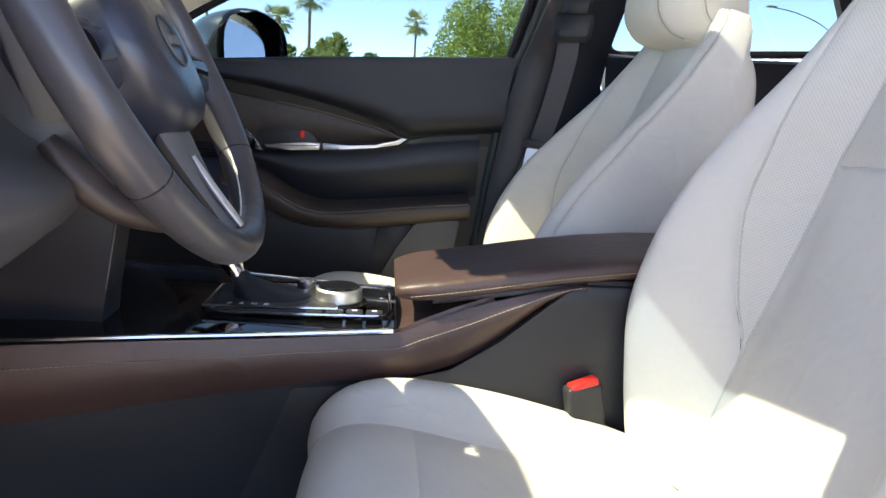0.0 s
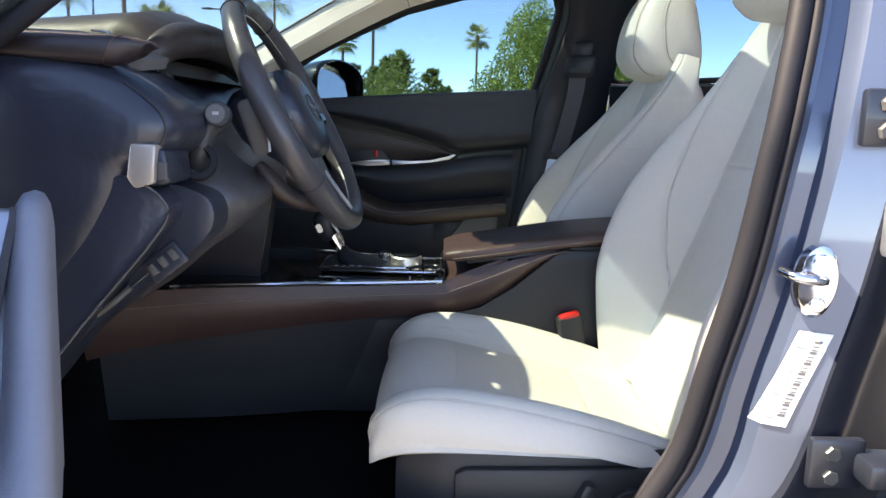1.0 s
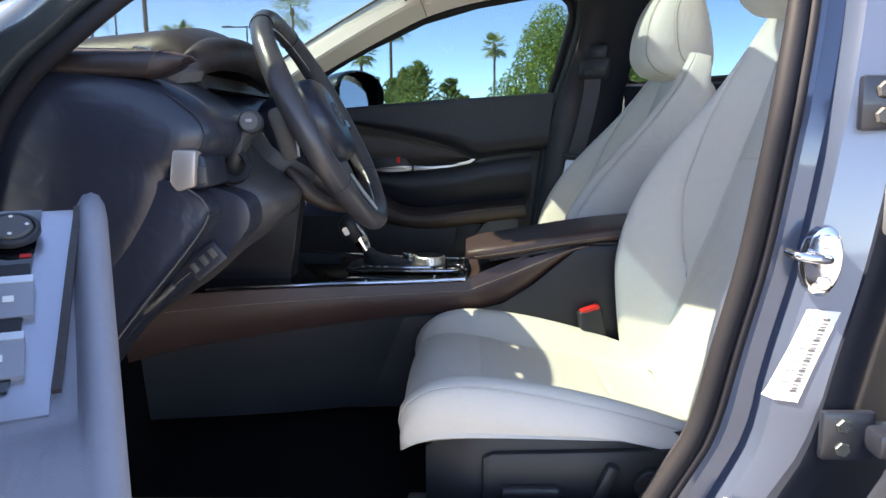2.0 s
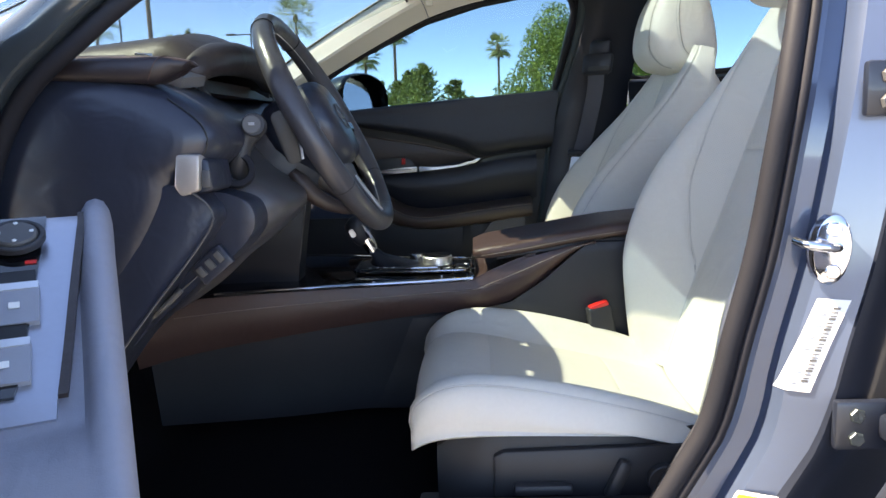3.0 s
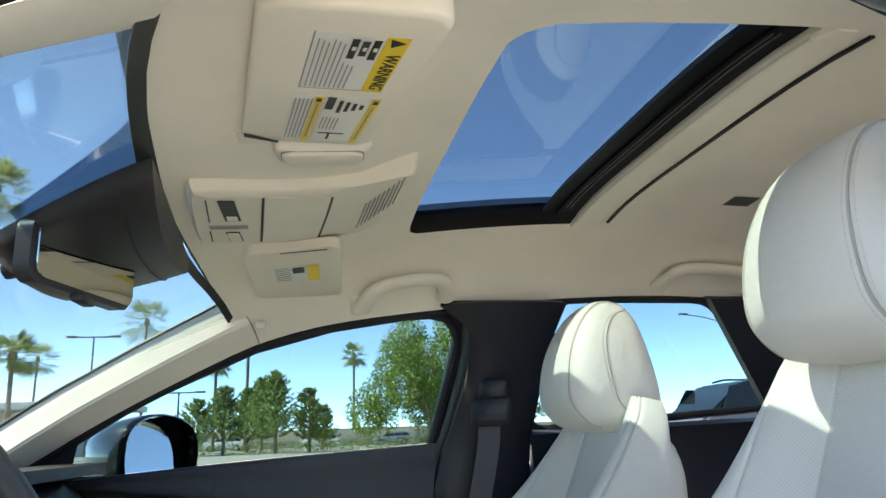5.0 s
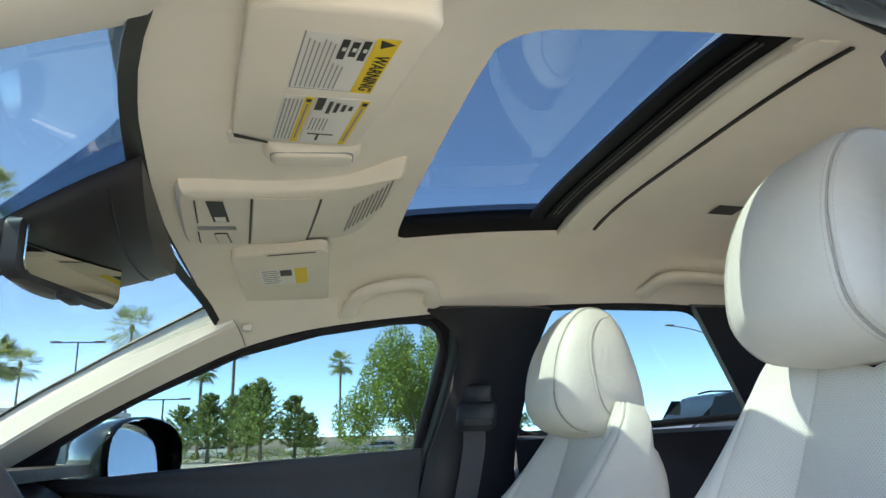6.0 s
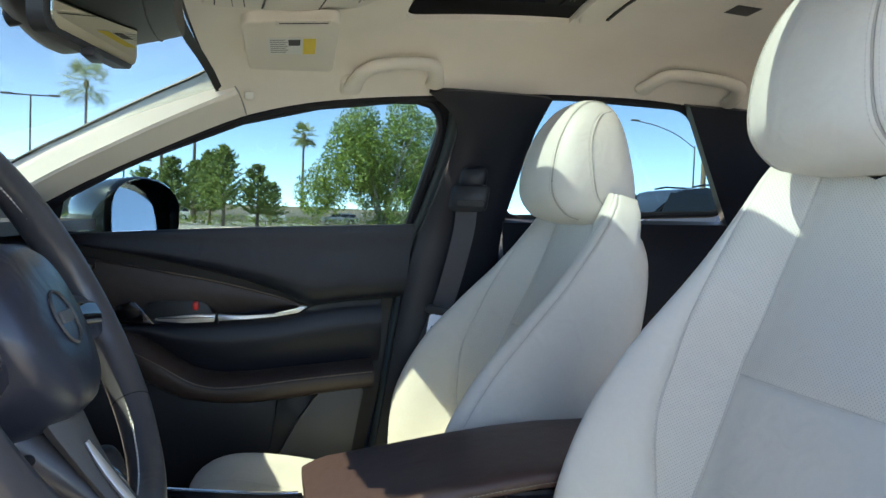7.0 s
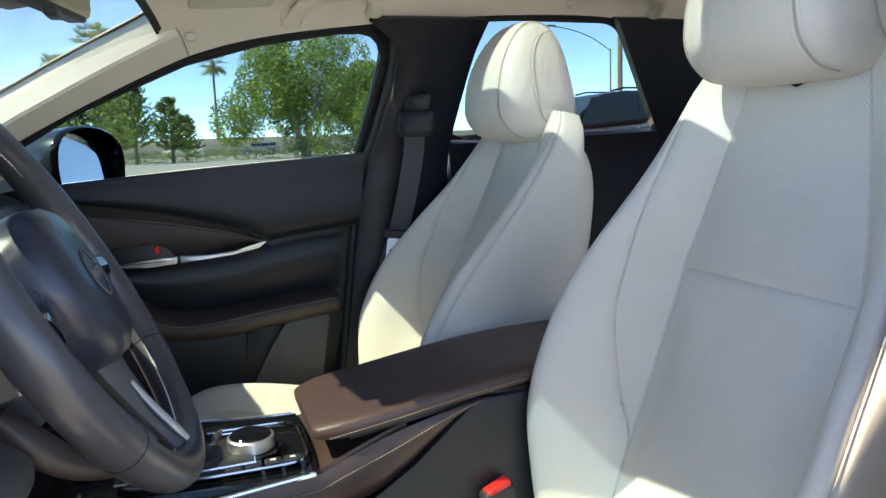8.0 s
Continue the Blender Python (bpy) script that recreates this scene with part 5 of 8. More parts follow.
part("lid", loft(rings), BROWN, arm, "brown leather lid", 55)
part("lid_base", prism([(0.91, 0.656), (1.10, 0.682), (1.38, 0.694), (1.38, 0.704), (1.10, 0.694), (0.91, 0.668)], "y", YC - 0.108, YC + 0.108, 0.003), BLACK, arm, "black underside of the lid")
for s in (1, -1):
    seam = []
    for k in range(80):
        x = 0.880 + 0.48 * k / 79
        zc = curve1(((0.862, 0.672), (0.95, 0.684), (1.10, 0.708), (1.22, 0.720), (1.38, 0.722)), x)
        seam.append((x, YC - s * 0.1215, zc - 0.006))
    part("seam_stitching", stitches(seam, 0.0058, 0.0042, 0.0006, (0, 1, 0)), STITCH, arm, "pale thread")
# gear selector
gear = thing("gear_selector", "black leather gear selector with a bright metal stem", "gear lever")
GX, GY, GZ = 0.690, 1.752, 0.632
part("surround", rounded_plate((GX + 0.01, GY, GZ), (1, 0, 0), (0, 1, 0), 0.17, 0.115, 0.010, 0.012, 5, 0.003), BLACK, gear, "black surround")
part("surround_rim", tube([(GX + 0.01 + 0.086 * a, GY + 0.058 * b, GZ + 0.009) for a, b in ((-1, -1), (1, -1), (1, 1), (-1, 1), (-1, -1))], 0.0022, 6), CHROME, gear, "thin bright rim")
LX = 0.668
part("boot", loft([[(LX + dx_ + r * math.cos(a), GY + 0.75 * r * math.sin(a) * (1 + 0.05 * math.cos(6 * a)), GZ + z) for a in [k * math.pi / 12 for k in range(24)]] for dx_, r, z in ((0.030, 0.055, 0.008), (0.018, 0.047, 0.016), (0.004, 0.030, 0.024), (-0.014, 0.016, 0.034), (-0.022, 0.013, 0.044))]), BLACK_L, gear, "black leather boot")
part("stem", tube(smooth_line([(LX - 0.020, GY, GZ + 0.036), (LX - 0.032, GY, GZ + 0.058), (LX - 0.044, GY, GZ + 0.080)], 8), [0.011, 0.012, 0.013, 0.014, 0.015, 0.016, 0.016, 0.015], 14), CHROME, gear, "bright metal stem")
part("knob", tube(smooth_line([(LX - 0.036, GY, GZ + 0.056), (LX - 0.048, GY, GZ + 0.080), (LX - 0.058, GY, GZ + 0.100), (LX - 0.066, GY, GZ + 0.114)], 10), [0.015, 0.020, 0.023, 0.025, 0.026, 0.026, 0.025, 0.023, 0.017, 0.006], 18, 0.86, (0, 1, 0)), BLACK_L, gear, "black leather knob")
part("knob_plate", tube(smooth_line([(LX - 0.012, GY - 0.012, GZ + 0.050), (LX - 0.024, GY - 0.016, GZ + 0.076), (LX - 0.040, GY - 0.016, GZ + 0.098)], 8), [0.004, 0.008, 0.0105, 0.012, 0.012, 0.011, 0.008, 0.003], 12, 0.45, (1, 0, 0.5)), CHROME, gear, "bright plate on the knob")
part("release_button", rounded_plate((LX - 0.060, GY - 0.0235, GZ + 0.082), (0.45, 0, -0.9), (0.9, 0, 0.45), 0.018, 0.011, 0.004, 0.004, 4), SATIN, gear, "silver release button")
for k, ch in enumerate("PRND"):
    cu = bpy.data.curves.new("gear_letter", "FONT")
    cu.body, cu.size, cu.align_x = ch, 0.011, "CENTER"
    cu.extrude = 0.0003
    ob = new("gear_letter", cu)
    ob.parent = gear
    ob.matrix_basis = pose(GX - 0.045 + 0.016 * k, GY - 0.052, GZ + 0.0105, 0, 0, -8)
    cu.materials.append(PAPER)
part("deck_rim", tube([Vector((0.738 + 0.118 * x, 1.760 + 0.078 * y, GZ + 0.004)) for x, y in [(abs(math.cos(a)) ** 0.25 * math.copysign(1, math.cos(a)), abs(math.sin(a)) ** 0.25 * math.copysign(1, math.sin(a))) for a in [k * math.pi / 40 for k in range(81)]]], 0.0022, 6), CHROME, console, "bright rim round the lever and the knob")
# control knob and buttons
knob = thing("control_knob", "round metal-edged control knob on the console deck", "control knob")
KX, KY, KZ = 0.785, 1.752, 0.632
part("base", disc_ring((KX, KY, KZ), (0, 0, 1), 0.040, 0.006, 36), PIANO, knob, "gloss black base")
part("ring", disc_ring((KX, KY, KZ + 0.006), (0, 0, 1), 0.032, 0.019, 40, bev=0.002), SATIN, knob, "knurled metal ring")
part("cap", disc_ring((KX, KY, KZ + 0.0235), (0, 0, 1), 0.0285, 0.0045, 40, bev=0.002), PIANO, knob, "gloss black cap")
part("volume_knob", disc_ring((KX - 0.05, KY + 0.052, KZ), (0, 0, 1), 0.014, 0.022, 28), CHROME, knob, "small bright volume knob")
for k in range(4):
    part("button", box((KX - 0.028 + 0.026 * k, KY - 0.055, KZ + 0.003), (0.022, 0.018, 0.008), 0.002), BLACK, knob, "small black button")
    part("button_mark", box((KX - 0.028 + 0.026 * k, KY - 0.055, KZ + 0.0075), (0.007, 0.005, 0.0006), 0.0), PAPER, knob, "pale printed mark")

# ---- passenger door trim ----
door = tagged(new("door_2"), "black and brown inner trim of the closed passenger door", "car door", kind="structure")


def belt_z(x):
    return curve1(((0.235, 0.972), (0.391, 0.983), (0.719, 1.006), (1.119, 1.028)), x)


def crease(x):                                # the pad's lower edge, down to the strip's tip
    return curve1(((0.22, 0.972), (0.33, 0.968), (0.433, 0.957), (0.521, 0.942), (0.60, 0.927), (0.694, 0.907), (0.778, 0.884), (0.84, 0.863), (0.878, 0.842), (0.905, 0.837), (0.969, 0.846), (1.12, 0.858)), x)


def wedge_top(x):
    return curve1(((0.22, 0.950), (0.36, 0.940), (0.48, 0.923), (0.596, 0.903), (0.692, 0.886), (0.779, 0.866), (0.842, 0.849), (0.884, 0.832), (0.92, 0.828)), x)


def rear_x(z):                                # the door's rear edge
    return curve1(((0.36, 1.000), (0.50, 1.005), (0.70, 1.050), (0.85, 1.088), (1.03, 1.124)), z)


def upper(u, v):
    x = 0.22 + (rear_x(0.95) - 0.22 + 0.02 * v) * u
    z0, z1 = crease(x), belt_z(x)
    f = v
    z = z0 + (z1 - z0) * min(1, f / 0.94)
    y = curve1(((0.0, 2.490), (0.04, 2.467), (0.10, 2.452), (0.20, 2.446), (0.40, 2.446), (0.65, 2.448), (0.86, 2.446), (1.0, 2.450)), f)
    if f > 0.94:
        y += 0.014 * (f - 0.94) / 0.06
        z += 0.002
    return (x, y, z)


part("upper_pad", sheet(upper, 30, [0, 0.01, 0.04] + [0.1 + 0.08 * k for k in range(11)] + [0.94, 0.955, 0.97, 0.985, 1.0], 0.02), BLACK_L, door, "padded black upper door panel")


def strip_z(x):
    return curve1(((0.30, 0.800), (0.56, 0.800), (0.687, 0.808), (0.891, 0.8265)), x)


def wedge(u, v):
    x = 0.24 + 0.650 * u
    z0 = strip_z(x) + 0.003
    return (x, 2.516 - 0.012 * v - 0.006 * math.sin(math.pi * v), z0 + max(0.002, wedge_top(x) - z0) * v)


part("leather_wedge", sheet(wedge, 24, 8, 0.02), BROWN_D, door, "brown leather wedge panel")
# crease_edge: a black sheet that paints the shade below the pad
part("crease_edge", sheet(lambda u, v: (0.22 + 0.88 * u, 2.512 - 0.006 * v, min(wedge_top(0.22 + 0.88 * u), crease(0.22 + 0.88 * u) - 0.004) - 0.004 + (crease(0.22 + 0.88 * u) + 0.016 - min(wedge_top(0.22 + 0.88 * u), crease(0.22 + 0.88 * u) - 0.004)) * v), 40, 3, 0.01), INK, door, "black sheet for the shade in the groove under the pad")
part("wedge_bead", tube([(0.30 + 0.58 * k / 30, 2.503, wedge_top(0.30 + 0.58 * k / 30) - 0.001) for k in range(31)], 0.0026, 8), BROWN_M, door, "brown leather bead along the wedge")
part("chrome_strip", prism([(0.699, 0.7985), (0.760, 0.8040), (0.820, 0.8095), (0.874, 0.8190), (0.894, 0.8330), (0.881, 0.8345), (0.866, 0.8245), (0.820, 0.8150), (0.760, 0.8110), (0.699, 0.8145)], "y", 2.486, 2.502, 0.002), SATIN, door, "bright metal strip")
part("door_handle", prism([(0.566, 0.8045), (0.572, 0.7995), (0.628, 0.7955), (0.692, 0.7980), (0.694, 0.8145), (0.660, 0.8135), (0.628, 0.8110)], "y", 2.480, 2.496, 0.003), SATIN, door, "bright inner door handle")
part("handle_groove", tube([(0.575, 2.4795, 0.8055), (0.63, 2.4795, 0.8065), (0.692, 2.4795, 0.8085)], 0.0009, 5), INK, door, "thin groove along the handle")
part("handle_gap", prism([(0.6935, 0.818), (0.6965, 0.818), (0.7025, 0.795), (0.6995, 0.795)], "y", 2.4790, 2.490), INK, door, "dark gap beside the handle")
part("vent_panel", sheet(lambda u, v: (0.28 + 0.165 * u, 2.492 - 0.008 * math.sin(math.pi * v), 0.862 + 0.050 * u + (0.088 - 0.072 * u) * v), 8, 6, 0.006), BLACK, door, "smooth dark speaker cover")
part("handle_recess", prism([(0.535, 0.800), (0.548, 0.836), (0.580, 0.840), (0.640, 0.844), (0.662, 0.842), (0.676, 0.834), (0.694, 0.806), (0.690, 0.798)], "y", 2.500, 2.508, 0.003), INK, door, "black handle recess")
part("lock_tab", box((0.651, 2.494, 0.832), (0.012, 0.014, 0.019), 0.003), RED, door, "red lock tab")
sw = part("switch_panel", prism([(0.480, 0.792), (0.486, 0.830), (0.518, 0.840), (0.530, 0.834), (0.566, 0.790)], "y", 2.494, 2.503, 0.002), PIANO, door, "gloss black window switch panel")
part("window_switch", box((0.512, 2.490, 0.812), (0.026, 0.012, 0.020), 0.004, 2, Matrix.Translation((0.512, 0, 0.812)) @ Matrix.Rotation(radians(28), 4, "Y") @ Matrix.Translation((-0.512, 0, -0.812))), BLACK, sw, "black window switch")
part("switch_edge", tube([(0.524, 2.492, 0.838), (0.545, 2.491, 0.815), (0.564, 2.492, 0.791)], 0.0013, 6), CHROME, sw, "bright switch edge")


def arm_line(x):                              # where the armrest's top meets the panel
    return curve1(((0.40, 0.786), (0.50, 0.776), (0.56, 0.750), (0.617, 0.710), (0.66, 0.688), (0.72, 0.677), (0.86, 0.688), (1.06, 0.708)), x)


def arm_edge(x):                              # the stitched edge of its top
    return curve1(((0.46, 0.752), (0.50, 0.747), (0.552, 0.726), (0.591, 0.706), (0.625, 0.685), (0.66, 0.668), (0.702, 0.660), (0.77, 0.663), (0.858, 0.674), (0.962, 0.685), (1.06, 0.694)), x)


def arm_low(x):
    return curve1(((0.46, 0.712), (0.52, 0.690), (0.588, 0.652), (0.634, 0.633), (0.707, 0.621), (0.781, 0.621), (0.858, 0.629), (0.963, 0.643), (1.06, 0.654)), x)


def middle(u, v):
    x = 0.30 + (rear_x(0.78) - 0.30 - 0.006) * u
    z0 = arm_line(x) - 0.004
    z1 = min(strip_z(x) - 0.010 * min(1.0, (0.892 - x) / 0.05), crease(x) - 0.004) if x < 0.892 else crease(x) - 0.004
    y = curve1(((0.0, 2.512), (0.2, 2.502), (0.42, 2.493), (0.62, 2.489), (0.82, 2.493), (0.94, 2.499), (1.0, 2.506)), v)
    return (x, y, z0 + (z1 - z0) * v)


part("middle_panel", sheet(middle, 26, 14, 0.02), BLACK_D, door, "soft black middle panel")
rings = []
for k in range(33):
    f = k / 32
    x = 0.47 + (rear_x(0.68) - 0.47) * f
    near = 2.440 + 0.030 * max(0.0, 1 - f / 0.22) ** 2
    zt, ze, zl = arm_line(x), arm_edge(x), arm_low(x)
    hgt = ze - zl
    prof = [(2.530, zt + 0.004), (2.505, zt + 0.004), (2.488, zt), (near + 0.024, ze + (zt - ze) * 0.62), (near + 0.009, ze + 0.0035), (near + 0.002, ze + 0.0004),
            (near - 0.0005, ze - 0.004), (near - 0.001, ze - hgt * 0.35), (near + 0.003, ze - hgt * 0.66), (near + 0.011, zl + hgt * 0.13), (near + 0.022, zl + hgt * 0.02), (near + 0.040, zl), (2.530, zl + 0.004)]
    rings.append([Vector((x, y, z)) for y, z in prof])
part("armrest", loft(rings), BROWN_M, door, "brown leather armrest with a stitched upper edge", 50)
edge = [(0.50 + (rear_x(0.68) - 0.505) * k / 40, 2.4395 + 0.030 * max(0.0, 1 - (0.03 + 0.97 * k / 40) / 0.22) ** 2, arm_edge(0.50 + (rear_x(0.68) - 0.505) * k / 40) + 0.0002) for k in range(41)]
part("seam_stitching", stitches(smooth_line(edge, 90), 0.0056, 0.0040, 0.0009, (0, 1, 0)), STITCH, door, "pale thread")
part("armrest_seam", tube([(x, y - 0.0004, z - 0.0042) for x, y, z in edge], 0.0011, 6), INK, door, "dark seam under the stitching")


def lower_door(u, v):
    z = 0.36 + 0.30 * v
    x = 0.24 + (rear_x(z) - 0.24 - 0.004) * u
    return (x, 2.490 - 0.008 * math.sin(math.pi * v), min(z, arm_low(x) + 0.012))


part("lower_panel", sheet(lower_door, 22, 10, 0.02), BLACK, door, "black lower door panel")
pocket = round_poly([(0.812, 0.36), (0.832, 0.490), (0.880, 0.580), (0.922, 0.640), (1.026, 0.650), (1.000, 0.50), (1.000, 0.36)], 0.012, 4)
part("door_pocket", prism(pocket, "y", 2.462, 2.492, 0.006), GREY, door, "grey raised pocket panel")
# no hollow here: a black slab paints the pocket's shaded inside
part("pocket_mouth", prism([(0.790, 0.36), (0.816, 0.490), (0.826, 0.560), (0.832, 0.626), (0.928, 0.634), (0.900, 0.55), (0.850, 0.36)], "y", 2.478, 2.496, 0.002), INK, door, "black slab for the shade inside the pocket's opening")

# added black sheet that keeps the gap to the pillar in shade
part("door_edge", sheet(lambda u, v: (rear_x(0.36 + 0.66 * v) - 0.016 + 0.050 * u, 2.512, 0.36 + 0.66 * v), 2, 16, 0.01), INK, door, "black sheet added for the dark gap behind the door")

# door skin outside, so that the cabin is closed
skin_ob = link("door_skin", sheet(lambda u, v: (0.10 + 2.3 * u, 2.565 + 0.06 * math.sin(math.pi * v), 0.33 + 0.645 * v), 12, 6, -0.01), PAINT)
tagged(skin_ob, "blue-grey painted outer door skins", "door skin", kind="structure")

# ---- passenger seat belt ----
belt = thing("seat_belt", "grey seat belt hanging on the middle pillar", "seat belt")
line = smooth_line([(1.228, 2.366, 1.080), (1.225, 2.372, 1.02), (1.205, 2.380, 0.92), (1.182, 2.393, 0.83), (1.160, 2.403, 0.76), (1.135, 2.408, 0.62), (1.115, 2.408, 0.45)], 26)
rings = []
for p, q in zip(line, line[1:] + [line[-1] + (line[-1] - line[-2])]):
    side_v = Vector((0.90, -0.43, 0.0))
    nrm = (q - p).cross(side_v).normalized() * 0.0008
    rings.append([p + side_v * 0.024 + nrm, p - side_v * 0.024 + nrm, p - side_v * 0.024 - nrm, p + side_v * 0.024 - nrm])
part("webbing", loft(rings), WEB, belt, "dark grey woven webbing")
part("guide", rounded_plate((1.232, 2.362, 1.092), (0.9, -0.4, 0), (0.1, -0.15, 1), 0.085, 0.06, 0.012, 0.014, 5, 0.004), BLACK_D, belt, "black plastic belt guide")
part("guide_slot", rounded_plate((1.232, 2.348, 1.080), (0.9, -0.4, 0), (0.1, -0.15, 1), 0.060, 0.012, 0.006, 0.005, 4), INK, belt, "slot of the guide")
part("guide_cover", rounded_plate((1.240, 2.364, 1.135), (0.9, -0.4, 0), (0.1, -0.2, 1), 0.060, 0.05, 0.012, 0.012, 5, 0.004), BLACK_D, belt, "gloss height adjuster")
tg = part("tongue", rounded_plate((1.166, 2.372, 0.806), (0.9, -0.4, -0.1), (0.18, 0.05, 1), 0.030, 0.052, 0.003, 0.006, 4), SATIN, belt, "bright metal tongue")
part("tongue_grip", box((1.174, 2.374, 0.842), (0.058, 0.020, 0.018), 0.005, 2, Matrix.Rotation(radians(-24), 4, "Z") @ Matrix.Rotation(radians(6), 4, "Y")), BLACK, belt, "black plastic grip")
part("tongue_hole", rounded_plate((1.1635, 2.3695, 0.798), (0.9, -0.4, -0.1), (0.18, 0.05, 1), 0.014, 0.018, 0.003, 0.003, 3), INK, tg, "slot in the tongue")

# ---- driver's buckle ----
buckle = thing("seat_belt_buckle", "black seat belt buckle with a red button beside the console", "belt buckle")
tip = Matrix.Translation((1.118, 1.652, 0.520)) @ Matrix.Rotation(radians(-9), 4, "Y") @ Matrix.Rotation(radians(10), 4, "Z")
part("body", box((0, 0, 0), (0.050, 0.026, 0.085), 0.006, 3), BLACK, buckle, "dark grey body")
part("button", box((0, -0.002, 0.0425), (0.040, 0.020, 0.012), 0.004, 2, Matrix.Rotation(radians(-8), 4, "Y")), RED, buckle, "red release button")
part("stalk", box((0.004, 0, -0.062), (0.046, 0.018, 0.050), 0.005), BLACK, buckle, "black sleeve")
buckle.matrix_basis = tip

# ---- mirror outside the passenger door ----
side_mirror = thing("side_mirror", "dark grey passenger side mirror with a black lower edge", "wing mirror")


def mirror_at(x, y, z):
    """Turns the mirror head towards the driver."""
    a = radians(30)
    X, Y = x - 0.50, y - 2.665
    return Vector((0.480 + X * math.cos(a) + Y * math.sin(a), 2.635 - X * math.sin(a) + Y * math.cos(a), z))


def mirror_ring(x, w, h, bow=False, dy=0.0, dz=0.0):
    out = []
    lean = 0.22 if bow else 0.0
    for q in range(28):
        a = q * 2 * math.pi / 28
        cy, cz = abs(math.cos(a)) ** 0.8 * math.copysign(1, math.cos(a)), abs(math.sin(a)) ** 0.7 * math.copysign(1, math.sin(a))
        lower = 1.0 - 0.10 * max(0.0, cy) * (cz > 0)          # the outer end is lower
        out.append(mirror_at(x - lean * h * cz, 2.665 + dy + w * cy, 1.024 + dz + h * cz * lower))
    return out


rings = [mirror_ring(0.383, 0.02, 0.015), mirror_ring(0.386, 0.045, 0.034)]
for k in range(15):
    f = k / 14
    sc = math.sin(math.pi * min(1, 0.12 + f * 0.40)) ** 0.55
    rings.append(mirror_ring(0.392 + 0.148 * f, 0.118 * sc, 0.090 * sc))
part("housing", loft(rings, caps=False), PAINT_D, side_mirror, "dark painted housing", 60)
part("rim", loft([mirror_ring(x, w, h) for x, w, h in ((0.540, 0.1205, 0.0915), (0.552, 0.120, 0.091), (0.557, 0.116, 0.087), (0.548, 0.111, 0.083), (0.518, 0.106, 0.081))], caps=False), PIANO, side_mirror, "gloss black rim and hollow")
part("mirror_glass", loft([mirror_ring(x, 0.084, 0.076, True, -0.024) for x in (0.5265, 0.5300)]), MIRROR, side_mirror, "mirror glass")
part("crease", tube([mirror_at(0.43 + 0.11 * k / 10, 2.560 + 0.012 * (1 - k / 10), 0.985) for k in range(11)], 0.003, 8), PIANO, side_mirror, "black joint low on the housing")
part("foot", tube(smooth_line([(0.40, 2.47, 0.975), (0.42, 2.53, 0.975), (0.44, 2.58, 0.985)], 6), 0.03, 10, 0.5), PIANO, side_mirror, "black mirror foot")
part("corner_plate", pane_of([(0.10, 0.945), (0.365, 0.986), (0.385, 1.052)], 0.024, 0.004), BLACK, side_mirror, "black triangular window corner")

# ---- the driver's side: pillar, seal, striker ----
d_pillar = tagged(new("b_pillar"), "blue-grey painted middle pillar of the open driver's side", "car pillar", kind="structure")


def seal_x(z):
    return curve1(((0.36, 1.045), (0.485, 1.118), (0.545, 1.150), (0.66, 1.178), (0.768, 1.204), (0.948, 1.233), (1.069, 1.258), (1.20, 1.280), (1.30, 1.294)), z)


def pil_y(z):
    q = max(0.0, z - 0.92)
    return 1.075 + 0.36 * q * q / (q + 0.10)


SECT = [(0.000, 0.010), (0.012, -0.004), (0.022, -0.002), (0.024, 0.010), (0.046, 0.006), (0.050, -0.014), (0.056, -0.026), (0.104, -0.050), (0.118, -0.048), (0.125, -0.020), (0.134, 0.05), (0.10, 0.075), (0.02, 0.06)]
zs = [0.34 + 0.97 * k / 36 for k in range(37)]
widen = lambda z: 1.0 + 0.35 * max(0, 0.62 - z) / 0.25
rings = [[Vector((seal_x(z) + 0.012 + a * (1.0 if z > 0.6 else widen(z)), pil_y(z) + b * 0.9, z)) for a, b in SECT] for z in zs]
part("pillar", loft(rings), PAINT, d_pillar, "blue-grey painted steel", 30)
part("seal", tube([(seal_x(z) + 0.003, pil_y(z) + 0.004, z) for z in zs], 0.0135, 14), RUBBER, d_pillar, "ribbed black rubber door seal")
part("seal_lip", tube([(seal_x(z) + 0.019, pil_y(z) - 0.004, z) for z in zs], 0.0065, 10), RUBBER, d_pillar, "thin rubber lip")
part("inner_trim", loft([[Vector((seal_x(z) - 0.004 + a, pil_y(z) + b, z)) for a, b in ((0.0, 0.012), (0.012, 0.05), (0.10, 0.085), (0.16, 0.075), (0.16, 0.065), (0.03, 0.03))] for z in zs]), BLACK, d_pillar, "black inner pillar trim")
st = Vector((1.270, 1.030, 0.772))
striker = thing("door_striker", "bright metal door striker bolted to the pillar", "door striker")
part("plate", loft([[st + Vector((0.018 * math.cos(a) * k + 0.012 * math.sin(a) * 0.25, h - 0.008 * math.cos(a), 0.040 * math.sin(a) * k)) for a in [q * math.pi / 12 for q in range(24)]] for h, k in ((0.012, 1.0), (-0.004, 1.0), (-0.007, 0.86))]), CHROME, striker, "oval bright plate")
part("loop", tube(smooth_line([st + Vector((0.006, -0.004, 0.004)), st + Vector((-0.006, -0.026, 0.006)), st + Vector((-0.034, -0.024, 0.010)), st + Vector((-0.040, -0.004, 0.012))], 12), 0.0055, 10), CHROME, striker, "bright metal loop")
for dz_ in (0.024, -0.024):
    part("bolt", disc_ring(st + Vector((0, -0.006, dz_)), (-0.2, -1, 0), 0.0085, 0.006, 12), CHROME, striker, "bright bolt")


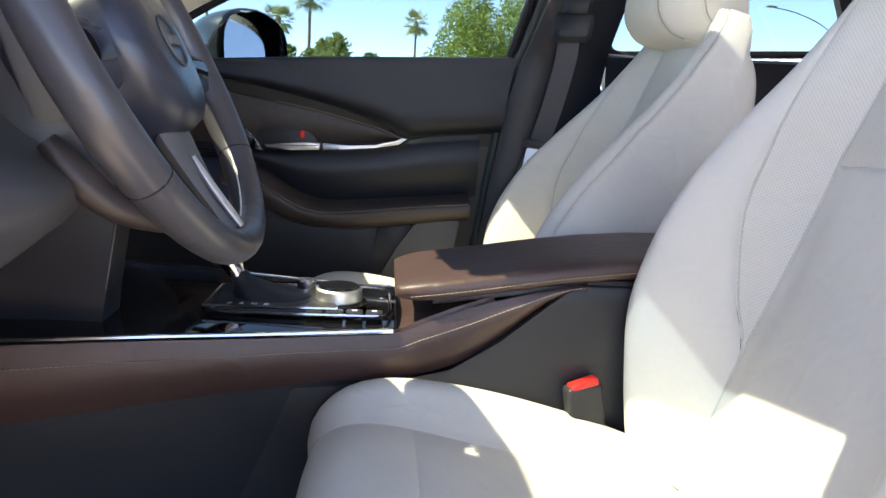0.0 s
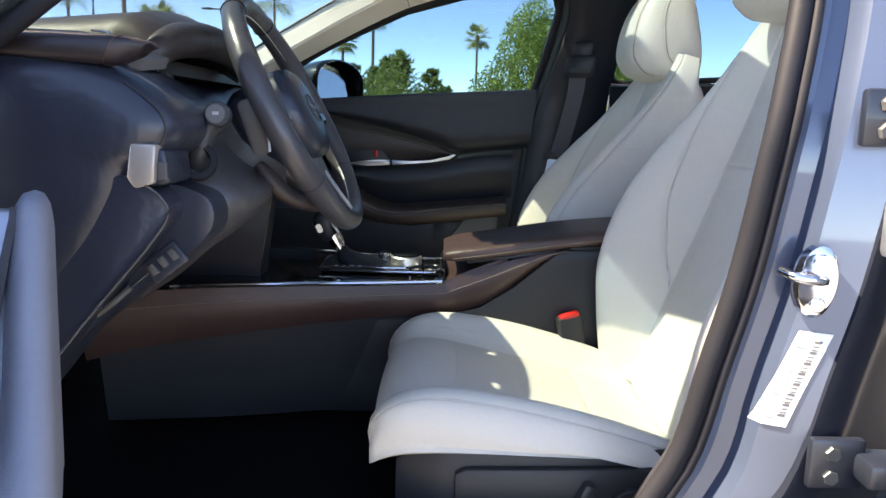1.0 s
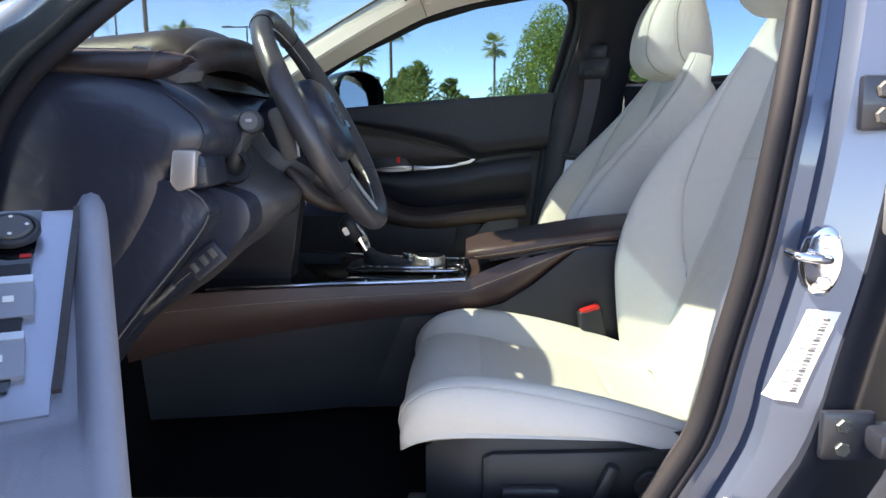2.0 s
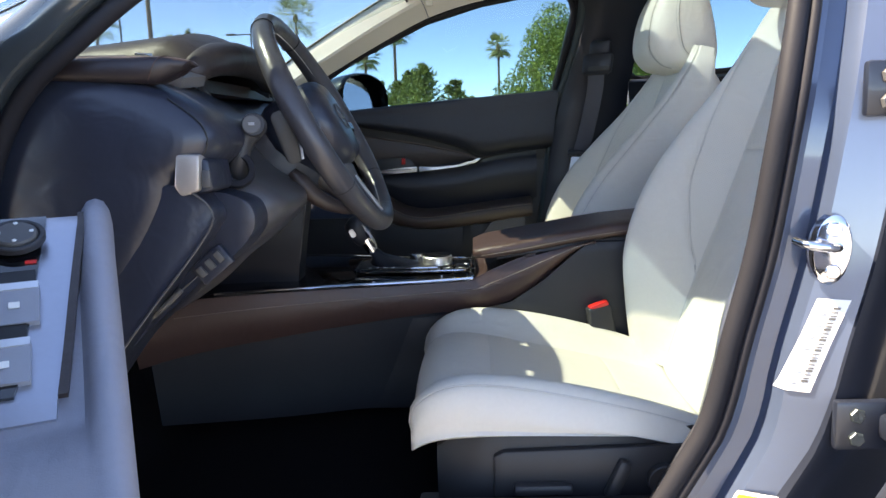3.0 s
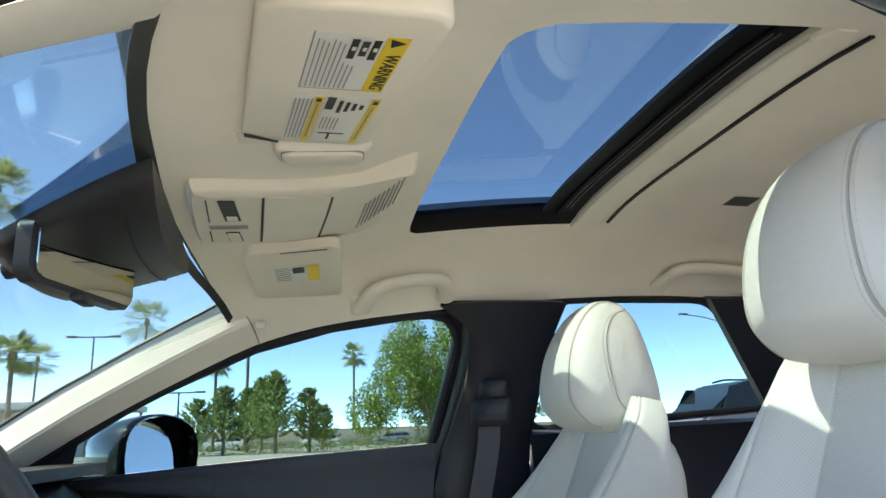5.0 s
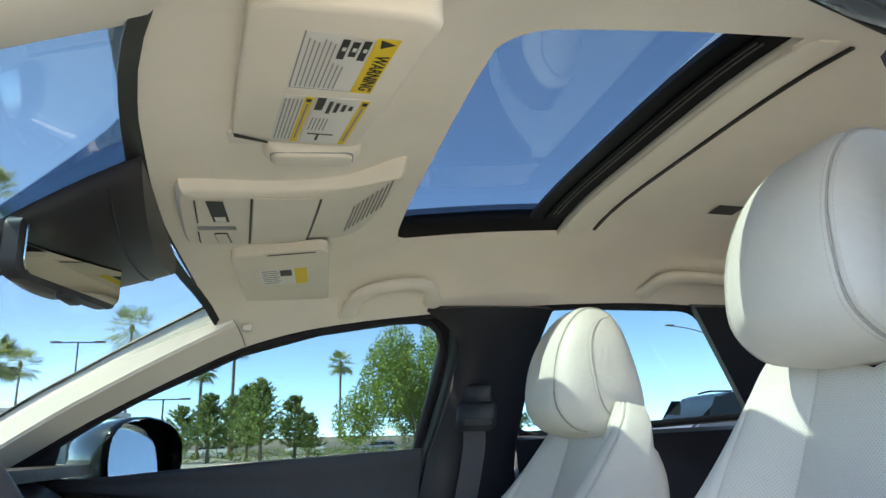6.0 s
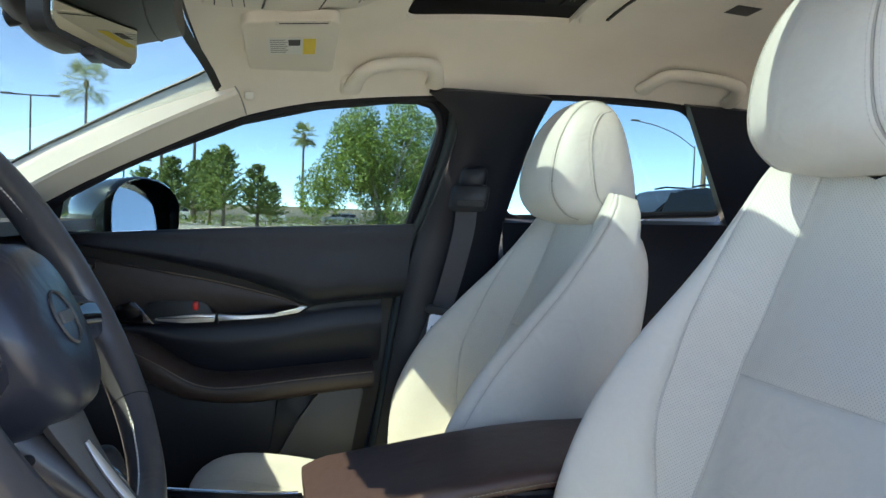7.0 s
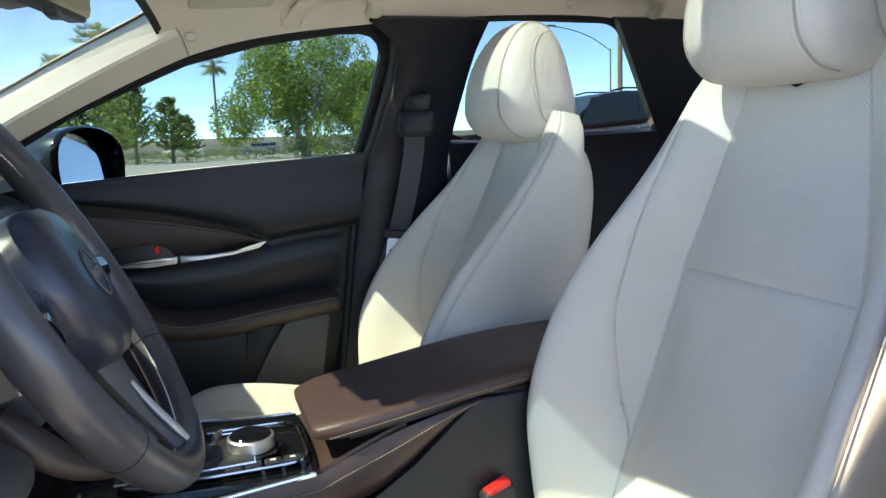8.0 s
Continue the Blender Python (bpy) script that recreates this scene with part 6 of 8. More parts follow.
def on_pillar(a, z):
    """A point just in front of the pillar's outer face, a metres behind its seal."""
    for (a0, b0), (a1, b1) in zip(SECT, SECT[1:]):
        if a0 <= a <= a1:
            f = (a - a0) / max(1e-6, a1 - a0)
            return Vector((seal_x(z) + 0.012 + a, pil_y(z) + (b0 + (b1 - b0) * f) * 0.9 - 0.0015, z))
    return Vector((seal_x(z) + 0.012 + a, pil_y(z) - 0.04, z))


def sticker(a0, a1, z0, z1, lift=0.0, skew=0.0):
    return sheet(lambda u, v: on_pillar(a0 + (a1 - a0) * u - skew * (z1 - z0) * (1 - v), z0 + (z1 - z0) * v) - Vector((0, lift, 0)), 4, 10, 0.0006)


plate = thing("pillar_label", "white printed label stuck on the painted pillar", "label")
part("paper", sticker(0.0620, 0.0940, 0.600, 0.712, 0.0016, 0.12), PAPER, plate, "white paper")
for k in range(7):
    part("print_bar", sticker(0.053 + 0.0017 * k + 0.003 * (k % 2), 0.063 + 0.0017 * k, 0.610 + 0.014 * k, 0.6135 + 0.014 * k, 0.0032), INK_G, plate, "unreadable grey print")
for k in range(22):
    part("code_bar", sticker(0.0685 + 0.0005 * k, 0.0755 + 0.0005 * k, 0.612 + 0.0042 * k, 0.612 + 0.0042 * k + (0.0014 + 0.0014 * ((k * 7) % 3 == 0)), 0.0030), GREY, plate, "bar of a bar code")
tyre = thing("tyre_label", "white and yellow tyre label low on the painted pillar", "label")
part("paper", sticker(0.058, 0.100, 0.385, 0.472), PAPER, tyre, "white paper")
part("band", sticker(0.061, 0.097, 0.440, 0.468, 0.0008), YELLOW, tyre, "yellow band")
part("print_bar", sticker(0.068, 0.090, 0.450, 0.458, 0.0014), INK, tyre, "unreadable print")

# rear door, standing open behind the pillar
rdoor = tagged(new("door_3"), "blue-grey rear door standing open on its hinges, darkened for shade", "car door", kind="structure")
rings = []
for k in range(25):
    z = 0.36 + 0.68 * k / 24
    x0 = seal_x(z) + 0.162
    ring = [(x0 + 0.03, 0.99, z), (x0 + 0.045, 0.965, z), (x0 + 0.16, 0.52, z), (x0 + 0.26, 0.54, z), (x0 + 0.16, 1.00, z), (x0 + 0.09, 1.03, z)]
    rings.append([Vector(p) for p in ring])
part("door_shell", loft(rings), JAMB, rdoor, "painted door shell, darkened for shade", 30)
part("jamb", loft([[Vector((seal_x(z) + 0.113 + a, pil_y(z) + b, z)) for a, b in ((0, -0.030), (0.004, -0.050), (0.04, -0.044), (0.07, -0.02), (0.19, 0.03), (0.19, 0.06), (0.03, 0.06))] for z in zs]), JAMB, rdoor, "painted jamb, darkened for shade")
for z0 in (0.567, 0.949):
    hx = 1.296 if z0 < 0.7 else 1.312
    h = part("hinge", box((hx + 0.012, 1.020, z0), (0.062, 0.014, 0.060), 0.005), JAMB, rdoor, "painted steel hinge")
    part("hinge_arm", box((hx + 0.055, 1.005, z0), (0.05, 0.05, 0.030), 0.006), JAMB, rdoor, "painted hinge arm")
    for q in (-0.014, 0.014):
        part("bolt", disc_ring((hx + 0.004, 1.014, z0 + q), (0, -1, 0), 0.0095, 0.007, 6), GREY if z0 > 0.8 else PAINT_D, h, "hexagonal bolt")
part("check_bracket", box((1.352, 1.012, 0.833), (0.045, 0.030, 0.062), 0.008), SATIN, rdoor, "grey check strap bracket")

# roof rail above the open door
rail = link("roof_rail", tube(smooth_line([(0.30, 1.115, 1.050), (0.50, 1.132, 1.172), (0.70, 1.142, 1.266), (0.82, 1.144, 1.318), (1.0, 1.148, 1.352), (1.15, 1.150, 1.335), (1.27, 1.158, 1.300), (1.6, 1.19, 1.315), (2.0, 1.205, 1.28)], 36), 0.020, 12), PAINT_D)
tagged(rail, "painted roof rail over the open door, darkened for shade", "roof rail", kind="structure")
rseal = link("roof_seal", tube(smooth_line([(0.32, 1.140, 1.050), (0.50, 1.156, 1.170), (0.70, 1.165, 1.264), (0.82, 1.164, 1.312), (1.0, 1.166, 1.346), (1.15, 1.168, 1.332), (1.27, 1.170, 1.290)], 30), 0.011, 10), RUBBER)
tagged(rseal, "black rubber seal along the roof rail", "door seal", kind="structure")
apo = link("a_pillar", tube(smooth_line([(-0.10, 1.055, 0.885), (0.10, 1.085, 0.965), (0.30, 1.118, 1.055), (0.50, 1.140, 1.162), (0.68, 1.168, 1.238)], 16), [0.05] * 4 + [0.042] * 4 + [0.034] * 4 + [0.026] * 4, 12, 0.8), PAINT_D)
tagged(apo, "painted windscreen pillar beside the open door, darkened for shade", "car pillar", kind="structure")
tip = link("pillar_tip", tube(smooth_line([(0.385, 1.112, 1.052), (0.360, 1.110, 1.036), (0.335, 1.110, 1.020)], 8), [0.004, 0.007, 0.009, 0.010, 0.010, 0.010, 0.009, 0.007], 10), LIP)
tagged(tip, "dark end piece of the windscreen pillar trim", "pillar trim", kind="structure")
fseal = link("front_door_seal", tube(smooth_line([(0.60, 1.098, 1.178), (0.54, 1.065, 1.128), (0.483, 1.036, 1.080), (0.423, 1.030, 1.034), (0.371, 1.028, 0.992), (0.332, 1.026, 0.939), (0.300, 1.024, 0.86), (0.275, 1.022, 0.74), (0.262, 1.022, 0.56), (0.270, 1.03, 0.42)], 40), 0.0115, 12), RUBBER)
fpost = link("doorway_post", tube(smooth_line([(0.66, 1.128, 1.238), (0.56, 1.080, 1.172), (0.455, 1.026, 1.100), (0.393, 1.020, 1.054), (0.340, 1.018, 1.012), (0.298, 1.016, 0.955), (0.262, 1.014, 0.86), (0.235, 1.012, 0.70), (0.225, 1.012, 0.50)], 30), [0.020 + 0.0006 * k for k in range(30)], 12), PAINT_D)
tagged(fpost, "painted post down the front of the open doorway, darkened for shade", "car pillar", kind="structure")
tagged(fseal, "black rubber seal down the front of the open doorway", "door seal", kind="structure")
front_jamb = link("front_jamb", prism([(0.02, 0.34), (0.20, 0.34), (0.26, 0.60), (0.30, 0.90), (0.20, 1.0), (0.02, 0.92)], "y", 1.0, 1.046, 0.008), PAINT_D)
tagged(front_jamb, "painted door jamb ahead of the dashboard, darkened for shade", "car pillar", kind="structure")

# ---- the open driver's door ----
ddoor = tagged(new("door_4"), "open driver's door with window switches on its armrest", "car door", kind="structure")
dd = Vector((0.447, -0.894, 0)).normalized()         # along the door, from its hinge
dn = Vector((0.894, 0.447, 0)).normalized()          # its inner side
base = Vector((0.295, 0.965, 0))


def on_door(a, b, z):
    """a metres from the hinge, b metres inside the door skin."""
    p = base + dd * a + dn * b
    return Vector((p.x, p.y, z))


part("door_shell", loft([[on_door(a, b, z) for a, b in ((0.02, -0.05), (0.72, -0.06), (0.73, -0.01), (0.70, 0.04), (0.03, 0.03))] for z in (0.36, 0.5, 0.7, 0.9, 1.05)]), PAINT_D, ddoor, "painted door shell, darkened for shade", 30)
part("inner_panel", loft([[on_door(a, b, z) for a, b in ((0.04, 0.03), (0.70, 0.04), (0.68, 0.04 + g), (0.06, 0.03 + g * 0.7))] for z, g in ((0.40, 0.03), (0.55, 0.055), (0.66, 0.06), (0.75, 0.03), (0.95, 0.025), (1.05, 0.005))]), BLACK, ddoor, "black inner door panel")


def arm_z(a):
    return curve1(((0.10, 0.858), (0.20, 0.866), (0.245, 0.864), (0.265, 0.857), (0.335, 0.817), (0.4025, 0.775), (0.47, 0.738), (0.54, 0.70), (0.65, 0.665)), a)


def arm_top(a, b, lift):
    return on_door(a, b, arm_z(a) + lift)


rings = []
for k in range(37):
    a = 0.12 + 0.54 * k / 36
    t = arm_z(a)
    low = max(0.0, min(1.0, (a - 0.43) / 0.05))       # behind the switches the pad takes the whole width
    e = (k == 0) * 0.01
    rings.append([on_door(a, b, z - e) for b, z in ((0.04, 0.55), (0.1390, 0.55), (0.1570, 0.60), (0.1625, t - 0.05), (0.1635, t - 0.020), (0.1620, t - 0.006), (0.1575, t + 0.003), (0.1510, t + 0.006), (0.1440, t + 0.004), (0.1395, t - 0.003 + 0.006 * low), (0.136, t - 0.010 + 0.012 * low), (0.09, t - 0.010 + 0.011 * low), (0.04, t - 0.010 + 0.010 * low))])
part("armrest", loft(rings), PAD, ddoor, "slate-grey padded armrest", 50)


def edge_b(a, b):                             # the switch panel narrows towards its rear end
    return b - 0.10 * max(0.0, a - 0.265)


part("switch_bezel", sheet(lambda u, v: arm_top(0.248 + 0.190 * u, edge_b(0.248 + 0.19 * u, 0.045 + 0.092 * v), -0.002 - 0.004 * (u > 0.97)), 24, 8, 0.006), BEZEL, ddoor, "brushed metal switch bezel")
part("bezel_gap", sheet(lambda u, v: arm_top(0.248 + 0.180 * u, edge_b(0.248 + 0.18 * u, 0.1375 + 0.006 * v), 0.0015), 20, 2, 0.004), BROWN_D, ddoor, "dark strip beside the bezel")
plate_ = part("switch_plate", sheet(lambda u, v: arm_top(0.252 + 0.172 * u, edge_b(0.252 + 0.172 * u, 0.04 + 0.074 * v - 0.02 * max(0, u - 0.9)), 0.001), 20, 5, 0.004), PIANO, ddoor, "gloss black switch plate")
for a in (0.352, 0.400):
    part("switch_well", sheet(lambda u, v, a=a: arm_top(a - 0.034 + 0.022 * u, edge_b(a, 0.05 + 0.066 * v), 0.0020), 4, 3, 0.003), INK, plate_, "dark finger well")
    for b0 in (0.052, 0.089):
        sw_ = part("window_switch", sheet(lambda u, v, a=a, b0=b0: arm_top(a - 0.012 + 0.028 * u, edge_b(a, b0 + 0.030 * v), 0.0085 - 0.005 * u), 5, 3, 0.008), SWITCH, plate_, "window switch, greyed pale for the light on it")
        part("bright_lip", sheet(lambda u, v, a=a, b0=b0: arm_top(a - 0.0125 + 0.005 * u, edge_b(a, b0 + 0.030 * v), 0.0098 - 0.001 * u), 2, 3, 0.002), SATIN, sw_, "bright switch edge")
        part("switch_mark", sheet(lambda u, v, a=a, b0=b0: arm_top(a + 0.003 + 0.004 * u, edge_b(a, b0 + 0.011 + 0.007 * v), 0.0080 - 0.001 * u), 1, 1, 0.0006), PAPER, sw_, "small pale window mark")
pd = arm_top(0.287, 0.094, 0.004)
dax = (on_door(0.30, 0.1, arm_z(0.30)) - on_door(0.27, 0.1, arm_z(0.27))).cross(on_door(0.28, 0.12, 0) - on_door(0.28, 0.10, 0))
dax = dax if dax.z > 0 else -dax
dial = part("mirror_dial", disc_ring(pd, dax.normalized(), 0.021, 0.006, 32, 0.0165, 0.001), BLACK, plate_, "round black mirror dial")
part("dial_cap", disc_ring(pd + dax.normalized() * 0.001, dax.normalized(), 0.0155, 0.007, 28), GREY, dial, "dark grey dial cap")
for q in range(4):
    g = q * math.pi / 2
    e1 = (on_door(0.30, 0.1, arm_z(0.30)) - on_door(0.27, 0.1, arm_z(0.27))).normalized()
    e2 = dax.normalized().cross(e1)
    part("dial_mark", disc_ring(pd + dax.normalized() * 0.0082 + (e1 * math.cos(g) + e2 * math.sin(g)) * 0.0115, dax.normalized(), 0.0017, 0.0006, 8, 0.0, 0.0001), PAPER, dial, "small pale mark")
part("lock_light", sheet(lambda u, v: arm_top(0.308 + 0.003 * u, 0.100 + 0.008 * v, 0.0022), 1, 1, 0.0008), RED, plate_, "small red mark")

# ---- overhead: visors, overhead console, mirror, handles ----
def under_roof(x, y, drop=0.0):
    return roof_at(x, max(-1, min(1, (y - YC) / 0.575))) - Vector((0, 0, drop))


def slab(x0, x1, y0, y1, zf, th, r=0.012, n=6, skew=0.0, bev=0.004):
    """A thin rounded board; zf gives the height of its lower face."""
    pts = []
    for qx, qy, a0 in ((1, 1, 0), (-1, 1, 90), (-1, -1, 180), (1, -1, 270)):
        for k in range(n + 1):
            a = radians(a0 + 90 * k / n)
            cx = (x1 if qx > 0 else x0) - qx * r + r * math.cos(a)
            cy = (y1 if qy > 0 else y0) - qy * r + r * math.sin(a)
            pts.append((cx + skew * (cy - YC), cy))
    rings = []
    mx = sum(p[0] for p in pts) / len(pts)
    my = sum(p[1] for p in pts) / len(pts)
    for d, ins in ((th, 0.0), (bev, 0.0), (bev * 0.3, bev * 0.3), (0.0, bev)):
        ring = []
        for x, y in pts:
            k = 1 - ins / max(0.01, min(x1 - x0, y1 - y0) / 2)
            ring.append(Vector((mx + (x - mx) * k, my + (y - my) * k, zf(x, y) + d)))
        rings.append(ring)
    return loft(rings)


def flat_on(x0, x1, y0, y1, zf, drop, skew=0.0):
    """A printed patch on the face zf, drop metres below it."""
    def fn(u, v):
        y = y0 + (y1 - y0) * v
        x = x0 + (x1 - x0) * u + skew * (y - YC)
        return (x, y, zf(x, y) - drop)
    return sheet(fn, 1, 1, -0.0004)


def roof_face(x, y):
    return under_roof(x, y).z - 0.006


def visor_d(x, y):
    return 1.342 + 0.10 * (y - 1.40) - 0.03 * (x - 0.90)


def visor_p(x, y):
    return 1.336 - 0.11 * (y - 2.15) + 0.10 * (x - 0.84)


def label_text(body, p, ux, uy, size, mat, parent):
    cu = bpy.data.curves.new("lettering", "FONT")
    cu.body, cu.size, cu.align_x, cu.align_y = body, size, "CENTER", "CENTER"
    cu.extrude = 0.0002
    cu.materials.append(mat)
    ob = new("lettering", cu)
    ob.parent = parent
    ux, uy = Vector(ux).normalized(), Vector(uy).normalized()
    uz = ux.cross(uy).normalized()
    m = Matrix((ux, uy, uz)).transposed().to_4x4()
    m.translation = p
    ob.matrix_basis = m
    return ob


visor = thing("sun_visor", "beige driver's sun visor folded up, with warning labels", "sun visor", "sun visors")
SX = -0.14
part("board", slab(0.768, 0.905, 1.250, 1.575, visor_d, 0.022, 0.022, 6, SX), TRIM, visor, "beige cloth-covered board", 50)
part("hinge_clip", box((0.810, 1.572, visor_d(0.810, 1.572) + 0.008), (0.034, 0.030, 0.014), 0.004), TRIM, visor, "beige hinge clip")
part("pivot_slot", sheet(lambda u, v: (0.803 + 0.034 * u, 1.545 + 0.018 * u + 0.009 * v * (1 - 0.5 * u), visor_d(0.82, 1.55) - 0.0012), 3, 2, -0.0006), INK, visor, "dark slot by the hinge")
big = part("warning_label", flat_on(0.811, 0.881, 1.290, 1.401, visor_d, 0.0008, SX), PAPER, visor, "white printed warning label")
part("yellow_band", flat_on(0.863, 0.8805, 1.2905, 1.4005, visor_d, 0.0018, SX), YELLOW, big, "yellow warning band")
for k in range(9):
    part("print_line", flat_on(0.8145 + 0.0040 * k, 0.8155 + 0.0040 * k, (1.342 if k > 5 else 1.300) + 0.003 * (k % 3), 1.396, visor_d, 0.0018, SX), INK_G, big, "line of small unreadable print")
for k in range(3):
    part("picture", flat_on(0.839 + 0.008 * k, 0.8445 + 0.008 * k, 1.297 + 0.003 * (k % 2), 1.332 - 0.006 * (k % 2), visor_d, 0.0018, SX), INK, big, "small black drawing")
    part("picture_gap", flat_on(0.8405 + 0.008 * k, 0.8435 + 0.008 * k, 1.309, 1.315, visor_d, 0.0026, SX), PAPER, big, "white part of the drawing")
part("label_edge", flat_on(0.8100, 0.8112, 1.289, 1.402, visor_d, 0.0010, SX), INK_G, big, "thin printed border")
part("label_edge", flat_on(0.811, 0.881, 1.4005, 1.4017, visor_d, 0.0010, SX), INK_G, big, "thin printed border")
for x0, x1, lab in ((0.808, 0.8355, "white warning label with a yellow band"), (0.8385, 0.886, "white warning label with drawings and a yellow band")):
    sml = part("warning_label", flat_on(x0, x1, 1.420, 1.555, visor_d, 0.0008, SX), PAPER, visor, lab)
    part("yellow_band", flat_on(x1 - 0.0078, x1 - 0.0004, 1.4205, 1.5545, visor_d, 0.0018, SX), YELLOW, sml, "narrow yellow band")
    part("warning_sign", flat_on(x1 - 0.0065, x1 - 0.0020, 1.424, 1.431, visor_d, 0.0026, SX), INK, sml, "small black warning sign")
    part("band_print", flat_on(x1 - 0.0052, x1 - 0.0034, 1.437, 1.540, visor_d, 0.0026, SX), INK_G, sml, "unreadable print on the band")
    for k in range(5):
        part("print_line", flat_on(x0 + 0.0025 + 0.0036 * k, x0 + 0.0036 + 0.0036 * k, 1.428 if x0 < 0.82 else 1.476, 1.548 if x0 < 0.82 else 1.512, visor_d, 0.0018, SX), INK_G, sml, "line of small unreadable print")
    if x0 > 0.82:
        part("picture", flat_on(x0 + 0.0004, x0 + 0.008, 1.4205, 1.452, visor_d, 0.0018, SX), INK, sml, "black printed corner")
        for k in range(4):
            part("picture", flat_on(x0 + 0.012 + 0.0065 * k, x0 + 0.0155 + 0.0065 * k, 1.428 + 0.003 * k, 1.460 - 0.004 * k, visor_d, 0.0018, SX), INK, sml, "small black drawing")
        part("picture", flat_on(x0 + 0.004, x0 + 0.030, 1.524, 1.5265, visor_d, 0.0018, SX), INK, sml, "small black drawing")
        part("picture", flat_on(x0 + 0.014, x0 + 0.0165, 1.526, 1.546, visor_d, 0.0018, SX), INK, sml, "small black drawing")
cy_ = 1.350
cx_ = 0.8718 + SX * (cy_ - YC)
label_text("WARNING", Vector((cx_, cy_ + 0.006, visor_d(cx_, cy_ + 0.006) - 0.0024)), (-0.14, 1, 0.10), (1, 0.14, -0.03), 0.0155, INK, visor)
tri = bmesh.new()
p0 = Vector((0.8718 + SX * (1.298 - YC), 1.298, visor_d(0.93, 1.298) - 0.0028))
add_loft(tri, [[p0 + Vector((0.006, 0, h)), p0 + Vector((-0.005, -0.006, h)), p0 + Vector((-0.005, 0.006, h))] for h in (0.0, 0.0005)])
part("warning_sign", tri, INK, visor, "black warning triangle")


def clip_z(x, y):
    return 1.362 + 0.10 * (y - 1.62) + 0.03 * (x - 0.88)


flap = thing("ticket_clip", "beige moulded lid on the roof lining", "roof lid")
part("outline", slab(0.828, 0.940, 1.588, 1.655, lambda x, y: clip_z(x, y) + 0.002, 0.05, 0.018, 6, 0.0, 0.010), LINER, flap, "beige moulded rim", 60)
part("lid", slab(0.838, 0.930, 1.598, 1.645, lambda x, y: clip_z(x, y) - 0.003, 0.008, 0.014, 6, 0.0, 0.003), TRIM, flap, "beige lid")
part("gap", slab(0.8365, 0.9315, 1.5965, 1.6465, lambda x, y: clip_z(x, y) + 0.0012, 0.004, 0.0155, 6, 0.0, 0.0005), INK_G, flap, "dark gap round the lid")

pvisor = thing("sun_visor", "beige passenger sun visor folded up, with a small warning label", "sun visor", "sun visors")
part("board", slab(0.745, 0.905, 2.015, 2.300, visor_p, 0.020, 0.022, 6, 0.03), TRIM, pvisor, "beige cloth-covered board", 50)
lab = part("warning_label", flat_on(0.785, 0.868, 2.088, 2.172, visor_p, 0.0008, 0.03), PAPER, pvisor, "white printed warning label")
part("yellow_band", flat_on(0.845, 0.867, 2.089, 2.171, visor_p, 0.0018, 0.03), YELLOW, lab, "yellow warning band")
part("picture", flat_on(0.820, 0.840, 2.094, 2.124, visor_p, 0.0018, 0.03), INK, lab, "small black drawing")
for k in range(7):
    part("print_line", flat_on(0.789, 0.815 + 0.004 * (k % 2), 2.094 + 0.0105 * k, 2.0965 + 0.0105 * k, visor_p, 0.0018, 0.03), INK_G, lab, "line of small unreadable print")
part("hinge_clip", box(under_roof(0.769, 2.170, 0.006), (0.03, 0.022, 0.014), 0.004), TRIM, pvisor, "beige hinge clip")
part("pivot", box(under_roof(0.760, 2.305, 0.012), (0.02, 0.02, 0.016), 0.005), TRIM, pvisor, "beige pivot")
part("mirror_lid", slab(0.800, 0.890, 2.005, 2.030, lambda x, y: visor_p(x, y) - 0.002, 0.003, 0.004, 3, 0.03, 0.001), TRIM, pvisor, "beige vanity lid edge")
part("lid_line", flat_on(0.806, 0.884, 2.012, 2.016, visor_p, 0.0028, 0.03), INK, pvisor, "dark lid gap")

ohc = thing("overhead_console", "beige overhead console with map lights and a spectacle box", "overhead console")


def ohc_z(x, y):
    return 1.3535 + 0.195 * (x - 0.80) + 0.20 * (y - 1.805) ** 2


def ohc_fan(x, y):                            # the console widens towards the rear as it rises
    k = 1.02 + 0.56 * (x - 0.76)
    return 0.8885 + (x - 0.8885) * k, 0.812 + (y - 0.812) * k


def ohc_outline(grow):
    """The console's plan, rounded and drawn out to a point at its rear driver corner."""
    pts = [(0.728, 1.690), (0.765, 1.684), (0.84, 1.682), (0.92, 1.668), (0.975, 1.640), (0.992, 1.635), (0.988, 1.670), (0.972, 1.78), (0.955, 1.88), (0.930, 1.925), (0.895, 1.938), (0.80, 1.940), (0.714, 1.935), (0.703, 1.90), (0.711, 1.80), (0.720, 1.72)]
    c = Vector((0.84, 1.80, 0))
    out = []
    for p in smooth_line([(x, y, 0) for x, y in pts + pts[:1]], 64)[:-1]:
        d = (p - c)
        p = c + d * (1 + grow / d.length)
        out.append(Vector((*ohc_fan(p.x, p.y), 0)))
    return out


rings = []
for grow, up in ((0.012, 0.075), (0.008, 0.030), (0.004, 0.010), (0.001, 0.003), (-0.003, 0.0), (-0.03, 0.0), (-0.06, 0.0)):
    rings.append([Vector((p.x, p.y, ohc_z(p.x, p.y) + up)) for p in ohc_outline(grow)])
part("housing", loft(rings), TRIM, ohc, "beige plastic housing", 40)


def ohc_patch(x0, x1, y0, y1, drop=0.001, th=0.0012, slope=0.0):
    def fn(u, v):
        y = y0 + (y1 - y0) * v
        x = x0 + (x1 - x0) * u + slope * (y - 1.82)
        x, y = ohc_fan(x, y)
        return (x, y, ohc_z(x, y) - drop)
    return sheet(fn, 3, 8, th)


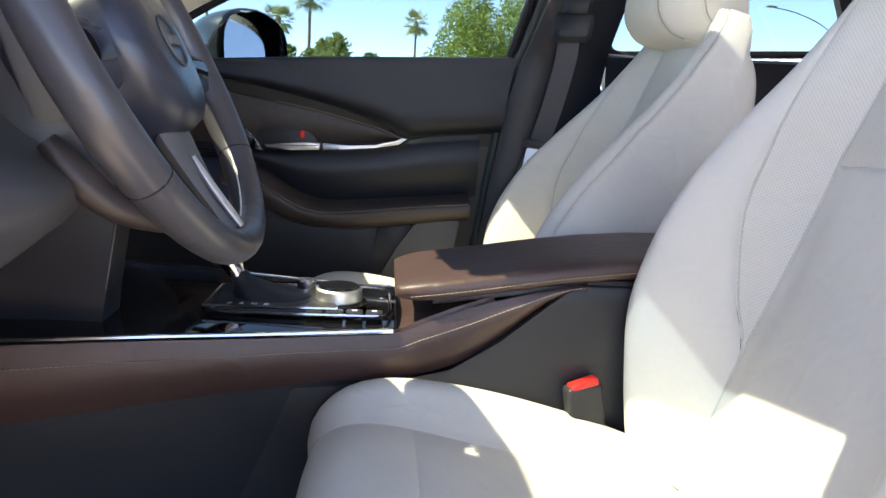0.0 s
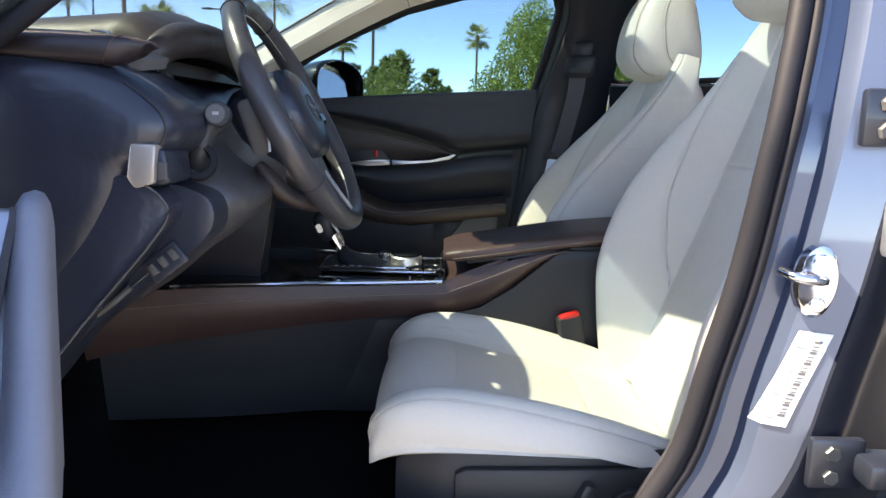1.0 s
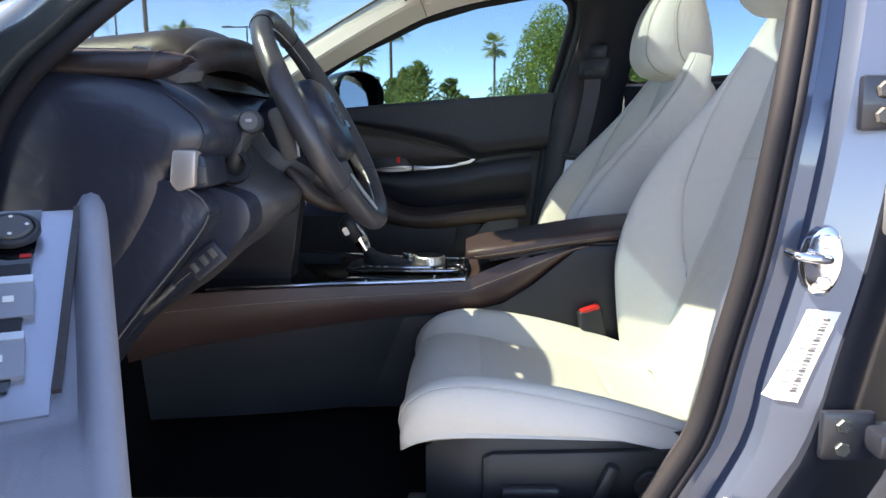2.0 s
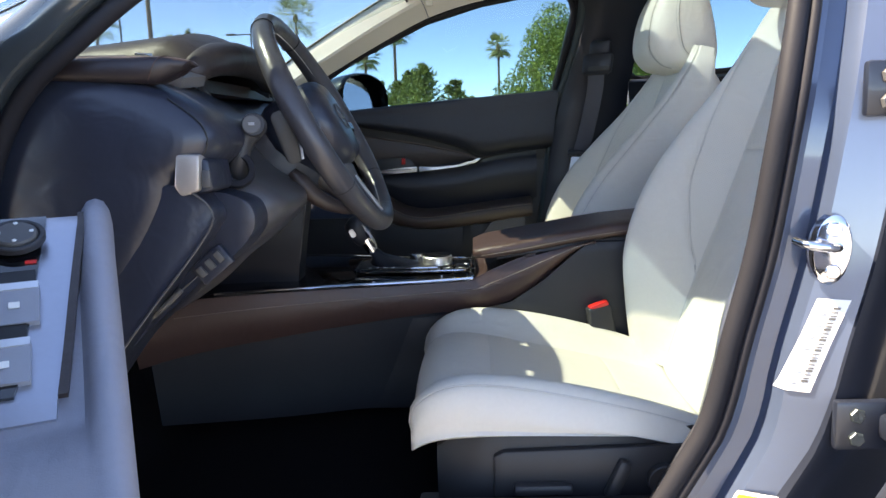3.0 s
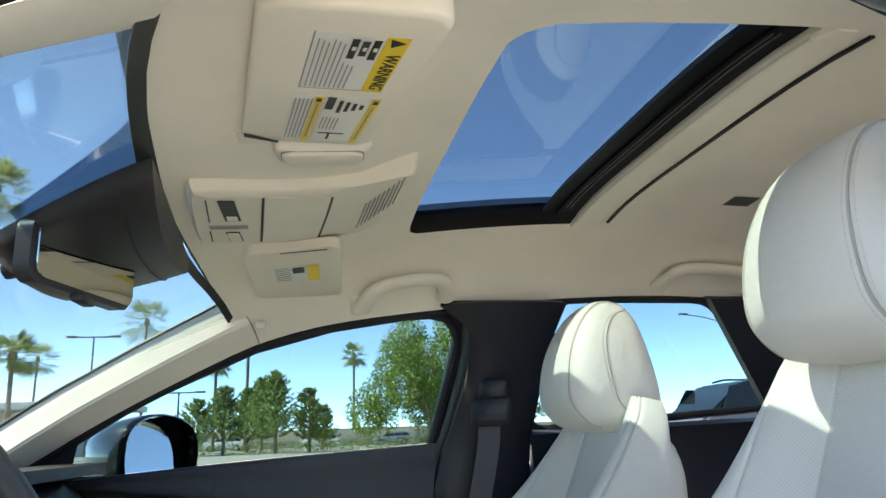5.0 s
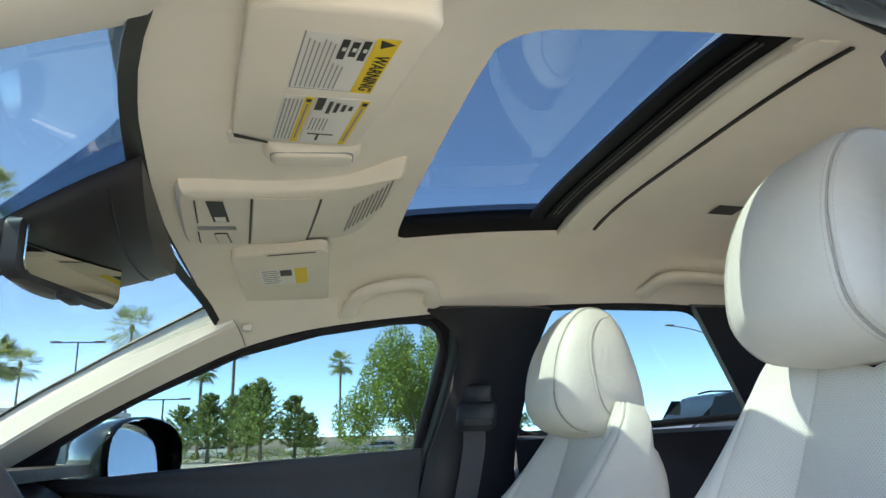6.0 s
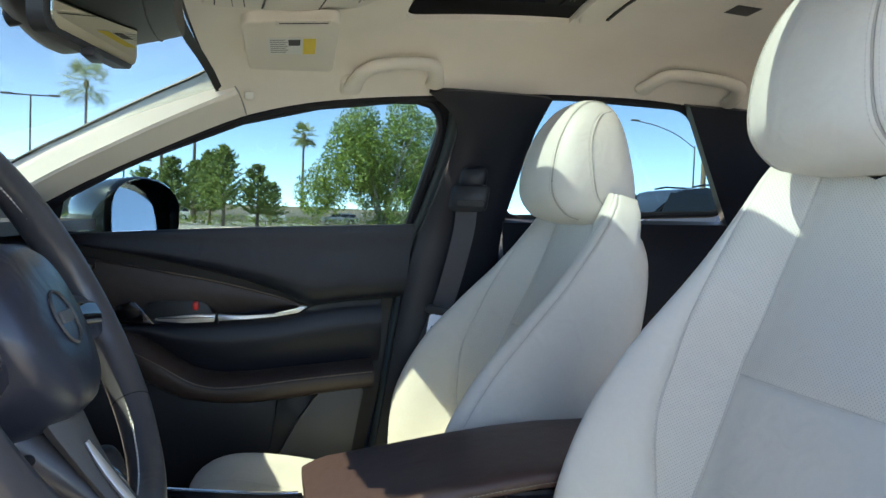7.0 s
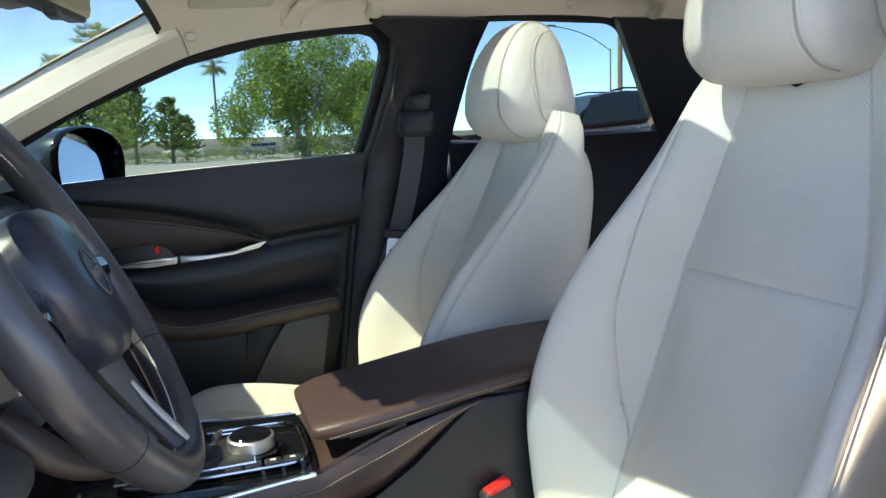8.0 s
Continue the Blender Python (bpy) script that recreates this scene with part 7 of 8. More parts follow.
for x in (0.800, 0.8855):
    part("lid_gap", ohc_patch(x - 0.0014, x + 0.0014, 1.705, 1.930, 0.0008, slope=-0.09), INK, ohc, "dark lid gap")
part("box_lid", ohc_patch(0.8022, 0.8833, 1.700, 1.934, 0.0014, 0.0014, -0.09), TRIM, ohc, "spectacle box lid")
part("lamp_gap", ohc_patch(0.7295, 0.7315, 1.715, 1.805, 0.0008, slope=-0.09), INK, ohc, "dark gap beside the map light")
lens = part("lamp_lens", ohc_patch(0.7535, 0.7745, 1.716, 1.798, 0.0010), INK, ohc, "dark map light lens")
# the lens's highlight is a white patch, not a reflection
part("lens_glint", ohc_patch(0.757, 0.771, 1.776, 1.794, 0.0018), PAPER, lens, "glint on the lens, laid on as a pale patch")
part("slot", ohc_patch(0.728, 0.780, 1.825, 1.840, 0.0008), INK_G, ohc, "narrow slot")
part("lamp_gap", ohc_patch(0.7280, 0.7300, 1.853, 1.915, 0.0008, slope=-0.09), INK, ohc, "dark gap beside the map light")
btn = part("lamp_button", ohc_patch(0.7465, 0.7655, 1.860, 1.920, 0.0008), INK, ohc, "dark surround of a button")
part("button_face", ohc_patch(0.7480, 0.7640, 1.8625, 1.9175, 0.0022, 0.0016), TRIM, btn, "beige push button")
for k in range(9):
    part("speaker_slot", ohc_patch(0.934 + 0.0044 * k, 0.9354 + 0.0044 * k, 1.735 - 0.012 * k, 1.870 - 0.016 * k, 0.0008, slope=-0.06), INK_G, ohc, "narrow grille slot")

# rear-view mirror and the black housing ahead of it
house = thing("sensor_housing", "black plastic sensor housing behind the mirror", "sensor housing")


def house_at(f, g):
    """f runs from the lining to the tip, g round the underside from the driver's edge to the passenger's."""
    u0 = 0.318 + 0.085 * f ** 1.3
    u1 = 0.715 - 0.055 * f ** 2
    v = 1.0 - 0.185 * f
    tip = max(0.0, (f - 0.86) / 0.14)
    u = u0 + (u1 - u0) * (0.5 - 0.5 * math.cos(math.pi * g)) * 1.0
    u = 0.545 + (u - 0.545) * (1 - 0.22 * tip * tip)
    p = Vector(screen(u, v))
    deep = 0.052 * math.sin(math.pi * g) ** 0.55 * (1 - 0.45 * f) * (1 - 0.85 * tip ** 2) + 0.006
    return p + Vector((0.10 * deep, 0, -deep))


rings = []
for k in range(17):
    f = k / 16
    ring = [house_at(f, q / 23) for q in range(24)]
    ring += [p + Vector((0, 0, 0.0)) for p in [Vector(screen(0.318 + 0.085 * f ** 1.3 + (0.715 - 0.055 * f ** 2 - 0.318 - 0.085 * f ** 1.3) * (q / 7), 1.0 - 0.185 * f)) - Vector((0, 0, 0.0065)) for q in range(7, -1, -1)]]
    rings.append(ring)
part("cover", loft(rings), BLACK, house, "black plastic cover", 50)
part("seam", tube([house_at(0.18, q / 30) + Vector((0.001, -0.001, -0.001)) for q in range(2, 29)], 0.0012, 6), INK, house, "dark gap across the cover")
for k in range(9):                            # four black slots between paler ribs
    a_, b_ = house_at(0.34 + 0.022 * k, 0.52), house_at(0.34 + 0.022 * k, 0.66)
    m_ = house_at(0.34 + 0.022 * k, 0.59)
    if k % 2:
        part("vent_slot", tube(smooth_line([a_, m_, b_], 7), 0.0032, 6), INK, house, "narrow black vent slot")
    else:
        part("vent_rib", tube(smooth_line([a_, m_, b_], 7), 0.0026, 6), GREY, house, "raised grey rib")
part("shade_band", sheet(lambda u, v: Vector(screen(0.215 + 0.13 * v ** 0.8 + (0.11 - 0.03 * v) * u, 0.985 - 0.125 * v)) + Vector((0, 0, -0.0075)), 8, 10, 0.0004), BAND, house, "bluish tinted film beside the cover")
rvm = thing("rear_view_mirror", "black-framed rear-view mirror hanging at the windscreen", "rear-view mirror")
mc = Vector((0.603, 1.745, 1.261))
mx_ = Vector((0.220, 0.976, 0.0)).normalized()
mn = Vector((0.971, -0.219, 0.0))
mn = (mn - mx_ * mn.dot(mx_)).normalized()
my_ = mn.cross(mx_).normalized()
part("housing", rounded_plate(mc - mn * 0.022, mx_, my_, 0.226, 0.074, 0.022, 0.020, 6, 0.004), BLACK, rvm, "black plastic housing")
part("mirror_glass", rounded_plate(mc + mn * 0.0005, mx_, my_, 0.214, 0.063, 0.002, 0.016, 6), MIRROR_D, rvm, "mirror glass")
part("stem", tube(smooth_line([mc - mn * 0.02, mc - mn * 0.05 + Vector((0, 0, 0.01)), Vector((0.50, 1.765, 1.262))], 6), 0.012, 10), BLACK, rvm, "black stem")
part("tab", box(mc - mn * 0.006 - my_ * 0.040, (0.016, 0.05, 0.010), 0.003), BLACK, rvm, "black dimming tab")


# grab handles


def grab_handle(x0, x1, label):
    h = thing("grab_handle", label, "grab handle", "grab handles")

    def at(x, t, drop):
        return roof_at(x, t) + Vector((0, -0.35, -0.94)) * drop
    pts = [at(x0, 0.955, 0.002), at(x0 + 0.002, 0.925, 0.012), at(x0 + 0.008, 0.885, 0.020), at(x0 + 0.020, 0.850, 0.024), at(x0 + 0.045, 0.835, 0.025), at((x0 + x1) / 2, 0.830, 0.026), at(x1 - 0.045, 0.835, 0.025), at(x1 - 0.020, 0.850, 0.024), at(x1 - 0.008, 0.885, 0.020), at(x1 - 0.002, 0.925, 0.012), at(x1, 0.955, 0.002)]
    part("grip", tube(smooth_line(pts, 60), [0.021 - 0.0006 * min(k, 59 - k, 8) for k in range(60)], 14, 0.70, (0, 0.45, 1)), TRIM, h, "beige plastic grip")
    for x in (x0, x1):
        part("foot", slab(x - 0.024, x + 0.024, roof_at(x, 0.90).y, roof_at(x, 0.972).y, lambda a, b: roof_at(a, (b - YC) / 0.575).z - 0.010, 0.016, 0.010, 5), TRIM, h, "beige mounting foot")
    part("recess", slab(x0 + 0.022, x1 - 0.022, roof_at(x0, 0.87).y, roof_at(x0, 0.945).y, lambda a, b: roof_at(a, (b - YC) / 0.575).z - 0.002, 0.004, 0.008, 5, 0.0, 0.001), LINER, h, "cloth hollow behind the grip")
    return h


grab_handle(0.962, 1.136, "beige grab handle over the front passenger window")
grab_handle(1.610, 1.830, "beige grab handle over the rear side window")
lampr = thing("roof_vent", "small dark coat hook recess in the roof lining", "roof fitting")
part("recess", flat_on(1.62, 1.67, 1.985, 2.03, roof_face, -0.004), GREY, lampr, "dark recess")

# ---- outside ----
ASPH = material("asphalt", (0.30, 0.29, 0.27), 0.85, vary=0.25, grain=60, bump=0.5, depth=0.004)
CONC = material("pale_wall", (0.48, 0.42, 0.34), 0.85, vary=0.12, grain=30, bump=0.3, depth=0.004)
BUILD = material("white_building", (0.62, 0.61, 0.58), 0.8, vary=0.08, grain=20, bump=0.2, depth=0.004)
GLASSD = material("dark_window", (0.02, 0.025, 0.03), 0.08, vary=0.05, bump=0.0)
BARK = material("palm_bark", (0.20, 0.145, 0.10), 0.9, vary=0.3, grain=12, bump=0.8, depth=0.02)
BARKG = material("grey_bark", (0.30, 0.27, 0.22), 0.9, vary=0.3, grain=14, bump=0.6, depth=0.02)
POLE = material("painted_pole", (0.12, 0.11, 0.10), 0.6, vary=0.1, bump=0.1)


def leaf_material(name, a, b):
    m = bpy.data.materials.new(name)
    m.use_nodes = True
    t = m.node_tree
    p = t.nodes["Principled BSDF"]
    p.inputs["Roughness"].default_value = 0.6
    geo = t.nodes.new("ShaderNodeNewGeometry")
    mix = t.nodes.new("ShaderNodeMix")
    mix.data_type = "RGBA"
    mix.inputs[6].default_value, mix.inputs[7].default_value = (*a, 1), (*b, 1)
    t.links.new(geo.outputs["Random Per Island"], mix.inputs["Factor"])
    t.links.new(mix.outputs[2], p.inputs["Base Color"])
    thin = t.nodes.new("ShaderNodeBsdfTranslucent")
    t.links.new(mix.outputs[2], thin.inputs["Color"])
    mx = t.nodes.new("ShaderNodeMixShader")
    mx.inputs["Fac"].default_value = 0.35
    t.links.new(p.outputs[0], mx.inputs[1])
    t.links.new(thin.outputs[0], mx.inputs[2])
    t.links.new(mx.outputs[0], t.nodes["Material Output"].inputs["Surface"])
    return m


LEAF = leaf_material("broad_leaves", (0.10, 0.165, 0.03), (0.34, 0.44, 0.11))
NEEDLE = leaf_material("pine_needles", (0.13, 0.19, 0.06), (0.36, 0.44, 0.15))
FROND = leaf_material("palm_leaves", (0.12, 0.17, 0.05), (0.36, 0.40, 0.16))

ground = link("ground", box((0, 400, -0.05), (3000, 3000, 0.1), 0), ASPH)
tagged(ground, "sunlit grey asphalt car park", "ground", kind="structure")


def mesh_from(name, verts, faces, mat, parent, label=""):
    me = bpy.data.meshes.new(name)
    me.from_pydata(verts, [], faces)
    me.materials.append(mat)
    ob = new(name, me)
    ob.parent = parent
    if label:
        ob["label"] = label
    return ob


def leaf_cloud(rng, blobs, count, size, flat=0.55):
    """Small leaves scattered through the outer parts of overlapping blobs (centre, radii)."""
    V, F = [], []
    vol = np.array([b[1][0] * b[1][1] * b[1][2] for b in blobs])
    pick = rng.choice(len(blobs), count, p=vol / vol.sum())
    for k in pick:
        c, r = blobs[k]
        d = rng.normal(size=3)
        d /= np.linalg.norm(d)
        q = rng.uniform(0.45, 1.0) ** 0.6
        p = np.array(c) + d * np.array(r) * q
        a = rng.normal(size=3)
        a /= np.linalg.norm(a)
        b = np.cross(a, rng.normal(size=3))
        b /= np.linalg.norm(b)
        s = size * rng.uniform(0.5, 1.3)
        n = len(V)
        V += [tuple(p - a * s), tuple(p - b * s * flat), tuple(p + a * s), tuple(p + b * s * flat)]
        F.append((n, n + 1, n + 2, n + 3))
    return V, F


def broad_tree(name, x, y, h, w, seed, label):
    rng = np.random.default_rng(seed)
    tree = thing(name, label, "tree")
    tr = bmesh.new()
    ends = []
    for k in range(5):
        a = k * 2 * math.pi / 5 + rng.uniform(-0.3, 0.3)
        e = Vector((math.cos(a) * w * 0.25, math.sin(a) * w * 0.25, h * rng.uniform(0.5, 0.7)))
        pts = smooth_line([(0.15 * math.cos(a), 0.15 * math.sin(a), 0), (e.x * 0.3, e.y * 0.3, h * 0.2), (e.x * 0.7, e.y * 0.7, h * 0.42), e], 10)
        add_tube(tr, pts, [0.15 - 0.012 * i for i in range(10)], 8)
        ends.append(e)
        for m in range(3):
            b0 = pts[5 + m]
            b1 = b0 + Vector((rng.uniform(-1, 1) * w * 0.2, rng.uniform(-1, 1) * w * 0.2, h * rng.uniform(0.1, 0.25)))
            add_tube(tr, [b0, (b0 + b1) / 2 + Vector((0, 0, 0.2)), b1], [0.06, 0.04, 0.02], 6)
    part("trunk", tr, BARKG, tree, "pale grey trunks and limbs")
    blobs = []
    for k in range(46):
        a, q = rng.uniform(0, 2 * math.pi), rng.uniform(0, 1) ** 0.5
        zz = rng.uniform(0.20, 0.97)
        env = math.sin(math.pi * min(1, 0.18 + 0.80 * zz)) ** 0.7
        r = w * rng.uniform(0.07, 0.15)
        blobs.append(((math.cos(a) * q * w * 0.46 * env, math.sin(a) * q * w * 0.46 * env, h * zz - r * 0.5), (r, r, r * rng.uniform(0.8, 1.5))))
    V, F = leaf_cloud(rng, blobs, 42000, 0.15, 0.38)
    mesh_from("crown", V, F, LEAF, tree, "light green small-leaved crown")
    tree.matrix_basis = pose(x, y, 0)
    return tree


def pine(x, y, h, w, seed):
    rng = np.random.default_rng(seed)
    tree = thing("pine_tree", "green pine tree behind the car park", "tree", "pine trees")
    part("trunk", tube([(0, 0, 0), (0.05, 0, h * 0.5), (0, 0, h * 0.95)], [0.16, 0.11, 0.03], 8), BARK, tree, "brown trunk")
    V, F = [], []
    whorls = int(h * 3.2)
    for i in range(whorls):
        f = 0.16 + 0.84 * (i + rng.uniform(-0.3, 0.3)) / whorls
        reach = w * 0.72 * (1 - f) ** 0.75 * rng.uniform(0.75, 1.1) + 0.12
        for j in range(10):
            a = rng.uniform(0, 2 * math.pi)
            d = np.array((math.cos(a), math.sin(a), rng.uniform(0.35, 0.95)))
            ln = reach * rng.uniform(0.6, 1.05)
            for m in range(16):                     # tufts of needles along the bough
                p = np.array((0, 0, h * f)) + d * ln * (0.25 + 0.75 * m / 15)
                for q in range(2):
                    e = d * 0.7 + rng.normal(size=3) * 0.7
                    e /= np.linalg.norm(e)
                    s2 = np.cross(e, rng.normal(size=3))
                    s2 /= np.linalg.norm(s2) + 1e-6
                    tl = rng.uniform(0.16, 0.34)
                    n = len(V)
                    V += [tuple(p - s2 * 0.06), tuple(p + e * tl), tuple(p + s2 * 0.06)]
                    F.append((n, n + 1, n + 2))
    mesh_from("crown", V, F, NEEDLE, tree, "green needles in upswept tufts")
    tree.matrix_basis = pose(x, y, 0)
    return tree


def palm(x, y, h, crown, seed, label="tall fan palm with a slim bare trunk"):
    rng = np.random.default_rng(seed)
    tree = thing("palm_tree", label, "palm tree", "palm trees")
    bend = rng.uniform(-0.15, 0.15)
    pts = smooth_line([(0, 0, 0), (bend * 0.5, 0, h * 0.5), (bend, 0, h)], 14)
    part("trunk", tube(pts, [0.26] + [0.20 - 0.004 * i for i in range(13)], 10), BARK, tree, "brown ringed trunk")
    part("crown_shaft", tube([(bend, 0, h - 0.9), (bend, 0, h - 0.3), (bend, 0, h + 0.2)], [0.22, 0.36, 0.2], 10), BARK, tree, "husk of old leaf bases")
    V, F = [], []
    c = np.array((bend, 0, h))
    for k in range(58):
        a = rng.uniform(0, 2 * math.pi)
        el = radians(rng.uniform(-50, 75))
        d = np.array((math.cos(a) * math.cos(el), math.sin(a) * math.cos(el), math.sin(el)))
        stem = crown * rng.uniform(0.45, 0.6)
        side = np.cross(d, (0, 0, 1.0))
        side /= np.linalg.norm(side) + 1e-6
        up = np.cross(side, d)
        hub = c + d * stem - np.array((0, 0, 0.10 * crown))
        n = len(V)
        V += [tuple(c - side * 0.02), tuple(c + side * 0.02), tuple(hub + side * 0.02), tuple(hub - side * 0.02)]
        F.append((n, n + 1, n + 2, n + 3))
        for j in range(15):
            g = radians(-105 + 15 * j)
            e = d * math.cos(g) + side * math.sin(g)
            ln = crown * 0.50 * rng.uniform(0.75, 1.0) * (1 - 0.25 * abs(g))
            tip = hub + e * ln + up * 0.05 * ln - np.array((0, 0, 0.28 * ln * rng.uniform(0.5, 1.4)))
            mid = hub + e * ln * 0.55
            wv = np.cross(e, up)
            n = len(V)
            V += [tuple(hub), tuple(mid - wv * 0.05), tuple(tip), tuple(mid + wv * 0.05)]
            F.append((n, n + 1, n + 2, n + 3))
    mesh_from("crown", V, F, FROND, tree, "green fan-shaped leaves")
    tree.matrix_basis = pose(x, y, 0)
    return tree


def street_lamp(x, y, h, arm, label):
    lamp_ = thing("street_lamp", label, "street lamp", "street lamps")
    part("pole", tube([(0, 0, 0), (0, 0, h * 0.5), (0, 0, h)], [0.10, 0.085, 0.06], 10), POLE, lamp_, "tapered pole")
    if arm:
        pts = smooth_line([(0, 0, h - 0.2), (arm * 0.3, 0, h + 0.9), (arm * 0.65, 0, h + 1.6), (arm, 0, h + 1.9)], 12)
        part("arm", tube(pts, 0.045, 8), POLE, lamp_, "curved arm")
        part("lamp_head", box((arm - 0.3 * (1 if arm > 0 else -1), 0, h + 1.9), (0.8, 0.3, 0.14), 0.05), POLE, lamp_, "flat lamp head")
    else:
        part("arm", box((0, 0, h), (3.4, 0.10, 0.10), 0.02), POLE, lamp_, "cross arm")
        for s in (-1.6, 1.6):
            part("lamp_head", box((s, 0, h + 0.03), (0.75, 0.4, 0.14), 0.04), POLE, lamp_, "flat lamp head")
    lamp_.matrix_basis = pose(x, y, 0)
    return lamp_


broad_tree("broadleaf_tree", 9.9, 62.0, 11.0, 13.6, 3, "large light green broadleaf tree with pale trunks")
broad_tree("broadleaf_tree", 18.0, 74.0, 9.0, 10.0, 4, "light green broadleaf tree beside a larger one")
for k, (x, y, h, w) in enumerate(((-9.6, 66, 4.4, 4.0), (-7.0, 62, 5.2, 3.6), (-4.4, 66, 6.2, 3.6), (-2.9, 60, 6.2, 3.6), (-0.4, 62, 5.0, 3.2), (-6.0, 70, 5.6, 3.6), (0.6, 70, 4.0, 2.8))):
    pine(x, y, h, w, 20 + k)
palm(4.8, 108, 12.6, 2.6, 40)
palm(-7.4, 82, 12.0, 2.6, 41)
palm(-10.9, 84, 9.6, 2.3, 42)
palm(-24.6, 60, 21.0, 3.3, 43, "very tall palm with a thick bare trunk")
palm(-22.0, 60, 8.0, 2.4, 44)
palm(-22.0, 100, 16.6, 4.2, 45)
palm(-42.0, 120, 14.2, 4.0, 46)
palm(-38.0, 78, 14.0, 3.2, 47)
street_lamp(-27.0, 60, 14.8, 0, "tall car park lamp with a cross arm")
street_lamp(-16.8, 61, 9.2, 0, "car park lamp with a cross arm")
street_lamp(-10.3, 61, 4.8, 0, "low car park lamp with a cross arm")
street_lamp(37.3, 60, 8.5, -6.2, "street lamp with a long curved arm")
pole_ob = thing("utility_pole", "plain brown utility pole", "pole")
part("pole", tube([(0, 0, 0), (0, 0, 13.0)], [0.26, 0.20], 10), BARK, pole_ob, "brown wooden pole")
pole_ob.matrix_basis = pose(38.8, 60.8, 0)

wall_far = thing("boundary_wall", "low tan wall behind the car park trees", "wall")
part("wall", box((6, 96, 1.0), (70, 0.4, 2.0), 0.03), CONC, wall_far)
part("coping", box((6, 96, 2.05), (70, 0.6, 0.14), 0.03), CONC, wall_far)
shop = thing("low_building", "long white low building with a flat overhanging roof", "building")
part("wall", box((-46, 92, 2.4), (44, 12, 4.8), 0.03), BUILD, shop, "white wall")
part("roof", box((-45, 90, 5.2), (48, 18, 0.7), 0.05), BUILD, shop, "flat overhanging roof")
for k in range(10):
    part("window", box((-65 + 4.2 * k, 85.95, 1.9), (3.2, 0.12, 2.8), 0.02), GLASSD, shop, "dark shop window")


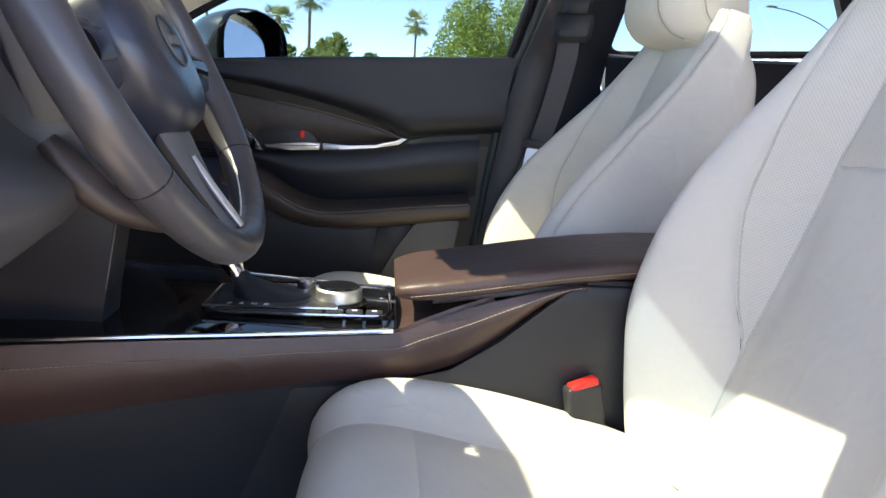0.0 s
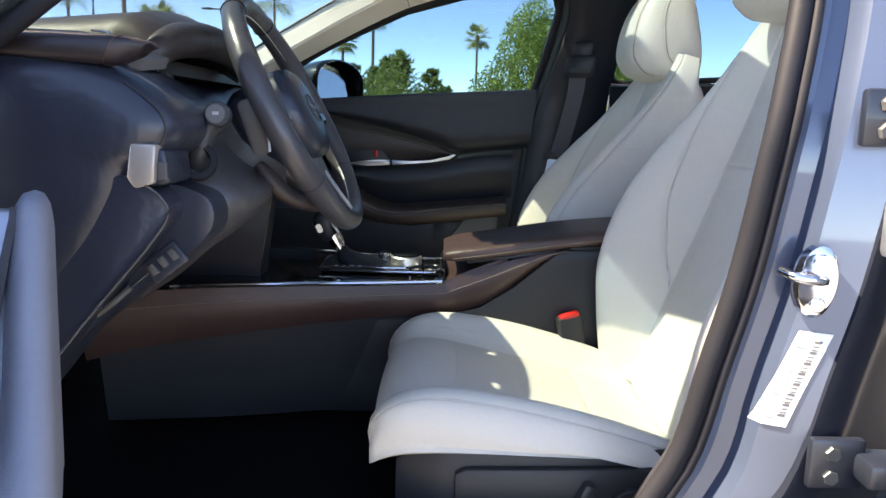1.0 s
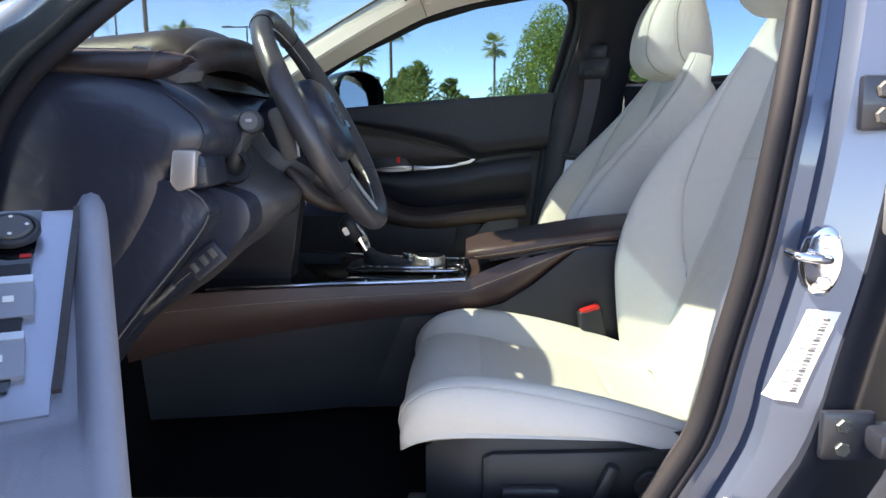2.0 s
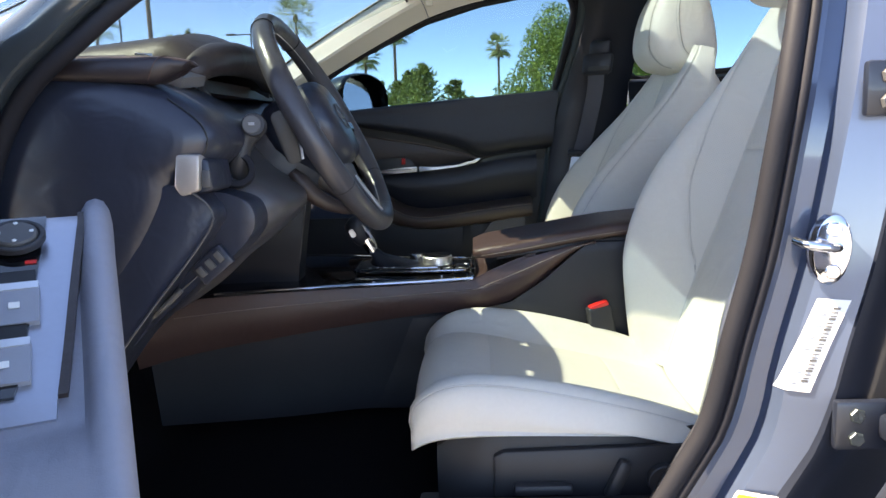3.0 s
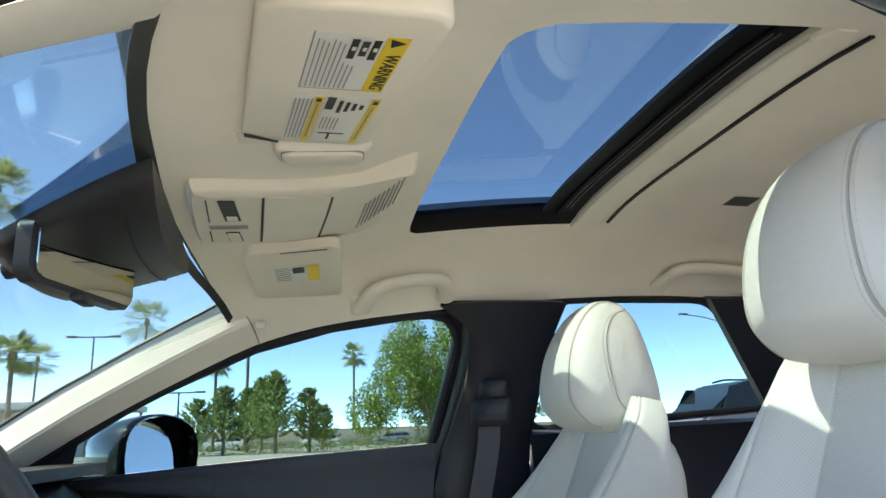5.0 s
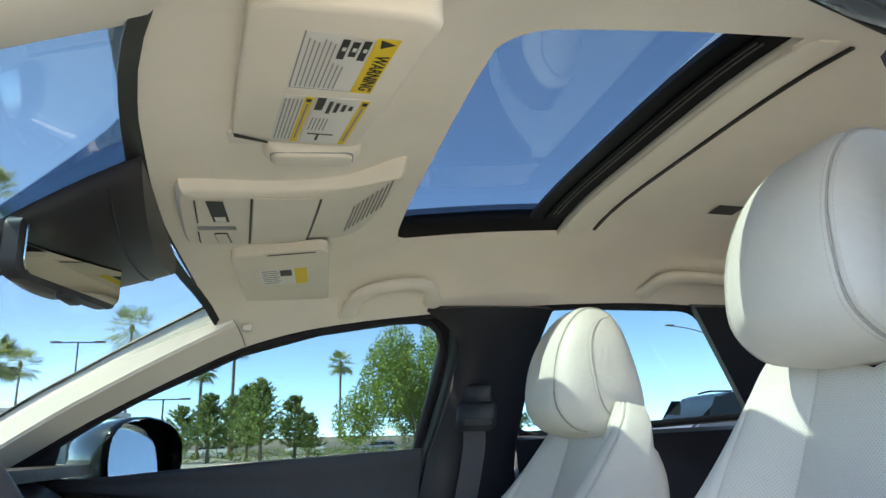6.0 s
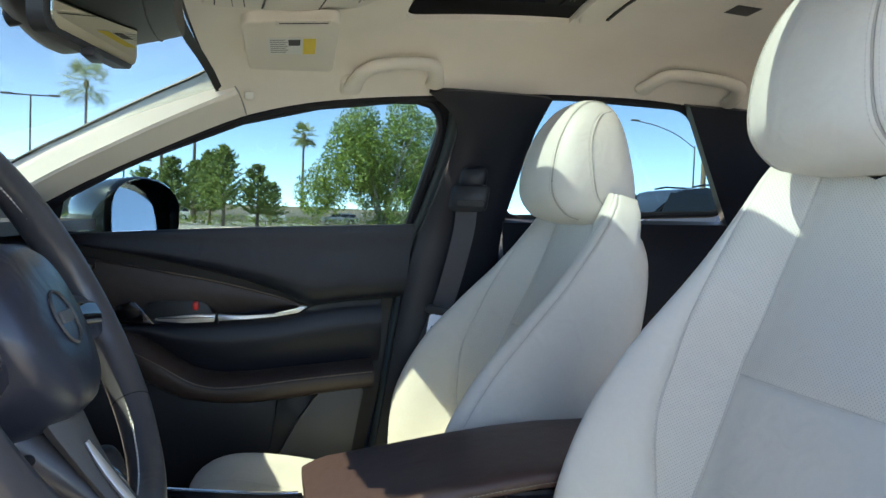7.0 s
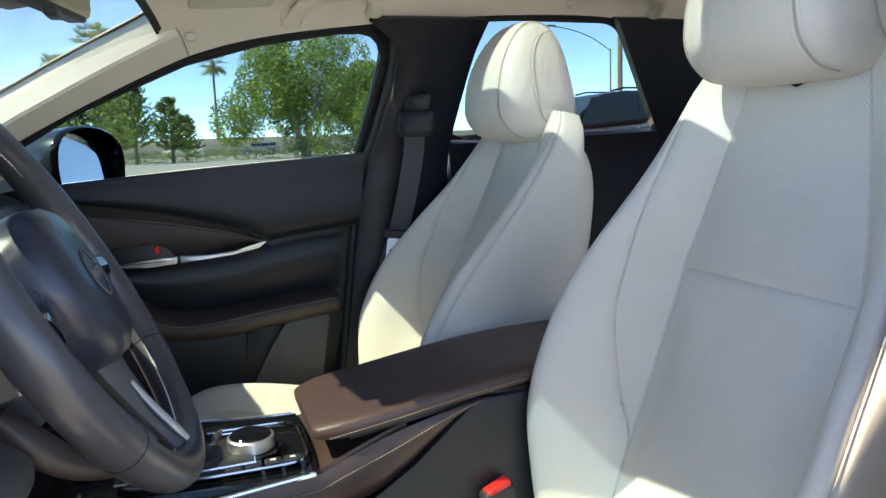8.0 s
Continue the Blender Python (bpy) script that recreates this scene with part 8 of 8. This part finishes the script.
def parked_car(name, x, y, yaw, paint, label, tall=0.0, length=4.5):
    car = thing(name, label, "car", "parked cars")
    L, H = length, 1.48 + tall
    prof_low = [(-L / 2, 0.35), (-L / 2 - 0.02, 0.62), (-L / 2 + 0.06, 0.88), (-L * 0.28, 0.98 + tall * 0.3), (L * 0.42, 1.02 + tall * 0.3), (L / 2 - 0.02, 0.92 + tall * 0.3), (L / 2, 0.5), (L / 2 - 0.05, 0.30), (-L / 2 + 0.05, 0.28)]
    part("body", prism(prof_low, "y", -0.90, 0.90, 0.07, 3), paint, car, "painted body")
    bz = 0.985 + tall * 0.3
    cab = [(-L * 0.27, bz), (-L * 0.10, H - 0.06), (0.0, H), (L * 0.34, H - 0.02), (L * 0.43, H - 0.12), (L * 0.47, bz)]
    bm = bmesh.new()
    add_loft(bm, [[(x_, s * (0.84 - 0.16 * (z_ - bz) / (H - bz)), z_) for x_, z_ in cab] for s in (-1, 1)])
    bmesh.ops.bevel(bm, geom=bm.edges[:], offset=0.04, segments=2, affect="EDGES", clamp_overlap=True)
    part("roof", bm, paint, car, "painted roof and pillars")
    for s in (-1, 1):
        for i, (a, b) in enumerate(((-0.20, 0.03), (0.05, 0.24), (0.26, 0.41))):
            z0, z1 = bz + 0.05, H - 0.12
            q = [(L * a + (0.10 * L * 0.45 if i == 0 else 0), z1), (L * b, z1), (L * b + (0.04 if i == 2 else 0), z0), (L * a - (0.02 * L if i == 0 else 0), z0)]
            bm = bmesh.new()
            add_loft(bm, [[(x_, s * (0.845 - 0.16 * (z_ - bz) / (H - bz) + o), z_) for x_, z_ in q] for o in (0.0, 0.012)])
            part("side_window", bm, GLASSD, car, "dark side window")
        part("roof_bar", tube([(-L * 0.05, s * 0.62, H), (0.0, s * 0.62, H + 0.05), (L * 0.30, s * 0.62, H + 0.05), (L * 0.36, s * 0.62, H - 0.01)], 0.018, 8), GLASSD if tall else paint, car, "roof bar")
        for xw in (-L * 0.31, L * 0.30):
            tyre_ = part("wheel", disc_ring((xw, s * 0.72, 0.34), (0, s, 0), 0.34, 0.20, 28, 0.20, 0.02), RUBBER, car, "black tyre")
            part("rim", disc_ring((xw, s * 0.80, 0.34), (0, s, 0), 0.205, 0.05, 24), SATIN, tyre_, "alloy rim")
    part("rear_screen", prism([(L * 0.440, bz + 0.06), (L * 0.450, bz + 0.06), (L * 0.425, H - 0.14), (L * 0.415, H - 0.14)], "y", -0.66, 0.66), GLASSD, car, "dark rear screen")
    part("front_screen", prism([(-L * 0.262, bz + 0.03), (-L * 0.270, bz + 0.03), (-L * 0.112, H - 0.08), (-L * 0.104, H - 0.08)], "y", -0.66, 0.66), GLASSD, car, "dark windscreen")
    car.matrix_basis = pose(x, y, 0, 0, 0, yaw)
    return car


CARB = material("black_car_paint", (0.012, 0.013, 0.015), 0.2, coat=1.0, vary=0.05, bump=0.01)
CARW = material("white_car_paint", (0.72, 0.72, 0.70), 0.25, coat=1.0, vary=0.04, bump=0.01)
CARS = material("silver_car_paint", (0.40, 0.41, 0.42), 0.25, metal=0.6, coat=1.0, vary=0.04, bump=0.01)
parked_car("suv", 8.4, 13.4, 3, CARB, "black sport utility vehicle parked beyond the rear window", 0.33, 4.9)
parked_car("car", -10.2, 88, 0, CARW, "white car parked in the far row")
parked_car("car", 0.2, 90, 0, CARW, "white car parked in the far row")
parked_car("car", 8.6, 90, 0, CARS, "silver car parked in the far row")
parked_car("car", 19.5, 40, 0, CARW, "white car parked in the far row")
parked_car("car", 25.5, 40, 0, CARS, "silver car parked in the far row")
hedge = thing("hedge", "low clipped green hedge at the car park's edge", "hedge")
rngh = np.random.default_rng(77)
V, F = leaf_cloud(rngh, [((-14 + 2.4 * k, 64 + 0.4 * (k % 2), 0.45), (1.5, 0.8, 0.55)) for k in range(22)], 9000, 0.10, 0.4)
mesh_from("leaves", V, F, LEAF, hedge)
